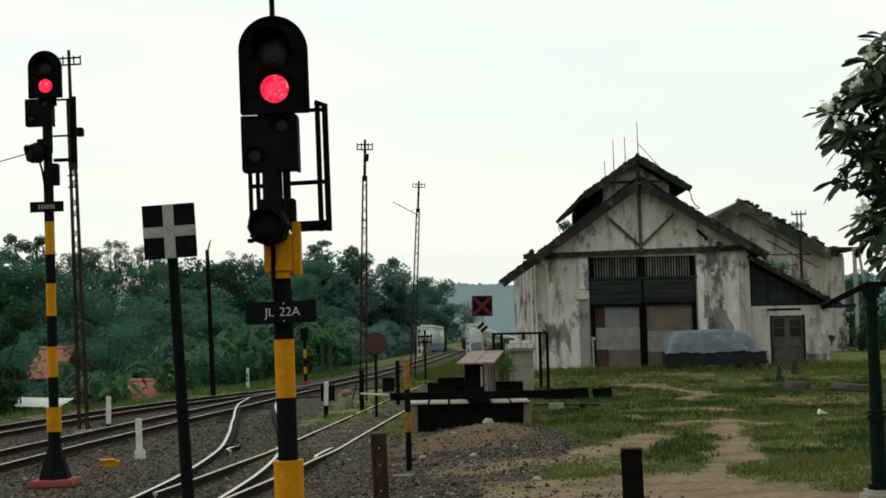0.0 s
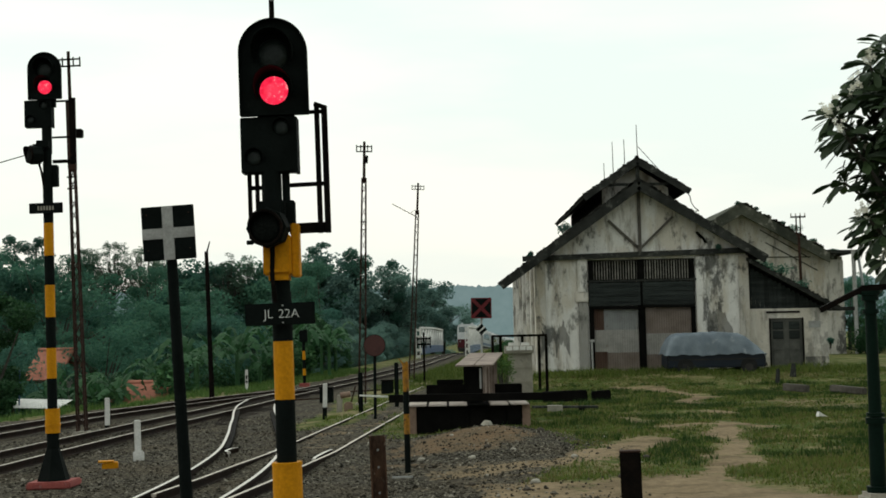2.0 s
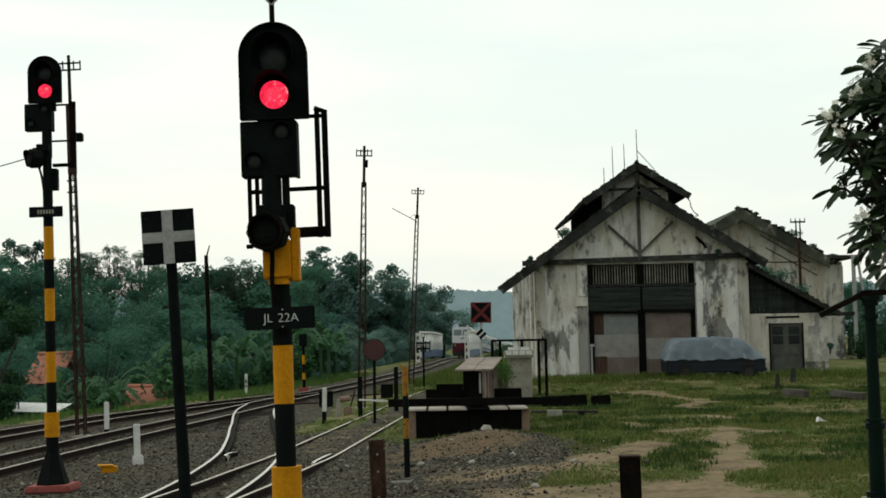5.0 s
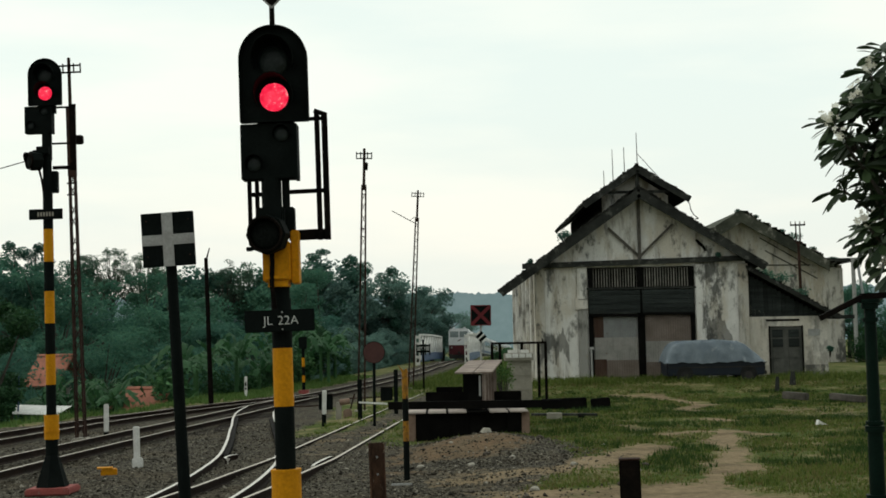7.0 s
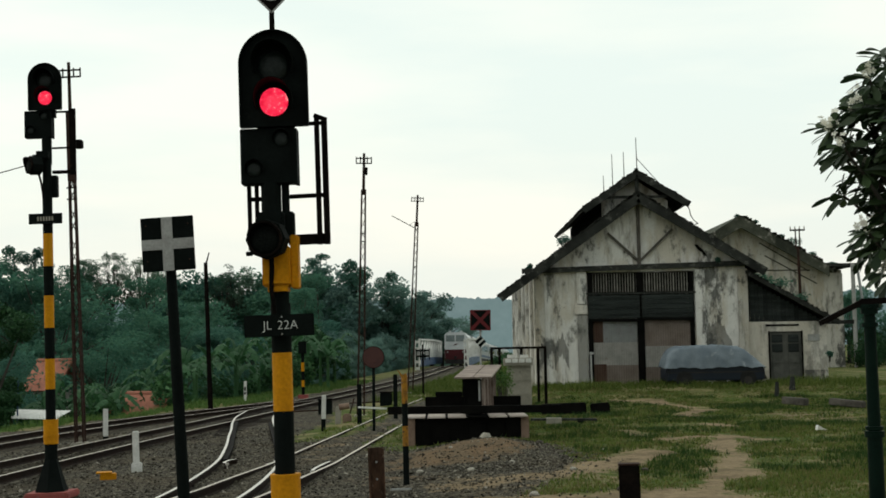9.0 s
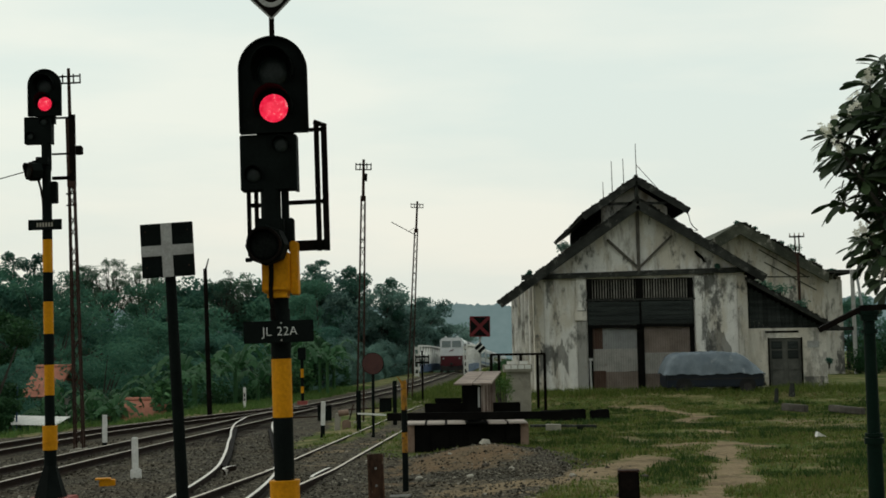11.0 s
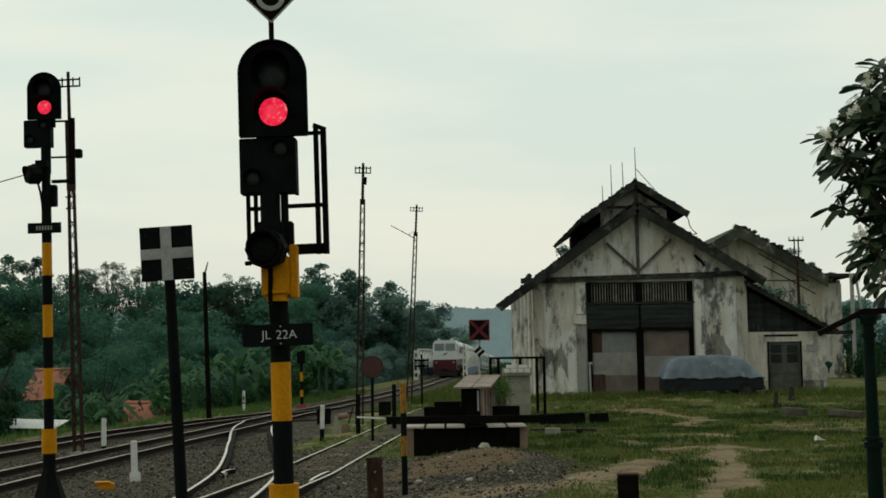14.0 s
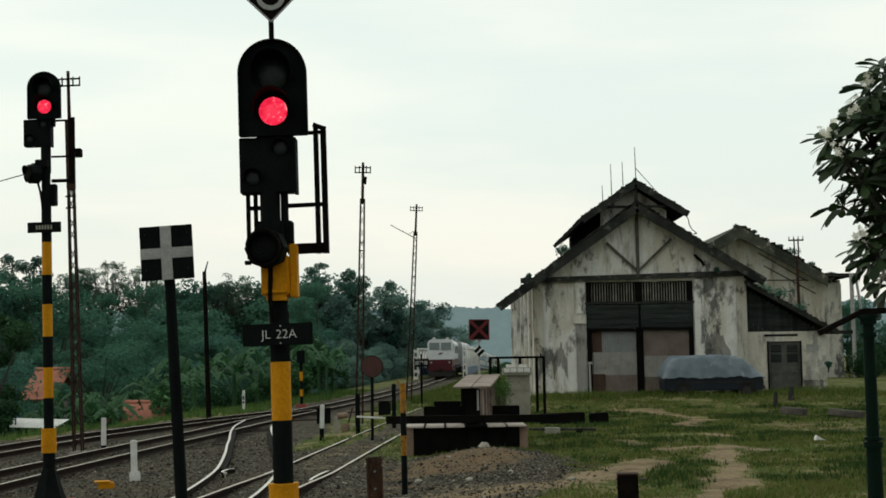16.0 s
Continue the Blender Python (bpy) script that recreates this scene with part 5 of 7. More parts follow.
def make_feathery_tree(m, height, spread, seed, label):
    """A thin-leaved tree: fine twigs fanning upwards with scattered small leaves and much sky between."""
    random.seed(seed)
    t = thing("feathery_tree", m, label, "tree", "woodland trees")
    tr, crown = bmesh.new(), bmesh.new()
    tube(tr, (0, 0, -0.5), (0, 0, height * 0.5), 0.22, 0.13, 8)
    for i in range(16):
        a = i * 2.4
        r = spread * math.sqrt((i + 0.5) / 16)
        tip = Vector((r * math.cos(a), r * math.sin(a), height * (0.97 - 0.30 * (r / spread) ** 2) + random.uniform(-0.4, 0.3)))
        mid = Vector((0, 0, height * 0.48)).lerp(tip, 0.55) + Vector((0, 0, -0.3))
        tube(tr, (0, 0, height * 0.46), mid, 0.07, 0.045, 5)
        for _ in range(7):
            q = tip + Vector((random.gauss(0, 0.45), random.gauss(0, 0.45), random.gauss(-0.1, 0.35)))
            tube(tr, mid, q, 0.03, 0.012, 4)
            leaf_quads(crown, q, 0.42, 34, 0.15, 0.7)
        leaf_quads(crown, mid, 0.75, 90, 0.19, 0.8)
    part("trunk", tr, BARK, t)
    part("crown", crown, LEAF_FINE, t)
    return t


def make_woods():
    kinds = [make_tree("woodland_tree", pose(-38, 120, -1), 9.0, 4.0, 11, LEAF_TREE, "broad leafy green tree in the woodland"),
             make_tree("woodland_tree", pose(-26, 128, -1), 8.0, 3.2, 12, LEAF_DARK, "dense dark green tree in the woodland", flat=0.8),
             make_tree("woodland_tree", pose(-12, 135, 0), 10.0, 2.8, 13, LEAF_TREE, "tall open-crowned tree in the woodland", 22, 170, 0.22),
             make_tree("woodland_tree", pose(-45, 100, -1), 7.0, 4.4, 14, LEAF_DARK, "wide bushy tree in the woodland", 32, 200, low=0.16)]
    # Trees by the bend carry the haze in their leaf colour.
    pale = [make_tree("woodland_tree", pose(-10.2, 152, land(-10.2, 152) - 0.3), 9.0, 3.6, 23, LEAF_HAZED, "broad tree near the bend, haze put into its leaf colour"),
            make_tree("woodland_tree", pose(-7.0, 156, land(-7.0, 156) - 0.3), 8.0, 3.2, 24, LEAF_HAZED, "bushy tree near the bend, haze put into its leaf colour", low=0.12)]
    tuft = [make_tufted_tree(pose(-47.2, 150, land(-47.2, 150) - 0.3), 14.3 - land(-47.2, 150), 2.1, 16, LEAF_DARK, "tall dark tree with leaves in separate tufts", 10),
            make_tufted_tree(pose(-13.9, 150, land(-13.9, 150) - 0.3), 13.1 - land(-13.9, 150), 2.7, 17, LEAF_DARK, "slender tiered tree rising above the wood", 17, True)]
    fine = [make_feathery_tree(pose(-36.4, 150, land(-36.4, 150) - 0.3), 13.9 - land(-36.4, 150), 3.2, 18, "thin-leaved feathery tree on the wooded ridge"),
            make_feathery_tree(pose(-23.6, 150, land(-23.6, 150) - 0.3), 12.0 - land(-23.6, 150), 2.4, 19, "thin-leaved feathery tree above the wood")]

    def again(k, base, x, y, top):
        """A copy of a tree with its top at a given height."""
        z = land(x, y) - 0.3
        c = copy_thing(k, pose(x, y, z, 0, 0, x * 37))
        h = (top - z) / base
        c.scale = (h, h, h)

    for x, top in ((-44.7, 13.7), (-49.5, 12.2), (-9.5, 11.7), (-5.9, 10.4)):
        again(tuft[0], 14.3 - land(-47.2, 150), x, 150, top)
    for x, top in ((-39.6, 12.9), (-33.0, 12.9), (-21.4, 11.4), (-30.4, 11.5)):
        again(fine[x > -32], (12.0 - land(-23.6, 150)) if x > -32 else (13.9 - land(-36.4, 150)), x, 150, top)
    for x, y, top, k in ((-41.5, 150, 12.4, 0), (-28.3, 150, 11.2, 0), (-26.0, 150, 11.0, 1), (-19.2, 150, 11.2, 0), (-17.0, 150, 10.9, 1), (-15.4, 150, 11.0, 0), (-11.9, 150, 11.3, 0), (-10.6, 150, 11.2, 1), (-8.4, 150, 10.3, 0),
                         (-7.2, 150, 9.8, 1), (-4.8, 152, 8.8, 0), (-3.4, 178, 9.8, 0), (-1.6, 180, 9.7, 1), (-0.2, 182, 8.7, 0)):
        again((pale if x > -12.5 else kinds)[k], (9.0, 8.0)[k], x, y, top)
    def dark_wood(x, y):
        """Where the darker wood gives way to the haze-coloured trees along the line."""
        return x < -0.10 * y + random.uniform(-2.0, 2.0) or y < 85

    random.seed(21)
    for y in (72, 82, 93, 106, 120, 136):
        x = -0.34 * y - 6
        edge = along(MAIN, y) - 6.5 - 0.02 * y
        while x < edge:
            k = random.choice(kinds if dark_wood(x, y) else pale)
            s = random.uniform(0.70, 1.12) * (0.75 if y < 90 else 1.10)
            xx, yy = x + random.uniform(-1.2, 1.2), y + random.uniform(-4, 4)
            c = copy_thing(k, pose(xx, yy, land(xx, yy) - 0.3, 0, 0, random.uniform(0, 360)))
            c.scale = (s, s, s * random.uniform(0.85, 1.05))
            x += random.uniform(2.8, 4.6)
    for x, y, s in ((28.5, 96, 0.62), (31.5, 104, 0.7), (35, 100, 0.8), (39, 110, 0.85), (44, 105, 0.9), (30, 120, 0.8)):
        c = copy_thing(kinds[int(x) % 2], pose(x, y, land(x, y) - 0.3, 0, 0, x * 31))
        c.scale = (s, s, s)
    c = copy_thing(kinds[3], pose(-21.0, 60, land(-21.0, 60) - 0.2, 0, 0, 70))
    c.scale = (0.64, 0.64, 0.8)
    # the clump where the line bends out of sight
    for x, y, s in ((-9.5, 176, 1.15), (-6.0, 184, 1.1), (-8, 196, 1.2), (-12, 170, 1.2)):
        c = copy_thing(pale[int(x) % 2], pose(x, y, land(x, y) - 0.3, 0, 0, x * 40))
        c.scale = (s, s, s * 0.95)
    # low growth at the wood's edge along the line
    for i in range(18):
        y = 88 + 3.7 * i + random.uniform(-1.5, 1.5)
        x = along(MAIN, y) - 5.2 - random.uniform(0, 2.6)
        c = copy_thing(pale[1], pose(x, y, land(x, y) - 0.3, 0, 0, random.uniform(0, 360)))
        s = random.uniform(0.34, 0.58)
        c.scale = (s, s, s * 0.9)
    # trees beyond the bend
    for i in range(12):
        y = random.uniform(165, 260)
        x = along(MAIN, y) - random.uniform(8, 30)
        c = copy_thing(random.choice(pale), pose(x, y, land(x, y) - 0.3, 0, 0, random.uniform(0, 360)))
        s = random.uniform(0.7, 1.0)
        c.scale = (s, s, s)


make_woods()
make_tree("hedge_tree", pose(-18.1, 54.0, -2.4), 6.6, 1.9, 15, LEAF_NEAR, "dark leafy tree at the foot of the bank", 34, 300, 0.17, 0.12)



# ---- woods, plants, houses beyond the tracks ----
def make_banana(m, h, seed):
    """A banana plant: thick sheathed stem and long arching split leaves."""
    random.seed(seed)
    t = thing("banana_plant", m, "banana plant with long arching torn green leaves", "banana plant", "banana plants below the bank")
    part("stem", tube(bmesh.new(), (0, 0, -0.4), (0, 0, h * 0.55), 0.11, 0.07, 8), LEAF_BANANA, t)
    n = random.randint(9, 12)
    for i in range(n):
        a = 2 * math.pi * i / n + random.uniform(-0.3, 0.3)
        ln, up = random.uniform(1.3, 2.2), random.uniform(0.3, 2.4)
        bm = bmesh.new()
        d, s = Vector((math.cos(a), math.sin(a), 0)), Vector((-math.sin(a), math.cos(a), 0))
        rows = []
        for k in range(15):
            u = k / 14
            p = Vector((0, 0, h * 0.5)) + d * ln * (u * 0.8 + 0.05) + Vector((0, 0, ln * (up * u - 1.0 * u * u * up * 0.85 - 0.25 * u * u)))
            w = 0.21 * math.sin(math.pi * min(1, max(0.05, u * 0.93 + 0.05))) ** 0.6 * (0.15 if k == 0 else 1)
            rows.append((p, w))
        rib = [bm.verts.new(p) for p, _ in rows]
        for k, ((p, w), (q, v)) in enumerate(zip(rows, rows[1:])):
            torn = random.choice((0, 0, 0, 0, -1, 1))
            for sg in (-1, 1):
                if sg != torn:
                    dr = Vector((0, 0, -w * random.uniform(0.25, 0.75))) + d * random.uniform(0.0, 0.08)
                    e = q.lerp(p, random.uniform(0.0, 0.25))
                    bm.faces.new((rib[k], bm.verts.new(p + s * sg * w * random.uniform(0.85, 1.05) + dr), bm.verts.new(e + s * sg * v * random.uniform(0.85, 1.05) + dr), rib[k + 1]))
        part("leaf", bm, LEAF_BANANA, t)
    return t


def make_bananas():
    b = [make_banana(pose(-13.0, 62, -1.6), 4.0, 31), make_banana(pose(-8.9, 66, -1.1), 3.9, 32), make_banana(pose(-16.6, 58, -2.0), 3.6, 33)]
    random.seed(8)
    spots = ((-14.9, 58.5), (-13.5, 56.3), (-11.3, 58.8), (-13.9, 61.3), (-21.0, 66), (-19.8, 60), (-17.4, 64), (-15.2, 61), (-14.2, 67), (-12.0, 66), (-11.2, 62), (-10.4, 69), (-9.7, 64), (-8.0, 70), (-7.6, 74), (-7.0, 78), (-6.4, 76), (-6.6, 83), (-22, 58), (-18.2, 70))
    for x, y in spots:
        c = copy_thing(random.choice(b), pose(x, y, land(x, y) - 0.2, 0, 0, random.uniform(0, 360)))
        s = random.uniform(0.9, 1.25)
        c.scale = (s, s, s)


make_bananas()


def make_bush(m, r, h, seed, material, count=900, size=0.16, label="low leafy green bush", name="bush"):
    random.seed(seed)
    t = thing(name, m, label, "bush", "bushes")
    tr, cr = bmesh.new(), bmesh.new()
    for i in range(9):
        a = random.uniform(0, 6.28)
        c = Vector((r * 0.6 * math.cos(a) * random.random(), r * 0.6 * math.sin(a) * random.random(), h * random.uniform(0.35, 0.8)))
        tube(tr, (0, 0, -0.1), c, 0.03, 0.01, 5)
        leaf_quads(cr, c, r * random.uniform(0.35, 0.55), count // 9, size, h / r * 0.6 if h < r else 1.0)
    part("stems", tr, BARK, t)
    part("leaves", cr, material, t)
    return t


def make_undergrowth():
    k = [make_bush(pose(-20, 72, -2.2), 2.2, 2.6, 41, LEAF_NEAR, 1700, 0.24), make_bush(pose(-16.5, 75, -2), 1.8, 2.0, 42, LEAF_BANANA, 1000, 0.28), make_bush(pose(-23, 66, -2.2), 2.4, 3.0, 43, LEAF_NEAR, 1700, 0.25)]
    random.seed(4)
    for x, y, s in ((3.6, 96, 0.45), (2.4, 88, 0.4), (4.6, 110, 0.6), (5.5, 122, 0.7), (1.6, 80, 0.32), (3.2, 74, 0.35), (5.0, 102, 0.5)):
        c = copy_thing(k[1], pose(x, y, land(x, y) - 0.1, 0, 0, x * 90))
        c.scale = (s, s, s * 0.8)
    for x, y, s in ((26.8, 86, 0.8), (29.5, 90, 0.9), (32.5, 88, 0.8), (28.2, 80, 0.6), (35.5, 94, 1.0), (25.9, 83.6, 0.55)):
        c = copy_thing(k[0], pose(x, y, land(x, y) - 0.1, 0, 0, x * 50))
        c.scale = (s, s, s)
    for i in range(58):
        y = random.uniform(56, 112)
        edge = along(MAIN, y) - 5.0
        x = edge - random.random() ** 1.4 * (0.36 * y + edge + 4)
        c = copy_thing(random.choice(k), pose(x, y, land(x, y) - 0.15, 0, 0, random.uniform(0, 360)))
        s = random.uniform(0.6, 1.25)
        c.scale = (s, s, s)


make_undergrowth()


def make_house(m, w, d, wall_h, roof_h, label):
    t = thing("house", m, label, "house", "village houses below the bank")
    part("wall", B(-w / 2 + 0.4, w / 2 - 0.4, -d / 2 + 0.4, d / 2 - 0.4, -0.4, wall_h), PLASTER_CLEAN, t)
    for s in (-1, 1):
        slope = part("roof_slope", beam(bmesh.new(), (-w / 2 + 0.05, s * d / 4, wall_h + roof_h / 2 - 0.12), (w / 2 - 0.05, s * d / 4, wall_h + roof_h / 2 - 0.12), math.hypot(d / 2, roof_h) + 0.05, 0.03, Vector((0, s * roof_h, d / 2))), ROOF_RED, t, "orange-red clay tile roof")
        y0, z0, y1, z1 = s * (d / 2 + 0.1), wall_h - 0.12, 0.0, wall_h + roof_h
        rows = 9
        for r in range(rows):
            u0, u1 = r / rows, (r + 1) / rows
            a, b = Vector((0, y0 + (y1 - y0) * u0, z0 + (z1 - z0) * u0)), Vector((0, y0 + (y1 - y0) * u1, z0 + (z1 - z0) * u1))
            part("tile_course", beam(bmesh.new(), (-w / 2, (a.y + b.y) / 2, (a.z + b.z) / 2), (w / 2, (a.y + b.y) / 2, (a.z + b.z) / 2 + 0.02), (b - a).length * 1.1, 0.07, Vector((0, s * (z1 - z0), abs(y1 - y0)))), ROOF_RED, slope)
    part("ridge", tube(bmesh.new(), (-w / 2, 0, wall_h + roof_h + 0.03), (w / 2, 0, wall_h + roof_h + 0.03), 0.1, seg=8), ROOF_RED, t)
    part("window", B(-0.5, 0.5, -d / 2 + 0.385, -d / 2 + 0.396, wall_h - 1.5, wall_h - 0.5), WINDOW, t)
    return t


make_house(pose(-19.0, 67.0, -2.3, 0, 0, -18), 2.0, 2.6, 2.75, 1.3, "small village house with orange-red tiled roof")
make_house(pose(-12.7, 58.4, -2.35, 0, 0, -20), 2.7, 2.6, 1.55, 1.1, "low outbuilding with faded orange tiled roof among bananas")
t = thing("lean_to_roof", pose(-16.7, 55.5, -2.32, 0, 2, -6), "low shelter with pale corrugated metal roof", "shelter")
bm = bmesh.new()
for i in range(30):
    beam(bm, (-1.3 + i * 0.088, -0.8, 1.82 + 0.012 * (i % 2)), (-1.3 + i * 0.088, 0.8, 2.1 + 0.012 * (i % 2)), 0.09, 0.012)
part("metal_roof", bm, WHITE, t)
for x in (-1.2, 1.2):
    for y, z in ((-0.7, 1.84), (0.7, 2.08)):
        part("post", B(x - 0.05, x + 0.05, y - 0.05, y + 0.05, -0.3, z), TIMBER, t)
t = thing("blue_pole", pose(-17.2, 55.2, -2.3), "thin blue painted pole", "pole")
part("shaft", tube(bmesh.new(), (0, 0, -0.3), (0.06, 0, 3.3), 0.035), BLUE_PAINT, t)


# ---- posts, boards and small railway furniture ----
def banded_post(m, bands, r, name, label, category="post", square=False):
    t = thing(name, m, label, category)
    zt = bands[0]
    for zb, material in bands[1:]:
        bm = B(-r, r, -r, r, zb, zt) if square else tube(bmesh.new(), (0, 0, zb), (0, 0, zt), r, seg=16)
        part({"yellow_paint": "yellow_band", "grimy_yellow_paint": "yellow_band", "black_paint": "black_band"}.get(material.name, "white_band"), bm, material, t, smooth=40)
        zt = zb
    return t


t = banded_post(pose(-0.585, 20.8, -0.08, 0, -0.4, 0), (1.62, (1.20, YELLOW_OLD), (0.86, BLACK), (0.56, YELLOW_OLD), (-0.1, BLACK)), 0.046, "clearance_post", "short yellow and black striped post with torn top")
bm = prism(bmesh.new(), [(-0.05, 1.6), (0.05, 1.6), (0.03, 1.66), (-0.02, 1.63), (-0.11, 1.72), (-0.06, 1.63)], -0.03, 0.0)
part("torn_cap", bm, YELLOW_OLD, t)

t = thing("rusty_post", pose(-0.70, 14.5, -0.05, 0, -1.6, 2), "stub of rusty steel channel standing in ballast", "post")
bm = B(-0.085, 0.085, -0.012, 0.0, -0.3, 0.95)
box(bm, -0.085, -0.070, -0.095, -0.013, -0.3, 0.955)
box(bm, 0.070, 0.085, -0.095, -0.013, -0.3, 0.945)
part("channel", bm, RUST_ORANGE, t)
for z in (0.35, 0.62, 0.8):
    part("rivet", tube(bmesh.new(), (0.0, -0.013, z), (0.0, -0.022, z), 0.013, seg=8), GREY_WHITE, t)
t = thing("dark_post", pose(1.75, 13.0, 0.0, 0, -1.0, -6), "squat dark steel post at the footpath", "post")
part("shaft", B(-0.098, 0.098, -0.08, 0.08, -0.2, 0.80, bevel=0.012), BLACK_IRON, t)
part("cap_plate", B(-0.10, 0.10, -0.085, 0.085, 0.80, 0.815), RUST, t)

t = thing("disc_sign", pose(-1.74, 34.0, -0.1, 0, 0.3, 0), "round faded red disc sign on thin dark post", "railway sign")
part("post", tube(bmesh.new(), (0, 0, -0.1), (0, 0, 1.70), 0.038, seg=12), BLACK, t)
disc = part("disc", tube(bmesh.new(), (0, -0.05, 1.88), (0, -0.07, 1.88), 0.26, seg=40), DISC_RED, t, smooth=40)
bm = tube(bmesh.new(), (0, -0.045, 1.88), (0, -0.06, 1.88), 0.275, seg=40)
part("rim", bm, BLACK_IRON, disc)

t = thing("stop_board", pose(1.25, 46.0, -0.1, 0, 0.5, 0), "black square board with red cross above a striped diamond", "railway sign")
part("post", tube(bmesh.new(), (0, 0, -0.1), (0, 0, 2.8), 0.035, seg=12), GREY_WHITE, t)
bd = part("board", B(-0.34, 0.34, -0.06, -0.04, 2.68, 3.36, bevel=0.004), BLACK, t)
for a, b, k in (((-0.32, 2.70), (0.32, 3.34), 0), ((-0.32, 3.34), (0.32, 2.70), 0.004)):
    part("red_bar", beam(bmesh.new(), (a[0], -0.066 - k, a[1]), (b[0], -0.066 - k, b[1]), 0.11, 0.006, (0, 1, 0)), SIGN_RED, bd)
bm = bmesh.new()
for a, b in (((-0.33, 2.69), (0.33, 2.69)), ((-0.33, 3.35), (0.33, 3.35)), ((-0.33, 2.69), (-0.33, 3.35)), ((0.33, 2.69), (0.33, 3.35))):
    beam(bm, (a[0], -0.064, a[1]), (b[0], -0.064, b[1]), 0.03, 0.005, (0, 1, 0))
part("red_edge", bm, SIGN_RED, bd)
dm = part("diamond", prism(bmesh.new(), [(0, 2.10), (0.19, 2.30), (0, 2.50), (-0.19, 2.30)], -0.06, -0.045), BLACK, t)
for c in (-0.11, 0.0, 0.11):
    h = 0.19 - abs(c) * 0.55
    part("white_stripe", beam(bmesh.new(), (c - h * 0.55, -0.063, 2.30 - c - h * 0.5), (c + h * 0.55, -0.063, 2.30 - c + h * 0.5), 0.045, 0.004, (0, 1, 0)), WHITE, dm)


def white_marker(m, h, label, black_foot=0.0, lean_foot=False):
    t = thing("marker_post", m, label, "marker post", "white marker posts")
    part("shaft", B(-0.055, 0.055, -0.045, 0.045, black_foot if black_foot else -0.15, h, bevel=0.012), WHITE, t)
    if black_foot:
        part("black_foot", B(-0.055, 0.055, -0.045, 0.045, -0.15, black_foot - 0.002), BLACK, t)
    if lean_foot:
        part("footing", B(-0.085, 0.10, -0.06, 0.06, -0.15, 0.16, bevel=0.02), WHITE, t)
    return t


white_marker(pose(-5.38, 24.0, -0.10, 0, -1.5, 10), 0.70, "leaning white marker post with stepped foot on ballast", lean_foot=True)
white_marker(pose(-8.14, 33.0, -0.10, 0, 0, 5), 0.76, "white marker post with black foot between the tracks", black_foot=0.10)
white_marker(pose(-3.17, 36.0, -0.06, 0, 1.5, 0), 0.86, "white marker post with black foot beside the siding", black_foot=0.24)
t = white_marker(pose(-8.25, 57.0, -0.15, 0, 0, 0), 0.95, "small white trackside marker with dark bars")
part("dark_bar", B(-0.03, 0.03, -0.052, -0.047, 0.55, 0.72), BLACK, t)
part("dark_bar", B(-0.03, 0.03, -0.052, -0.047, 0.40, 0.50), BLACK, t)
t = thing("yellow_block", pose(-5.53, 22.6, -0.1, 0, 0, 12), "small yellow block lying on ballast", "block")
part("block", B(-0.13, 0.13, -0.1, 0.1, -0.03, 0.10, bevel=0.015), YELLOW, t)
part("cap", B(-0.19, 0.06, -0.12, 0.08, 0.101, 0.125, bevel=0.004), YELLOW, t)

t = banded_post(pose(-6.35, 62.0, -0.05, 0, -0.6, 0), (1.95, (1.55, BLACK), (1.15, YELLOW), (0.75, BLACK), (0.45, YELLOW), (0.1, BLACK)), 0.07, "dwarf_signal", "far small signal on yellow and black post", "railway signal")
part("head", B(-0.18, 0.18, -0.12, 0.1, 1.95, 2.5, bevel=0.03), BLACK, t)
part("base_pad", B(-0.22, 0.22, -0.2, 0.2, -0.1, 0.1), RED_PAD, t)

t = thing("rail_rack_sign", pose(-0.92, 62.0, -0.08), "dark trackside board with two barred rows on a post", "railway sign")
part("post", tube(bmesh.new(), (0, 0, -0.1), (0, 0, 2.3), 0.05, seg=10), BLACK_IRON, t)
for z in (1.72, 1.98):
    part("row_bar", B(-0.32, 0.32, -0.09, -0.055, z, z + 0.09), BLACK, t)
for x in (-0.30, -0.1, 0.1, 0.30):
    part("upright", B(x - 0.025, x + 0.025, -0.12, -0.091, 1.60, 2.12), BLACK, t)
for x, z in ((-0.2, 1.83), (0.2, 1.83)):
    part("pale_panel", B(x - 0.07, x + 0.07, -0.085, -0.06, z - 0.015, z + 0.13), GREY_WHITE, t)


def point_machine(m, label):
    t = thing("point_machine", m, label, "point machine", "point machines")
    part("case", B(-0.22, 0.24, -0.22, 0.22, -0.1, 0.42, bevel=0.03), BLACK, t)
    part("lid", B(-0.24, 0.26, -0.24, 0.24, 0.42, 0.46, bevel=0.01), BLACK_IRON, t)
    part("rod", tube(bmesh.new(), (-1.4, 0, 0.05), (-0.22, 0, 0.08), 0.025), RUST, t)
    return t


point_machine(pose(-3.95, 45.5, -0.06, 0, 0, 6), "black point machine case beside the turnout")
point_machine(pose(-2.2, 52.0, -0.05, 0, 0, 4), "dark point machine box further along the track")
t = thing("point_lever", pose(-2.72, 38.5, -0.1), "rusty cream point lever stand", "point lever")
part("stand", B(-0.12, 0.12, -0.12, 0.12, -0.1, 0.30, bevel=0.04), RUST_PALE, t)
part("weight", tube(bmesh.new(), (-0.22, 0, 0.48), (0.06, 0, 0.52), 0.09, 0.08, 12), RUST_PALE, t)
part("lever", beam(bmesh.new(), (0.08, 0, 0.3), (0.2, 0, 0.72), 0.04, 0.03, (0, 1, 0)), RUST, t)
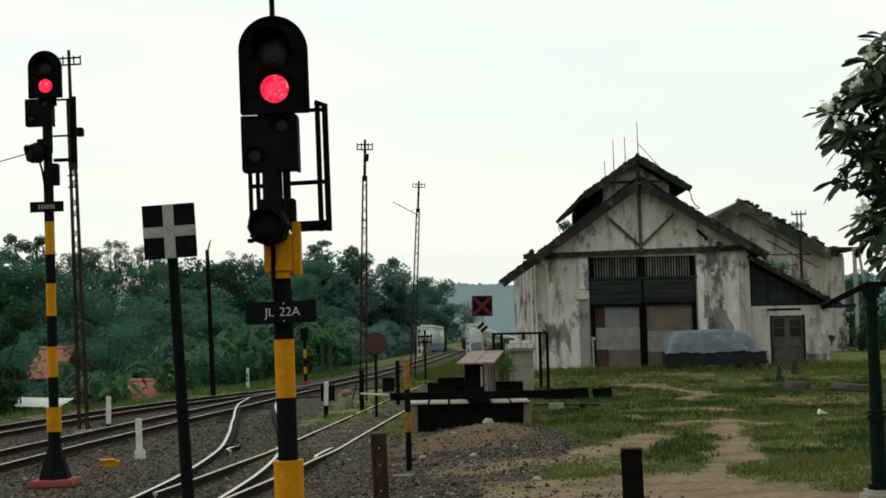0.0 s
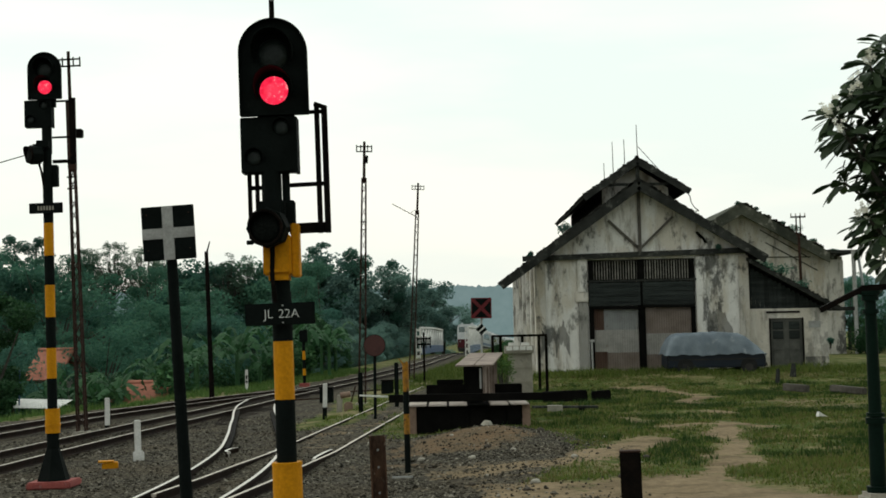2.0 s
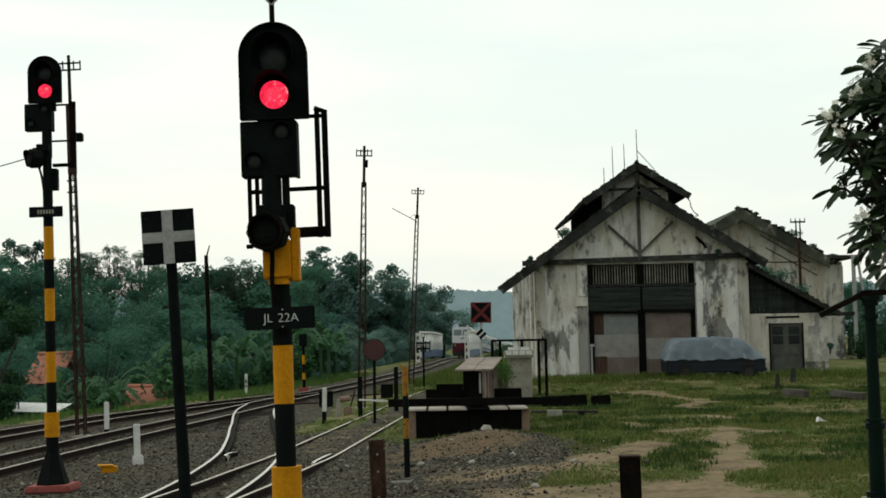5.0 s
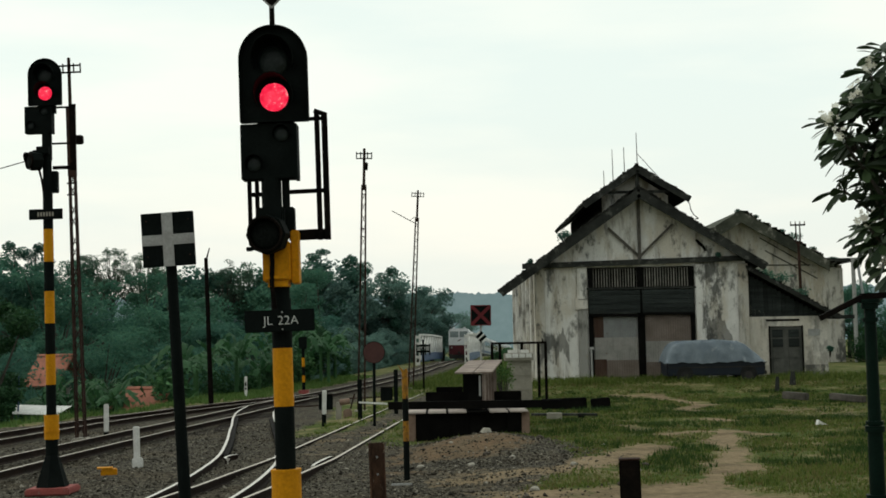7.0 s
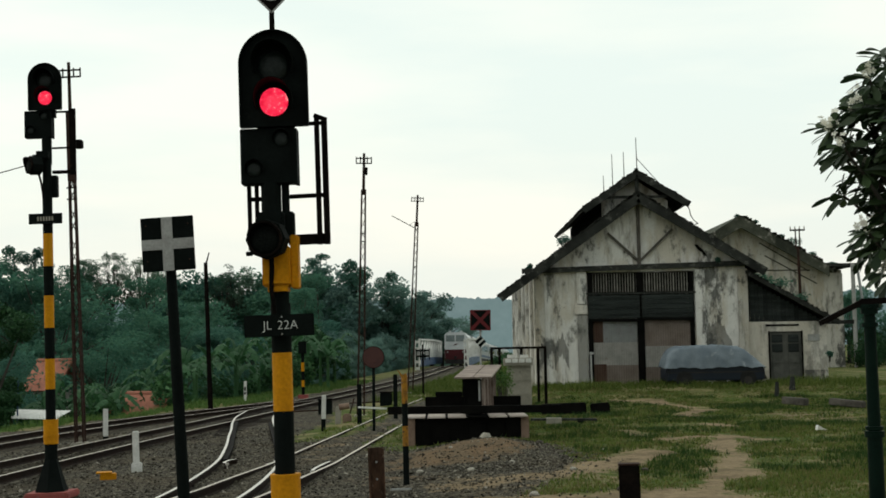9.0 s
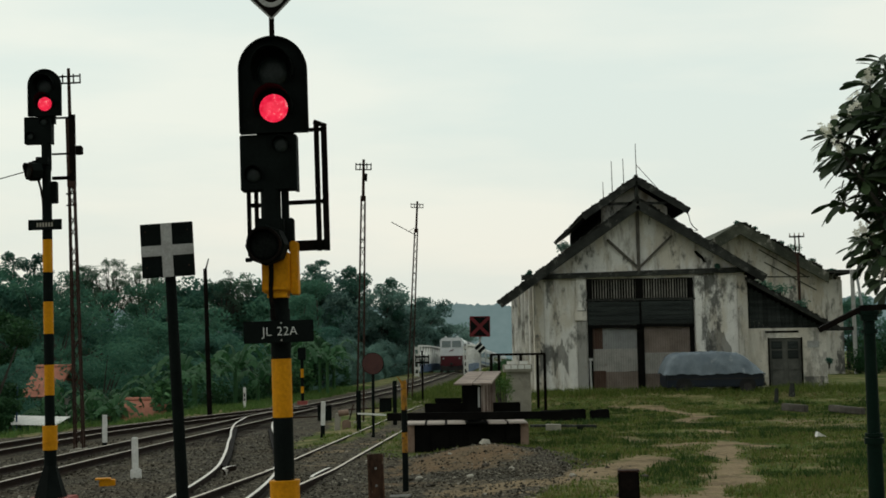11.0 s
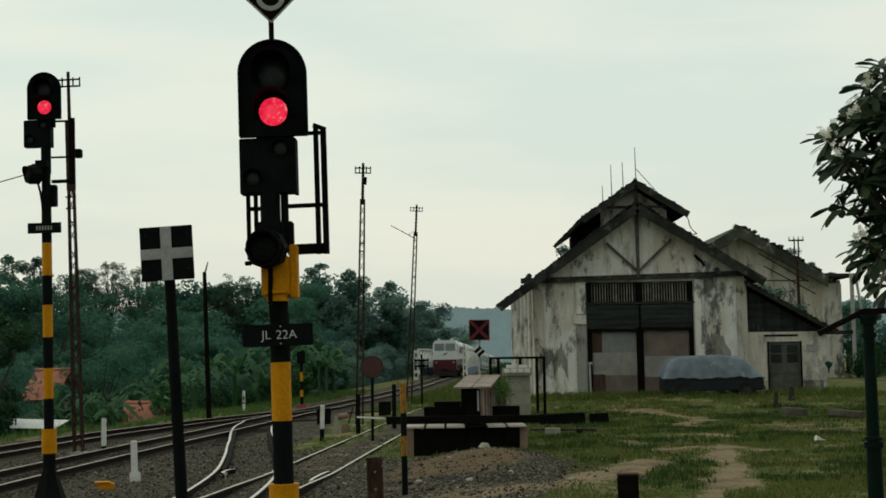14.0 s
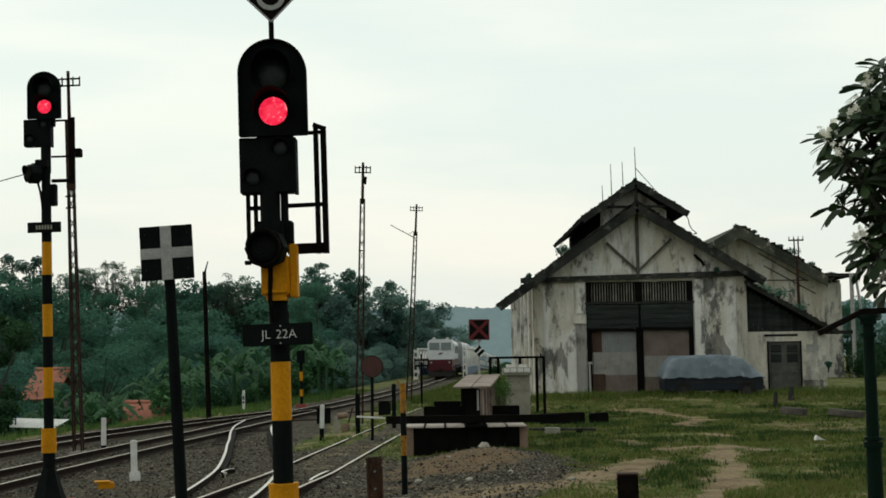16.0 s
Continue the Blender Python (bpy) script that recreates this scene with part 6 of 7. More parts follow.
for x, y, h, lab in ((-2.28, 37.0, 1.15, "black square post beside the lattice mast"), (-1.41, 40.0, 1.35, "slim black post beside the siding")):
    t = thing("short_post", pose(x, y, -0.1), lab, "post", "short black posts")
    part("shaft", B(-0.06, 0.06, -0.06, 0.06, -0.1, h, bevel=0.01), BLACK, t)
    part("foot", B(-0.22, 0.22, -0.15, 0.15, -0.1, 0.06, bevel=0.02), BLACK_IRON, t)


# ---- timber platform with rusty girder and long barrier beam ----
def make_platform():
    t = thing("timber_platform", pose(0, 29.6, -0.08), "low black timber platform with bleached top boards", "platform")
    n = 6
    for i in range(n):
        x = -0.68 + 2.42 * i / n
        part("front_plank", B(x, x + 2.42 / n - 0.015, -0.02 * (i % 2), 0.06, -0.15, 0.52), TAR_AND_SHADE, t)
    # Dark backings added behind the plank gaps, where there is only shade.
    part("deck_gap_backing", B(-0.56, 1.62, 0.12, 4.3, 0.44, 0.535), TAR_AND_SHADE, t)
    part("front_gap_backing", B(-0.68, 1.74, 0.075, 0.11, -0.15, 0.51), TAR_AND_SHADE, t)
    for x in (-0.72, 1.74):
        part("end_post", B(x - 0.09, x + 0.09, -0.03, 0.17, -0.15, 0.54, bevel=0.01), RUST_PALE, t)
    for x in (-0.60, 1.66):
        part("side_plank", B(x - 0.03, x + 0.03, 0.175, 4.4, -0.15, 0.53), TAR_AND_SHADE, t)
    for i in range(6):
        x = -0.80 + 2.66 * i / 6
        part("top_board", B(x, x + 0.385, -0.14 + random.uniform(-0.05, 0.05), 1.9, 0.545, 0.572 + random.uniform(-0.006, 0.006)), TAR_AND_SHADE if i == 3 else BOARD_PALE, t)
    for i in range(6):
        x = -0.62 + 2.46 * i / 6
        part("top_board", B(x, x + 0.40, 2.0, 4.5, 0.545, 0.590, bevel=0.006), BOARD_PALE if i % 2 else TAR_AND_SHADE, t)
    return t


make_platform()
random.seed(3)
t = thing("girder", pose(0, 29.95, 0.525), "rusty box girder with overhanging top plates on the platform", "girder")
# the girder runs back and a little to the side, rising towards its far end
f0, f1 = Vector((0.64, -0.1, 0.77)), Vector((1.05, 4.3, 0.98))
side = Vector((1, -0.09, 0)).normalized()
for a, b in ((-0.41, -0.01), (0.01, 0.41)):
    bm = bmesh.new()
    vs = [bm.verts.new(p + side * s + Vector((0, 0, dz))) for dz in (0.0, 0.035) for p, s in ((f0, a), (f0, b), (f1, b), (f1, a))]
    for q in ((3, 2, 1, 0), (4, 5, 6, 7), (0, 1, 5, 4), (1, 2, 6, 5), (2, 3, 7, 6), (3, 0, 4, 7)):
        bm.faces.new([vs[i] for i in q])
    part("top_plate", bm, RUST_PLATE, t)
# Black left web and end, tan right web: light on the sides painted in.
for s, material, nm in ((-0.21, TAR_AND_SHADE, "web_plate"), (0.21, RUST_PLATE, "web_plate")):
    bm = bmesh.new()
    pts = [(f0.x + s, 0.0), (f1.x + s, 4.3)]
    vs = []
    for (x, y), zt in zip(pts, (0.76, 0.97)):
        for dx in (-0.02, 0.02):
            vs += [bm.verts.new((x + dx, y, 0.0)), bm.verts.new((x + dx, y, zt))]
    for q in ((0, 1, 3, 2), (4, 6, 7, 5), (0, 4, 5, 1), (2, 3, 7, 6), (1, 5, 7, 3), (0, 2, 6, 4)):
        bm.faces.new([vs[i] for i in q])
    bmesh.ops.recalc_face_normals(bm, faces=bm.faces)
    part(nm, bm, material, t)
part("end_plate", B(0.45, 0.83, 0.03, 0.06, 0.0, 0.755), TAR_AND_SHADE, t)
part("pale_strip", B(0.76, 0.80, -0.03, 0.026, 0.28, 0.72), GREY_WHITE, t)
for i in range(4):
    u = (i + 0.5) / 4
    p = f0.lerp(f1, u)
    part("stiffener", B(p.x + 0.232, p.x + 0.29, 0.2 + 4 * u, 0.25 + 4 * u, 0.0, 0.70 + 0.2 * u), RUST_PLATE, t)

t = thing("barrier_beam", pose(0, 29.75, 0.52), "long black timber beam with white end across the platform", "beam")
part("beam", beam(bmesh.new(), (-1.22, 0, 0.115), (2.55, 0, 0.10), 0.16, 0.165), TAR_AND_SHADE, t)
part("white_end", beam(bmesh.new(), (-1.86, 0, 0.20), (-1.24, 0, 0.16), 0.05, 0.034), WHITE, t)
for x0, x1, y, ry, lab in ((2.9, 4.25, 41.0, -1.5, "long black timber lying in the grass behind the platform"), (4.42, 5.0, 41.3, -4, "short black timber end lying in the grass")):
    t = thing("fallen_timber", pose(x0, y, land(x0 + 0.5, y), 0, ry, -3), lab, "timber", "fallen timbers in the grass")
    part("timber", B(0, x1 - x0, -0.15, 0.15, -0.04, 0.31, bevel=0.03), TAR_AND_SHADE, t)
t = thing("loose_plank", pose(2.35, 36.5, 0.02, 0, 1, -2), "weathered plank with pale block beside the platform", "plank")
part("plank", B(-0.05, 1.70, -0.14, 0.14, 0.0, 0.06), TIMBER, t)
part("pale_block", B(0.36, 0.76, -0.20, 0.10, -0.12, 0.075, bevel=0.01), CONCRETE, t)
part("bearer", B(1.2, 1.34, -0.16, 0.16, -0.16, -0.002), TAR_AND_SHADE, t)
for x0, x1, y, z0, z1, lab in ((-0.45, 0.48, 33.2, 0.515, 0.80, "black sleeper block stacked on the platform"), (1.10, 1.85, 33.0, 0.515, 0.80, "short black sleeper block on the platform"), (-0.2, 0.45, 33.6, 0.80, 0.92, "thin dark timber lying on a sleeper block")):
    t = thing("timber_block", pose(0, y, 0), lab, "timber", "timbers on the platform")
    part("block", B(x0, x1, -0.13 if z0 < 0.7 else 0.1 - 0.6, 0.13 if z0 < 0.7 else -0.3, z0, z1, bevel=0.015), TAR_AND_SHADE, t)

# ---- pipe frame and concrete cabinet before the shed ----
t = thing("pipe_frame", pose(0, 48.5, -0.1), "dark steel pipe frame standing before the shed", "frame")
for x, y in ((1.72, 0), (2.05, 1.2), (3.62, 0), (3.45, 1.2)):
    part("post", beam(bmesh.new(), (x, y, -0.1), (x, y, 2.03), 0.10, 0.09, (0, 1, 0)), BLACK_IRON, t)
for a, b in (((1.72, 0), (3.62, 0)), ((1.72, 0), (2.05, 1.2)), ((3.62, 0), (3.45, 1.2)), ((2.05, 1.2), (3.45, 1.2))):
    part("top_rail", beam(bmesh.new(), (*a, 2.07), (*b, 2.07), 0.09, 0.08), BLACK_IRON, t)
part("hook", beam(bmesh.new(), (2.78, 0, 1.75), (2.78, 0, 2.04), 0.10, 0.06, (0, 1, 0)), BLACK_IRON, t)
part("stub", beam(bmesh.new(), (3.52, 0, 2.1), (3.50, 0, 2.22), 0.04, 0.04, (0, 1, 0)), BLACK_IRON, t)
t = thing("concrete_cabinet", pose(2.62, 48.0, -0.1), "cream concrete cabinet with a slab top", "cabinet")
part("body", B(-0.38, 0.42, -0.3, 0.3, -0.1, 1.45), CONCRETE, t)
for x in (-0.38, -0.12, 0.14, 0.40):
    part("rib", B(x, x + 0.04, -0.335, -0.302, -0.05, 1.44), CONCRETE, t)
for z in (0.45, 0.95):
    part("rib", B(-0.34, 0.40, -0.325, -0.303, z, z + 0.04), CONCRETE, t)
part("slab", B(-0.50, 0.50, -0.42, 0.42, 1.45, 1.72, bevel=0.02), CONCRETE, t)
for i in range(4):
    part("slab_block", B(-0.46 + i * 0.235, -0.26 + i * 0.235, -0.46, -0.425, 1.56, 1.70), WHITE, t)
for x in (-0.22, 0.22):
    part("top_box", B(x - 0.14, x + 0.14, -0.2, 0.1, 1.723, 1.83), WHITE, t)
make_bush(pose(2.0, 45.5, -0.1), 0.55, 1.65, 51, LEAF_WEED, 560, 0.075, "feathery green weed clump beside the cabinet")


# ---- covered van ----
def make_van():
    t = thing("covered_van", pose(10.7, 54.6, 0.32), "parked dark blue van under a grey-blue tarpaulin", "van")
    bm = bmesh.new()
    prism(bm, [(-1.93, 0.24), (1.93, 0.24), (1.97, 0.60), (1.85, 0.80), (1.2, 1.0), (-1.80, 1.05), (-1.93, 0.7)], -0.78, 0.78)
    bmesh.ops.bevel(bm, geom=bm.edges[:], offset=0.05, segments=2, affect="EDGES")
    body = part("body", bm, CAR_BLUE, t, "dark blue lower body", 40)
    part("bumper", B(1.90, 2.02, -0.75, 0.75, 0.26, 0.42, bevel=0.03), LOCO_DARK, t)
    part("trim_strip", B(-1.9, 1.9, -0.80, -0.782, 0.55, 0.59), LOCO_DARK, body)
    part("headlight", B(1.93, 1.985, -0.70, -0.45, 0.58, 0.72, bevel=0.02), GREY_WHITE, t)
    for x in (-1.22, 1.28):
        for y in (-0.70, 0.70):
            w = part("wheel", tube(bmesh.new(), (x, y - 0.09, 0.24), (x, y + 0.09, 0.24), 0.285, seg=24), TYRE, t, smooth=40)
            part("rim", tube(bmesh.new(), (x, y - 0.105, 0.24), (x, y + 0.105, 0.24), 0.16, seg=20), LOCO_DARK, w, smooth=40)
            part("arch", tube(bmesh.new(), (x, math.copysign(0.785, y) - 0.004, 0.30), (x, math.copysign(0.785, y) + 0.004, 0.30), 0.325, seg=24), TYRE, t)
    # tarpaulin, draped with folds
    bm = bmesh.new()
    prof = ((-2.02, 0.80), (-1.94, 1.10), (-1.72, 1.45), (-1.50, 1.60), (-1.0, 1.64), (0.0, 1.64), (0.85, 1.60), (1.15, 1.50), (1.5, 1.22), (1.80, 0.98), (2.0, 0.75))
    nx, ny = 80, 40
    grid = []
    for i in range(nx + 1):
        x = -2.02 + 4.02 * i / nx
        top = along(prof, x)
        row = []
        for j in range(ny + 1):
            v = -1 + 2 * j / ny
            a = abs(v)
            if a < 0.5:
                y, z = v * 1.28, top - 0.05 * (a / 0.5) ** 2
            else:
                u = (a - 0.5) / 0.5
                y = math.copysign(0.64 + 0.22 * u ** 0.7, v)
                z = top - 0.05 - u * (top - 0.05 - (0.76 + 0.012 * math.sin(x * 3.0) + 0.008 * math.sin(x * 13)))
                fold = 0.018 * math.sin(x * 9 + 3 * noise.noise(Vector((x * 1.5, v, 0)))) * u
                y += math.copysign(fold + 0.03, v)
            z += 0.05 * noise.noise(Vector((x * 2.2, y * 2.2, z * 2))) + 0.032 * noise.noise(Vector((x * 6, y * 6 + z * 4, 3)))
            y += 0.03 * noise.noise(Vector((x * 3.0 + z * 2.0, z * 3, 7))) - math.copysign(0.05, y) * max(0, 0.22 - abs(noise.noise(Vector((x * 2.5 + z, z * 1.6 - x * 0.8, 11)))))
            z -= 0.10 * max(0, 0.18 - abs(noise.noise(Vector((x * 2.0 + y, y * 2.4 - x * 0.6, 15)))))
            row.append(bm.verts.new((x, y, z)))
        grid.append(row)
    for i in range(nx):
        for j in range(ny):
            bm.faces.new((grid[i][j], grid[i + 1][j], grid[i + 1][j + 1], grid[i][j + 1]))
    part("tarpaulin", bm, TARP, t, "creased grey-blue tarpaulin", 60)
    return t


make_van()

# ---- cast-iron column with a roof arm, and its stone base ----
t = thing("iron_column", pose(3.605, 11.5, 0.30, 0, -0.2, 0), "dark green cast-iron column on a stone base", "column")
bm = tube(bmesh.new(), (0, 0, 0.25), (0, 0, 0.85), 0.066, 0.062, 24)
tube(bm, (0, 0, 0.85), (0, 0, 1.85), 0.054, 0.047, 24)
part("shaft", bm, GREEN_PAINT, t, smooth=40)
for z, r, h in ((0.25, 0.095, 0.05), (0.82, 0.082, 0.05), (0.88, 0.074, 0.03), (1.74, 0.066, 0.035), (1.85, 0.070, 0.05), (1.90, 0.085, 0.03)):
    part("moulding", tube(bmesh.new(), (0, 0, z), (0, 0, z + h), r, seg=24), GREEN_PAINT, t, smooth=40)
part("stone_base", B(-0.14, 0.16, -0.15, 0.15, -0.3, 0.25, bevel=0.035), CONCRETE, t, "whitewashed stone block")
bm = beam(bmesh.new(), (-0.42, 0, 1.78), (-0.05, 0, 1.955), 0.06, 0.045)
part("arm", bm, BLACK_IRON, t)
bm = beam(bmesh.new(), (-0.07, 0, 1.955), (0.95, 0, 1.985), 0.07, 0.05)
part("arm", bm, BLACK_IRON, t)


# ---- frangipani ----
def make_frangipani():
    random.seed(17)
    t = thing("frangipani_tree", pose(5.3, 12.7, 0.25), "frangipani tree with leaf whorls and cream flowers", "tree")
    tips = [Vector(p) for p in ((-1.60, 0.0, 3.66), (-1.56, -0.2, 3.46), (-1.50, 0.2, 3.74), (-1.40, -0.2, 3.24), (-1.24, 0.1, 3.06), (-1.30, 0.0, 2.68), (-1.24, -0.2, 2.50), (-1.10, 0.2, 2.36),
            (-1.30, -0.2, 4.10), (-1.28, 0.2, 3.90), (-1.36, 0.1, 3.55), (-1.16, -0.2, 4.26), (-1.02, 0.2, 4.42), (-1.12, 0, 2.30), (-1.20, 0, 3.30), (-1.14, 0.3, 2.62), (-1.18, -0.3, 3.78), (-1.14, -0.2, 2.92), (-1.10, -0.4, 3.5), (-1.12, 0.3, 4.0))]
    while len(tips) < 96:
        p = Vector((random.uniform(-1.22, -0.3), random.uniform(-0.7, 0.7), random.uniform(2.25, 4.4)))
        edge = -1.0 if p.z > 4.1 or p.z < 2.45 else (-1.08 if 2.75 < p.z < 3.05 else -1.25)
        if p.x > edge:
            tips.append(p)
    for i in range(26):
        z = random.uniform(2.45, 4.25)
        if not 2.82 < z < 3.02:
            tips.append(Vector((random.uniform(-1.36 if 3.05 < z < 3.95 else -1.14, -0.92), random.uniform(-0.1, 0.9), z)))
    for i in range(60):
        a, r = random.uniform(0, 6.28), random.uniform(0.2, 1.35)
        tips.append(Vector((max(-0.9, 0.25 + r * math.cos(a)), r * math.sin(a), random.uniform(2.2, 4.9 - 0.6 * r))))
    tr = bmesh.new()
    forks = [Vector((-0.45, 0, 1.9)), Vector((0.4, 0.3, 1.9)), Vector((0.3, -0.5, 2.0)), Vector((-0.2, 0.5, 2.2))]
    tube(tr, (0, 0, -0.4), (0.05, 0, 1.1), 0.15, 0.11, 12)
    for f in forks:
        tube(tr, (0.05, 0, 1.05), f, 0.09, 0.06, 8)
    leaves, flowers = bmesh.new(), bmesh.new()
    for i, p in enumerate(tips):
        f = min(forks, key=lambda q: (q - p).length)
        mid = f.lerp(p, 0.5) + Vector((random.uniform(-0.1, 0.1), random.uniform(-0.1, 0.1), -0.08))
        tube(tr, f, mid, 0.03, 0.02, 6)
        tube(tr, mid, p, 0.02, 0.013, 6)
        axis = (p - mid).normalized()
        axis = (axis + Vector((0, 0, 0.2))).normalized()
        u = axis.orthogonal().normalized()
        w = axis.cross(u)
        for k in range(random.randint(13, 18)):
            a = k * 2.399 + random.uniform(-0.2, 0.2)
            tilt = random.uniform(-0.45, 0.75)
            d = ((u * math.cos(a) + w * math.sin(a)) * math.cos(tilt) + axis * math.sin(tilt)).normalized()
            s = d.cross(axis).normalized()
            nn = s.cross(d)
            roll = random.uniform(-0.9, 0.9)
            s, nn = s * math.cos(roll) + nn * math.sin(roll), nn * math.cos(roll) - s * math.sin(roll)
            ln, wd = random.uniform(0.17, 0.29), random.uniform(0.033, 0.046)
            base = p + axis * random.uniform(-0.06, 0.03) + d * 0.02
            rows = []
            for q in range(8):
                e = q / 7
                c = base + d * ln * e + Vector((0, 0, -0.05 * e * e))
                ww = wd * (0.12 + 0.88 * (e / 0.68) ** 1.1 if e < 0.68 else math.sqrt(max(0.02, 1 - ((e - 0.68) / 0.34) ** 2)))
                rows.append((leaves.verts.new(c + s * ww + nn * ww * 0.15), leaves.verts.new(c), leaves.verts.new(c - s * ww + nn * ww * 0.15)))
            for r0, r1 in zip(rows, rows[1:]):
                leaves.faces.new((r0[0], r0[1], r1[1], r1[0])).smooth = True
                leaves.faces.new((r0[1], r0[2], r1[2], r1[1])).smooth = True
        if (i % 4 == 0 and i > 18) or i in (0, 1, 2, 5, 8, 9, 13):
            for k in range(random.randint(7, 13)):
                c = p + axis * 0.09 + Vector((random.gauss(0, 0.04), random.gauss(0, 0.04), random.gauss(0, 0.035)))
                fx = Vector((random.gauss(0, 1), random.gauss(-0.6, 1), random.gauss(0.4, 0.8))).normalized()
                fu = fx.orthogonal().normalized()
                fv = fx.cross(fu)
                for m5 in range(5):
                    aa = m5 * 1.2566
                    pd = fu * math.cos(aa) + fv * math.sin(aa)
                    ps = fx.cross(pd)
                    flowers.faces.new([flowers.verts.new(c + v) for v in (fx * 0.0, pd * 0.02 + ps * 0.012 + fx * 0.006, pd * 0.036 + fx * 0.004, pd * 0.02 - ps * 0.010 + fx * 0.006)])
    part("trunk", tr, BARK, t, smooth=50)
    part("crown", leaves, LEAF_FRANGIPANI, t)
    part("blossom", flowers, PETAL, t, "clusters of cream flowers")


make_frangipani()


# ---- bridge with white posts ----
def make_bridge():
    t = thing("railway_bridge", pose(0, 0, 0), "small railway bridge with white latticed posts and blue girders", "bridge")

    def c(y, s):
        return along(MAIN, y) + s * 2.3

    for s in (-1, 1):
        x = c(128, s)
        for dx in (-0.17, 0.17):
            part("post_flange", B(x + dx - 0.045, x + dx + 0.045, 127.9, 128.1, 0.0, 3.0), WHITE, t)
        for k in range(5):
            z = 0.2 + k * 0.62
            part("post_web", B(x - 0.125, x + 0.125, 127.95, 128.05, z, z + 0.24), WHITE, t)
        part("post_foot", B(x - 0.35, x + 0.35, 127.6, 128.4, -0.3, 0.12, bevel=0.04), CONCRETE, t)
        ys = [131 + 3.4 * k for k in range(10)]
        for a, b in zip(ys, ys[1:]):
            part("bottom_chord", beam(bmesh.new(), (c(a, s), a, 0.55 + rise(a)), (c(b, s), b, 0.55 + rise(b)), 0.22, 0.75), BLUE_PAINT, t)
            part("top_chord", beam(bmesh.new(), (c(a, s), a, 2.75 + rise(a)), (c(b, s), b, 2.75 + rise(b)), 0.2, 0.16), WHITE, t)
        for k, y in enumerate(ys):
            part("vertical", beam(bmesh.new(), (c(y, s), y, 0.3 + rise(y)), (c(y, s), y, 2.75 + rise(y)), 0.22, 0.18, (0, 1, 0)), WHITE, t)
            if k < 9:
                y2 = ys[k + 1]
                part("diagonal", beam(bmesh.new(), (c(y, s), y, 0.9 + rise(y)), (c(y2, s), y2, 2.7 + rise(y)), 0.10, 0.12), WHITE, t)
    part("deck", B(-2.6, 5.6, 129, 163, -0.6, -0.0), CONCRETE, t)
    return t


make_bridge()


# ---- train ----
def rounded_body(w, z0, z1, y0, y1, r=0.35, seg=5, lean=0.0):
    """A car body with a rounded roof; lean: how far its front top falls back."""
    out = [(-w, z0), (w, z0)] + arc(w - r, z1 - r, r, 0, 90, seg) + arc(-w + r, z1 - r, r, 90, 180, seg)
    bm = bmesh.new()
    prism(bm, out, y0, y1)
    for v in bm.verts:
        if abs(v.co.y - y0) < 1e-4 and lean:
            v.co.y += lean * max(0, (v.co.z - 1.75) / (z1 - 1.75))
    return bm


def make_wheelset(parent, y, x=0.0):
    bm = tube(bmesh.new(), (-0.66, 0, 0), (0.66, 0, 0), 0.075, seg=12)
    ob = part("wheelset", bm, LOCO_DARK, parent)
    ob.location = (0, y, 0.46)
    for s in (-1, 1):
        w = tube(bmesh.new(), (s * 0.50, 0, 0), (s * 0.60, 0, 0), 0.46, seg=28)
        tube(w, (s * 0.47, 0, 0), (s * 0.50, 0, 0), 0.50, seg=28)
        part("wheel", w, LOCO_DARK, ob)
    return ob


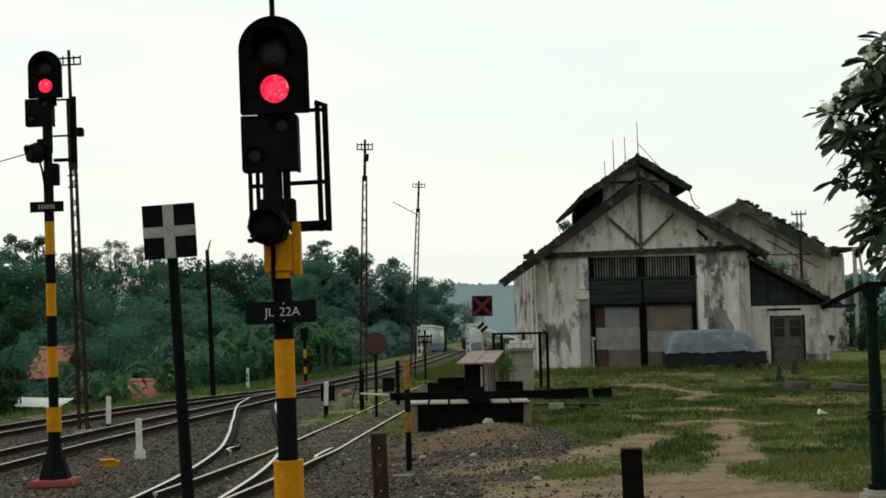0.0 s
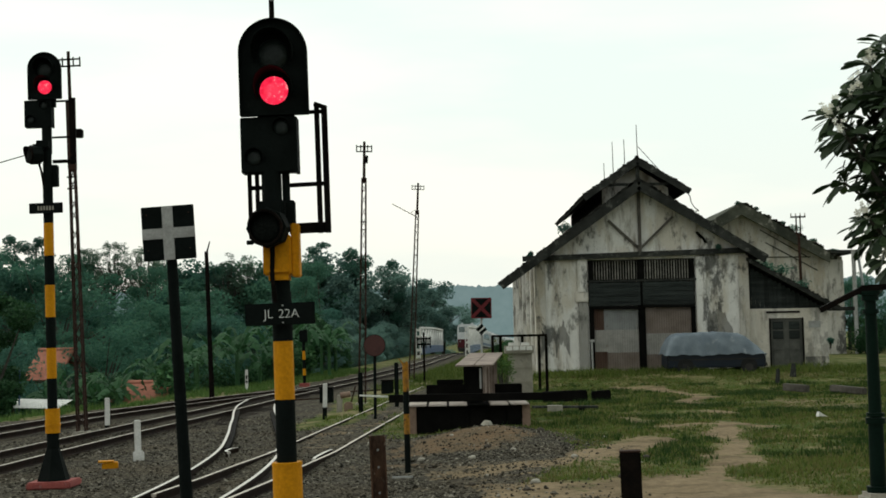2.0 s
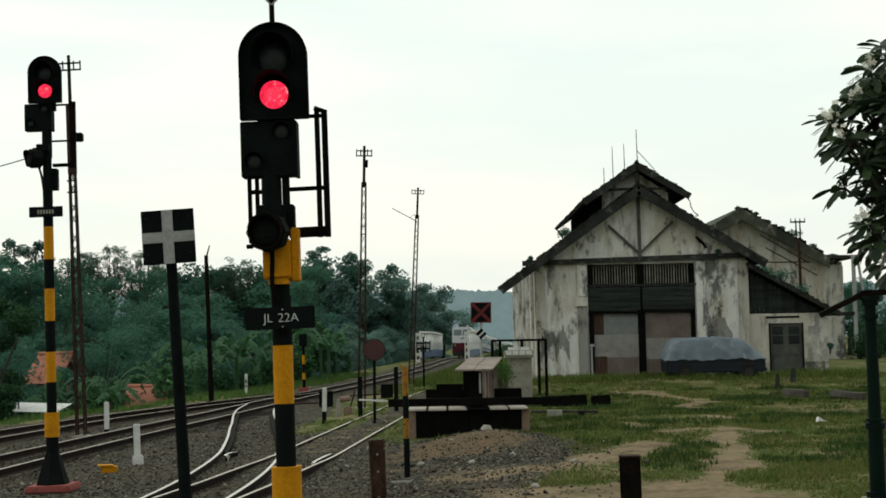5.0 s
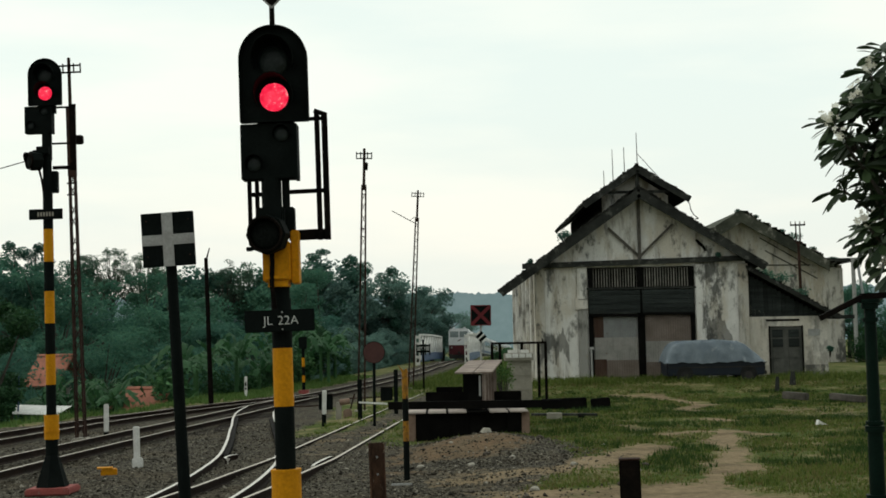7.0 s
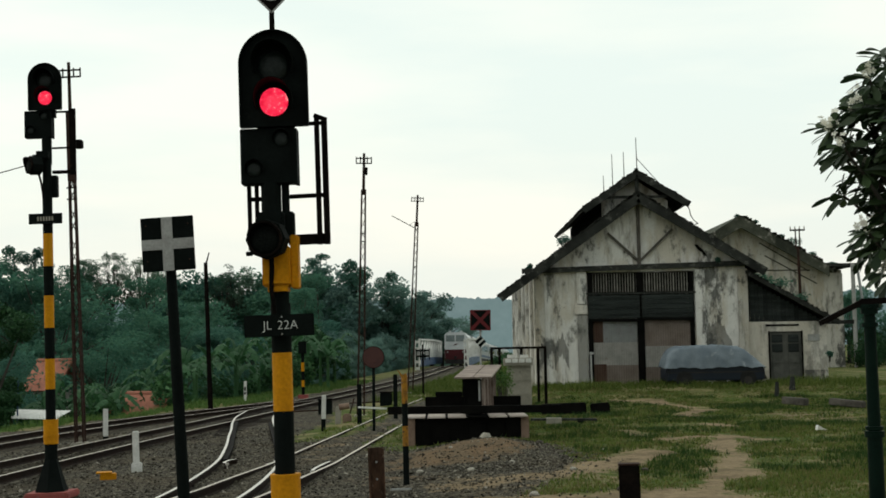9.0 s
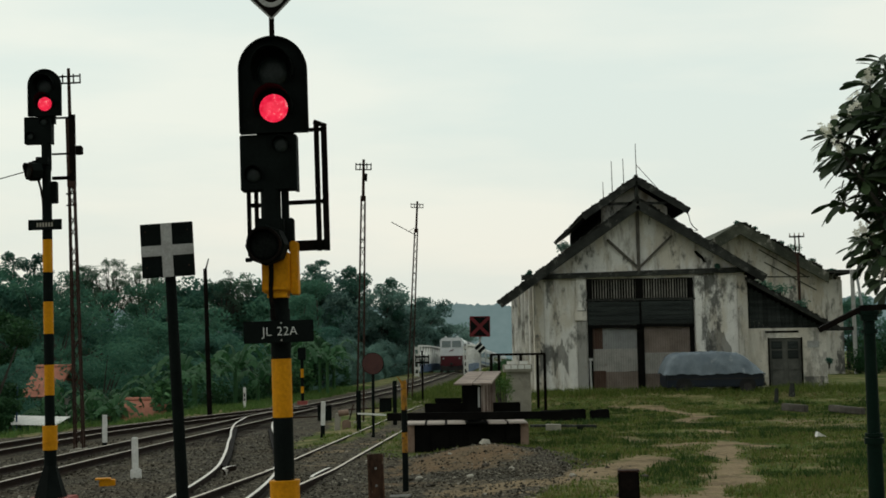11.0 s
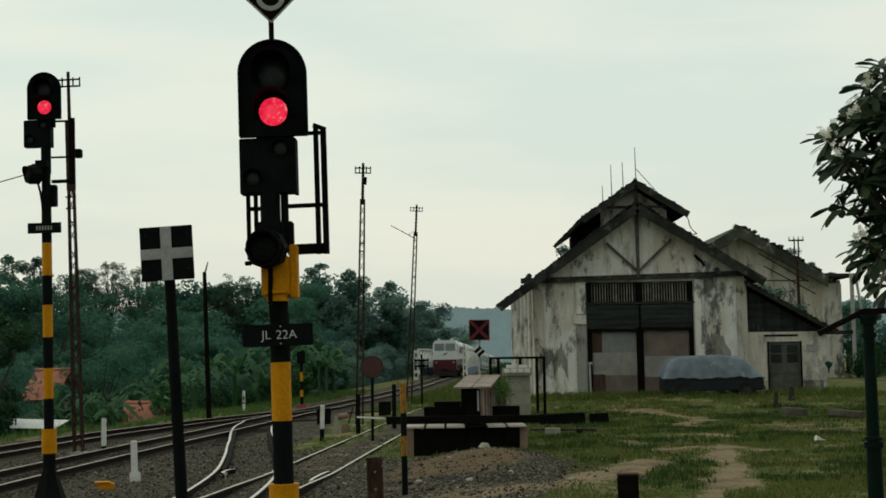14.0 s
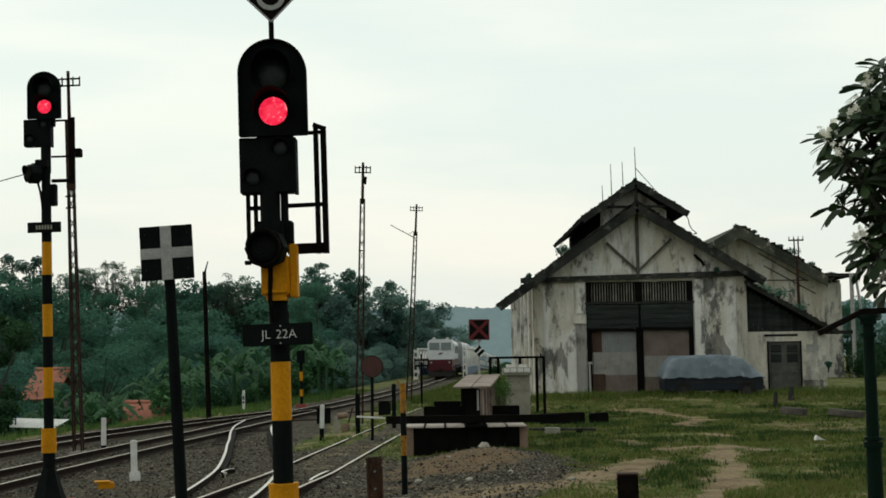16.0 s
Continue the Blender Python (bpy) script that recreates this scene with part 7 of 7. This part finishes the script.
def make_loco():
    t = thing("locomotive", pose(0, 0, 0), "white diesel locomotive with dark red front apron", "locomotive")
    cab = part("cab", rounded_body(1.20, 1.72, 3.62, 0.0, 3.4, 0.42, 6, 0.35), LOCO_WHITE, t, "white cab", 30)
    apron = part("front_apron", B(-1.20, 1.20, -0.06, 3.4, 0.62, 1.715, bevel=0.06), LOCO_RED, t, "dark red front apron")
    part("plough", prism(bmesh.new(), [(-1.1, 0.15), (1.1, 0.15), (1.21, 0.61), (-1.21, 0.61)], -0.12, 0.3), LOCO_DARK, t)
    for s in (-1, 1):
        x0, x1 = (0.07, 1.02) if s > 0 else (-1.02, -0.07)
        bm = bmesh.new()
        q = [bm.verts.new((x, 0.35 * max(0, (z - 1.75) / 1.87) - d, z)) for d in (0.035, -0.03) for x, z in ((x0, 2.62), (x1, 2.62), (x1 - 0.03 * s * (s > 0), 3.30), (x0, 3.30))]
        for f in ((0, 1, 2, 3), (7, 6, 5, 4), (0, 4, 5, 1), (1, 5, 6, 2), (2, 6, 7, 3), (3, 7, 4, 0)):
            bm.faces.new([q[i] for i in f])
        bmesh.ops.recalc_face_normals(bm, faces=bm.faces)
        part("windscreen", bm, CAB_GLASS, cab, "windscreen with pale sky reflection painted in")
        part("side_window", B(s * 1.205 - 0.012, s * 1.205 + 0.012, 0.9, 1.9, 2.55, 3.2, bevel=0.004), WINDOW, cab)
        part("headlight", tube(bmesh.new(), (s * 0.85, -0.09, 1.45), (s * 0.85, -0.05, 1.45), 0.09, seg=16), GREY_WHITE, apron)
        part("buffer_beam_step", B(s * 1.0 - 0.25, s * 1.0 + 0.25, -0.20, -0.07, 0.62, 0.70), LOCO_DARK, t)
        part("roof_horn", B(s * 0.62 - 0.13, s * 0.62 + 0.13, 0.7, 1.4, 3.60, 3.80, bevel=0.05), LOCO_WHITE, t)
        part("handrail", tube(bmesh.new(), (s * 1.15, -0.12, 0.8), (s * 1.15, -0.12, 1.8), 0.02, seg=6), GREY_WHITE, t)
        part("walkway", B(min(s * 0.95, s * 1.38), max(s * 0.95, s * 1.38), 3.41, 14.0, 1.1, 1.18), LOCO_DARK, t)
    bm = prism(bmesh.new(), [(-0.32, 2.14), (0.05, 2.22), (0.34, 2.40), (0.02, 2.34)], 0.03, 0.06)
    part("emblem", bm, LOCO_RED, cab)
    part("coupler", B(-0.14, 0.14, -0.42, -0.07, 0.72, 1.0, bevel=0.04), LOCO_DARK, t)
    part("long_hood", rounded_body(1.10, 1.2, 3.50, 3.41, 14.0, 0.4, 6), LOCO_WHITE, t, "white engine hood", 30)
    part("hood_stripe", B(-1.112, 1.112, 3.5, 13.9, 1.25, 1.75), LOCO_RED, t)
    part("underframe", B(-1.25, 1.25, 0.35, 14.0, 0.85, 1.095), LOCO_DARK, t)
    part("fuel_tank", B(-1.1, 1.1, 5.4, 8.4, 0.25, 0.845, bevel=0.1), LOCO_DARK, t)
    for i in range(5):
        part("hood_vent", B(1.102, 1.118, 4.5 + i * 1.8, 5.6 + i * 1.8, 2.3, 3.0), LOCO_DARK, t)
    sets = [make_wheelset(t, y) for y in (1.3, 2.9, 4.5, 9.6, 11.2, 12.8)]
    return t, sets


LOCO, LOCO_WHEELS = make_loco()


def make_coach():
    t = thing("passenger_coach", pose(0, 0, 0), "white passenger coach with grey roof and dark windows", "railway coach", "coaches of the train")
    part("body", rounded_body(1.34, 0.95, 3.48, 0.0, 20.0, 0.5, 6), COACH_GREY, t, "white coach body, greyed for haze", 30)
    for s in (-1, 1):
        for i in range(11):
            part("window", B(s * 1.345 - 0.012, s * 1.345 + 0.012, 1.6 + i * 1.56, 2.7 + i * 1.56, 1.95, 2.75), WINDOW, t)
        part("stripe", B(s * 1.345 - 0.008, s * 1.345 + 0.008, 0.05, 19.95, 1.1, 1.4), BLUE_PAINT, t)
    part("roof_ridge", B(-0.9, 0.9, 0.1, 19.9, 3.44, 3.54, bevel=0.04), GREY_WHITE, t)
    part("underframe", B(-1.2, 1.2, 0.1, 19.9, 0.5, 0.945), LOCO_DARK, t)
    part("end_door", B(-0.45, 0.45, -0.03, -0.002, 1.1, 3.0), WINDOW, t)
    for y in (3.0, 17.0):
        part("bogie", B(-1.1, 1.1, y - 1.4, y + 1.4, 0.25, 0.495, bevel=0.05), LOCO_DARK, t)
        for dy in (-1.0, 1.0):
            make_wheelset(t, y + dy)
    return t


coach = make_coach()
COACHES = [coach] + [copy_thing(coach, pose(0, 0, 0)) for _ in range(4)]

# ---- field clutter ----
def loose(name, m, bmf, material, label, category):
    t = thing(name, m, label, category, "loose timbers and stones in the grass")
    part("piece", bmf, material, t)
    return t


loose("old_sleeper", pose(11.4, 44.5, 0.02, 0, 3, -50), B(-0.45, 0.45, -0.12, 0.12, -0.05, 0.18, bevel=0.02), TIMBER_GREY, "old grey sleeper lying in the grass", "sleeper")
loose("old_sleeper", pose(12.5, 42.5, 0.02, 0, 4, -52), B(-0.62, 0.62, -0.12, 0.12, -0.05, 0.16, bevel=0.03), TIMBER_GREY, "brown sleeper lying tilted in the grass", "sleeper")
loose("tree_stump", pose(11.9, 49.0, 0.1), tube(bmesh.new(), (0, 0, -0.1), (0.03, 0, 0.5), 0.10, 0.06, 9), TIMBER, "short dark stump in the grass before the van", "stump")
loose("tree_stump", pose(12.7, 40.5, 0.0), tube(bmesh.new(), (0, 0, -0.1), (0.05, 0, 0.35), 0.12, 0.08, 9), TIMBER, "dark broken stump in the grass", "stump")
loose("stone_block", pose(13.1, 51.5, 0.3), tube(bmesh.new(), (0, 0, -0.1), (0.03, 0, 0.42), 0.13, 0.08, 7), TIMBER, "dark stone standing before the shed door", "stone")
loose("white_litter", pose(8.55, 31.2, -0.03, 0, 0, 20), prism(bmesh.new(), [(-0.12, 0), (0.14, 0), (0.02, 0.05), (-0.08, 0.11)], -0.04, 0.05), WHITE, "scrap of white plastic on the grass", "litter")
loose("white_stick", pose(-0.62, 19.6, -0.06, 0, 0, 10), B(-0.16, 0.14, -0.012, 0.012, 0.0, 0.025), GREY_WHITE, "white painted stick lying on the stones", "stick")
loose("concrete_stub", pose(-3.05, 39.4, -0.12, 0, 3, 8), B(-0.08, 0.08, -0.07, 0.07, -0.1, 0.48, bevel=0.02), CONCRETE, "grey concrete stub standing beside the point machine", "stub")
loose("pale_slab", pose(0.76, 15.6, -0.02, 0, 0, 6), B(-0.17, 0.17, -0.1, 0.1, -0.03, 0.03, bevel=0.01), CONCRETE, "flat pale stone slab in the ballast", "stone")
loose("pale_stone", pose(0.82, 27.4, 0.16), tube(bmesh.new(), (0, 0, -0.06), (0.02, 0, 0.10), 0.18, 0.07, 7), CONCRETE, "pale stone on top of the rubble mound", "stone")

def make_rock(m, r, seed, material, label):
    random.seed(seed)
    bm = bmesh.new()
    bmesh.ops.create_icosphere(bm, subdivisions=2, radius=r)
    for v in bm.verts:
        v.co *= 1 + 0.35 * noise.noise(v.co / r * 1.3 + Vector((seed, 0, 0)))
        v.co.z *= 0.6
    t = thing("rock", m, label, "rock", "loose rocks on the ground")
    part("stone", bm, material, t)


random.seed(33)
for k in range(26):
    x, y = random.uniform(-1.6, 3.2), random.uniform(16.2, 27.5)
    make_rock(pose(x, y, land(x, y) + 0.01, 0, 0, random.uniform(0, 360)), random.uniform(0.04, 0.08), 90 + k, CONCRETE if k % 3 == 0 else STONE, "pale loose rock on the gravel" if k % 3 == 0 else "dark loose rock on the gravel")

# telegraph pole behind the shed
t = thing("telegraph_pole", pose(21.6, 82.0, 0.2, 0, -0.6, 0), "rusty telegraph pole with an insulator crossarm", "pole")
part("shaft", tube(bmesh.new(), (0, 0, -0.3), (0, 0, 7.6), 0.12, 0.08, 10), RUST, t)
for x in (-0.12, 0.12):
    part("bracket", B(x - 0.03, x + 0.03, -0.05, 0.05, 7.5, 8.7), RUST, t)
part("crossarm", B(-0.45, 0.45, -0.05, 0.05, 8.57, 8.66), TIMBER, t)
for i in range(4):
    part("insulator", tube(bmesh.new(), (-0.42 + i * 0.28, 0, 8.66), (-0.42 + i * 0.28, 0, 8.85), 0.04, 0.025, 8), CONCRETE, t)

# wire to the tall signal
t = thing("signal_wire", pose(0, 0, 0), "thin sagging wire tied to the tall signal", "wire")
bm = bmesh.new()
pts = [Vector((-6.0 - 1.2 * i, 19.9 + 0.6 * i, 4.75 - 0.20 * i + 0.012 * i * i)) for i in range(9)]
for a, b in zip(pts, pts[1:]):
    tube(bm, a, b, 0.008, seg=5)
part("wire", bm, BLACK_IRON, t)

# weeds rooted in the old roofs
for x, y, z, r, h, sd in ((5.3, 58.6, 6.20, 0.35, 0.7, 61), (3.9, 60.0, 5.2, 0.25, 0.5, 62), (14.3, 57.8, 4.05, 0.75, 0.7, 63), (15.1, 57.9, 3.6, 0.55, 0.5, 64), (13.7, 57.8, 4.4, 0.45, 0.5, 71), (19.6, 84.7, 9.45, 0.22, 0.30, 72), (21.3, 84.8, 8.5, 0.28, 0.3, 73), (23.2, 84.9, 7.4, 0.35, 0.3, 74), (24.4, 85.0, 6.7, 0.4, 0.35, 75), (18.6, 85.0, 9.75, 0.28, 0.35, 65), (22.2, 85.5, 8.0, 0.9, 0.7, 66), (20.4, 85.4, 8.9, 0.3, 0.3, 67), (13.4, 59.0, 4.5, 0.6, 0.6, 68), (11.55, 56.9, 5.35, 0.2, 0.25, 69), (16.0, 56.6, 1.3, 0.2, 0.4, 70)):
    make_bush(pose(x, y, z), r, h, sd, LEAF_DARK if r < 0.45 else LEAF_TREE, 260, 0.09, "weeds rooted in the old masonry", "roof_weed")


# ---- grass and ballast stones ----
def stuff(name, verts, faces, material, label, category):
    me = bpy.data.meshes.new(name)
    me.from_pydata(verts, [], faces)
    me.materials.append(material)
    return tagged(new(name, me), label, category, kind="stuff")


def make_grass(name, count, place, h0, h1, material, label, seed):
    random.seed(seed)
    vs, fs = [], []
    n = 0
    while n < count:
        x, y = place()
        if ballast_amount(x, y) > 0.35 + 0.4 * random.random() or earth_amount(x, y) > 0.25 + 0.4 * random.random():
            n += 0.25
            continue
        dens = noise.noise(Vector((x * 0.45, y * 0.45, 9)))
        if dens < random.uniform(-0.75, 0.15):
            n += 0.3
            continue
        n += 1
        z = land(x, y)
        for _ in range(5):
            a = random.uniform(0, 6.28)
            h = random.uniform(h0, h1) * (0.7 + max(0, dens))
            px, py = x + random.gauss(0, 0.05), y + random.gauss(0, 0.05)
            w = random.uniform(0.005, 0.011) * (1 + y / 40)
            lx, ly = random.gauss(0, 0.4) * h, random.gauss(0, 0.4) * h
            i = len(vs)
            vs += [(px - w * math.cos(a), py - w * math.sin(a), z - 0.01), (px + w * math.cos(a), py + w * math.sin(a), z - 0.01), (px + lx, py + ly, z + h)]
            fs.append((i, i + 1, i + 2))
    return stuff(name, vs, fs, material, label, "grass")


random.seed(70)
TUFTS = [(lambda y: (random.uniform(2.2, 0.33 * y + 1), y))(random.uniform(20, 50)) for _ in range(150)]
make_grass("grass", 32000, lambda: (lambda y: (random.uniform(1.0, 0.36 * y + 3), y))(14 + 42 * random.random() ** 0.9), 0.025, 0.085, GRASS, "short green yard grass worn by feet", 71)
make_grass("dry_grass", 17000, lambda: (lambda y: (random.uniform(-0.5, 0.36 * y + 3), y))(14 + 42 * random.random()), 0.02, 0.075, GRASS_DRY, "dry yellowish grass between the green", 72)
make_grass("tall_grass", 1500, lambda: (random.uniform(3.6, 17.5), random.uniform(52.5, 56.7)), 0.12, 0.34, GRASS, "taller weeds along the shed's foot", 73)
make_grass("grass_tussocks", 4200, lambda: (lambda c: (c[0] + random.gauss(0, 0.4), c[1] + random.gauss(0, 0.25)))(random.choice(TUFTS)), 0.07, 0.17, GRASS_DEEP, "taller dark grass tussocks in the yard", 77)
make_grass("bank_grass", 6000, lambda: (lambda y: ((along(LOOP, y) if y < 45 else along(MAIN, y)) - 1.9 - random.uniform(0, 6), y))(random.uniform(26, 90)), 0.10, 0.32, GRASS_BANK, "green grass on the bank beyond the tracks", 74)
make_grass("far_grass", 5000, lambda: (lambda y: (along(MAIN, y) + 2.2 + random.uniform(0, 7), y))(random.uniform(56, 128)), 0.10, 0.38, GRASS, "rough grass and weeds beside the main line", 76)
make_grass("track_weeds", 1500, lambda: (lambda y: (along(SIDING, y) + random.uniform(-1.2, 2.6), y))(random.uniform(27, 60)), 0.04, 0.13, GRASS, "low green weeds along the siding", 75)


def make_stones():
    random.seed(81)
    vs, fs = [], []
    n = 0
    while n < 34000:
        y = 13 + 24 * random.random() ** 1.6
        x = random.uniform(-9.5, 3.2) if random.random() < 0.7 else random.gauss(0.7, 1.1)
        n += 1
        near_gravel = -2.0 < x < 2.4 and y < 24 and random.random() < 0.22
        if not near_gravel and ballast_amount(x, y) < 0.45 * random.random() + 0.2 or (earth_amount(x, y) > 0.3 and random.random() < 0.6) or random.random() < 0.9 * clay_amount(x, y):
            continue
        r = random.uniform(0.010, 0.026) if random.random() < 0.975 else random.uniform(0.028, 0.05)
        z = land(x, y) + r * 0.25
        i = len(vs)
        a0 = random.uniform(0, 6.28)
        for k in range(4):
            a = a0 + k * 1.5708 + random.uniform(-0.4, 0.4)
            vs.append((x + r * random.uniform(0.7, 1.3) * math.cos(a), y + r * random.uniform(0.7, 1.3) * math.sin(a), z + r * random.uniform(-0.3, 0.3)))
        vs += [(x + r * random.uniform(-0.4, 0.4), y + r * random.uniform(-0.4, 0.4), z + r * random.uniform(0.6, 0.95)), (x, y, z - r * 0.8)]
        for k in range(4):
            fs += [(i + k, i + (k + 1) % 4, i + 4), (i + (k + 1) % 4, i + k, i + 5)]
    stuff("ballast_stones", vs, fs, GRAVEL, "loose grey ballast stones between the tracks", "ballast")


make_stones()


# ---- what moves ----
def track_pose(y):
    sl = along(MAIN, y + 2) - along(MAIN, y - 2)
    grade = math.degrees(math.atan2(rise(y + 2) - rise(y - 2), 4))
    return pose(along(MAIN, y), y, rise(y), 0, 0, -math.degrees(math.atan2(sl, 4))) @ pose(0, 0, 0, grade)


def motions():
    front = 180.0
    speed = 3.25
    times = (0, 2, 4, 6, 8, 10, 12, 14, 16)
    walk(LOCO, [(t, track_pose(front - speed * t)) for t in times])
    for i, c in enumerate(COACHES):
        walk(c, [(t, track_pose(front + 14.6 + 20.6 * i - speed * t)) for t in times])
    for w in LOCO_WHEELS:
        y = w.location.y
        walk(w, [(0.2 * k, pose(0, y, 0.46, -math.degrees(speed * 0.2 * k / 0.46))) for k in range(81)])


motions()
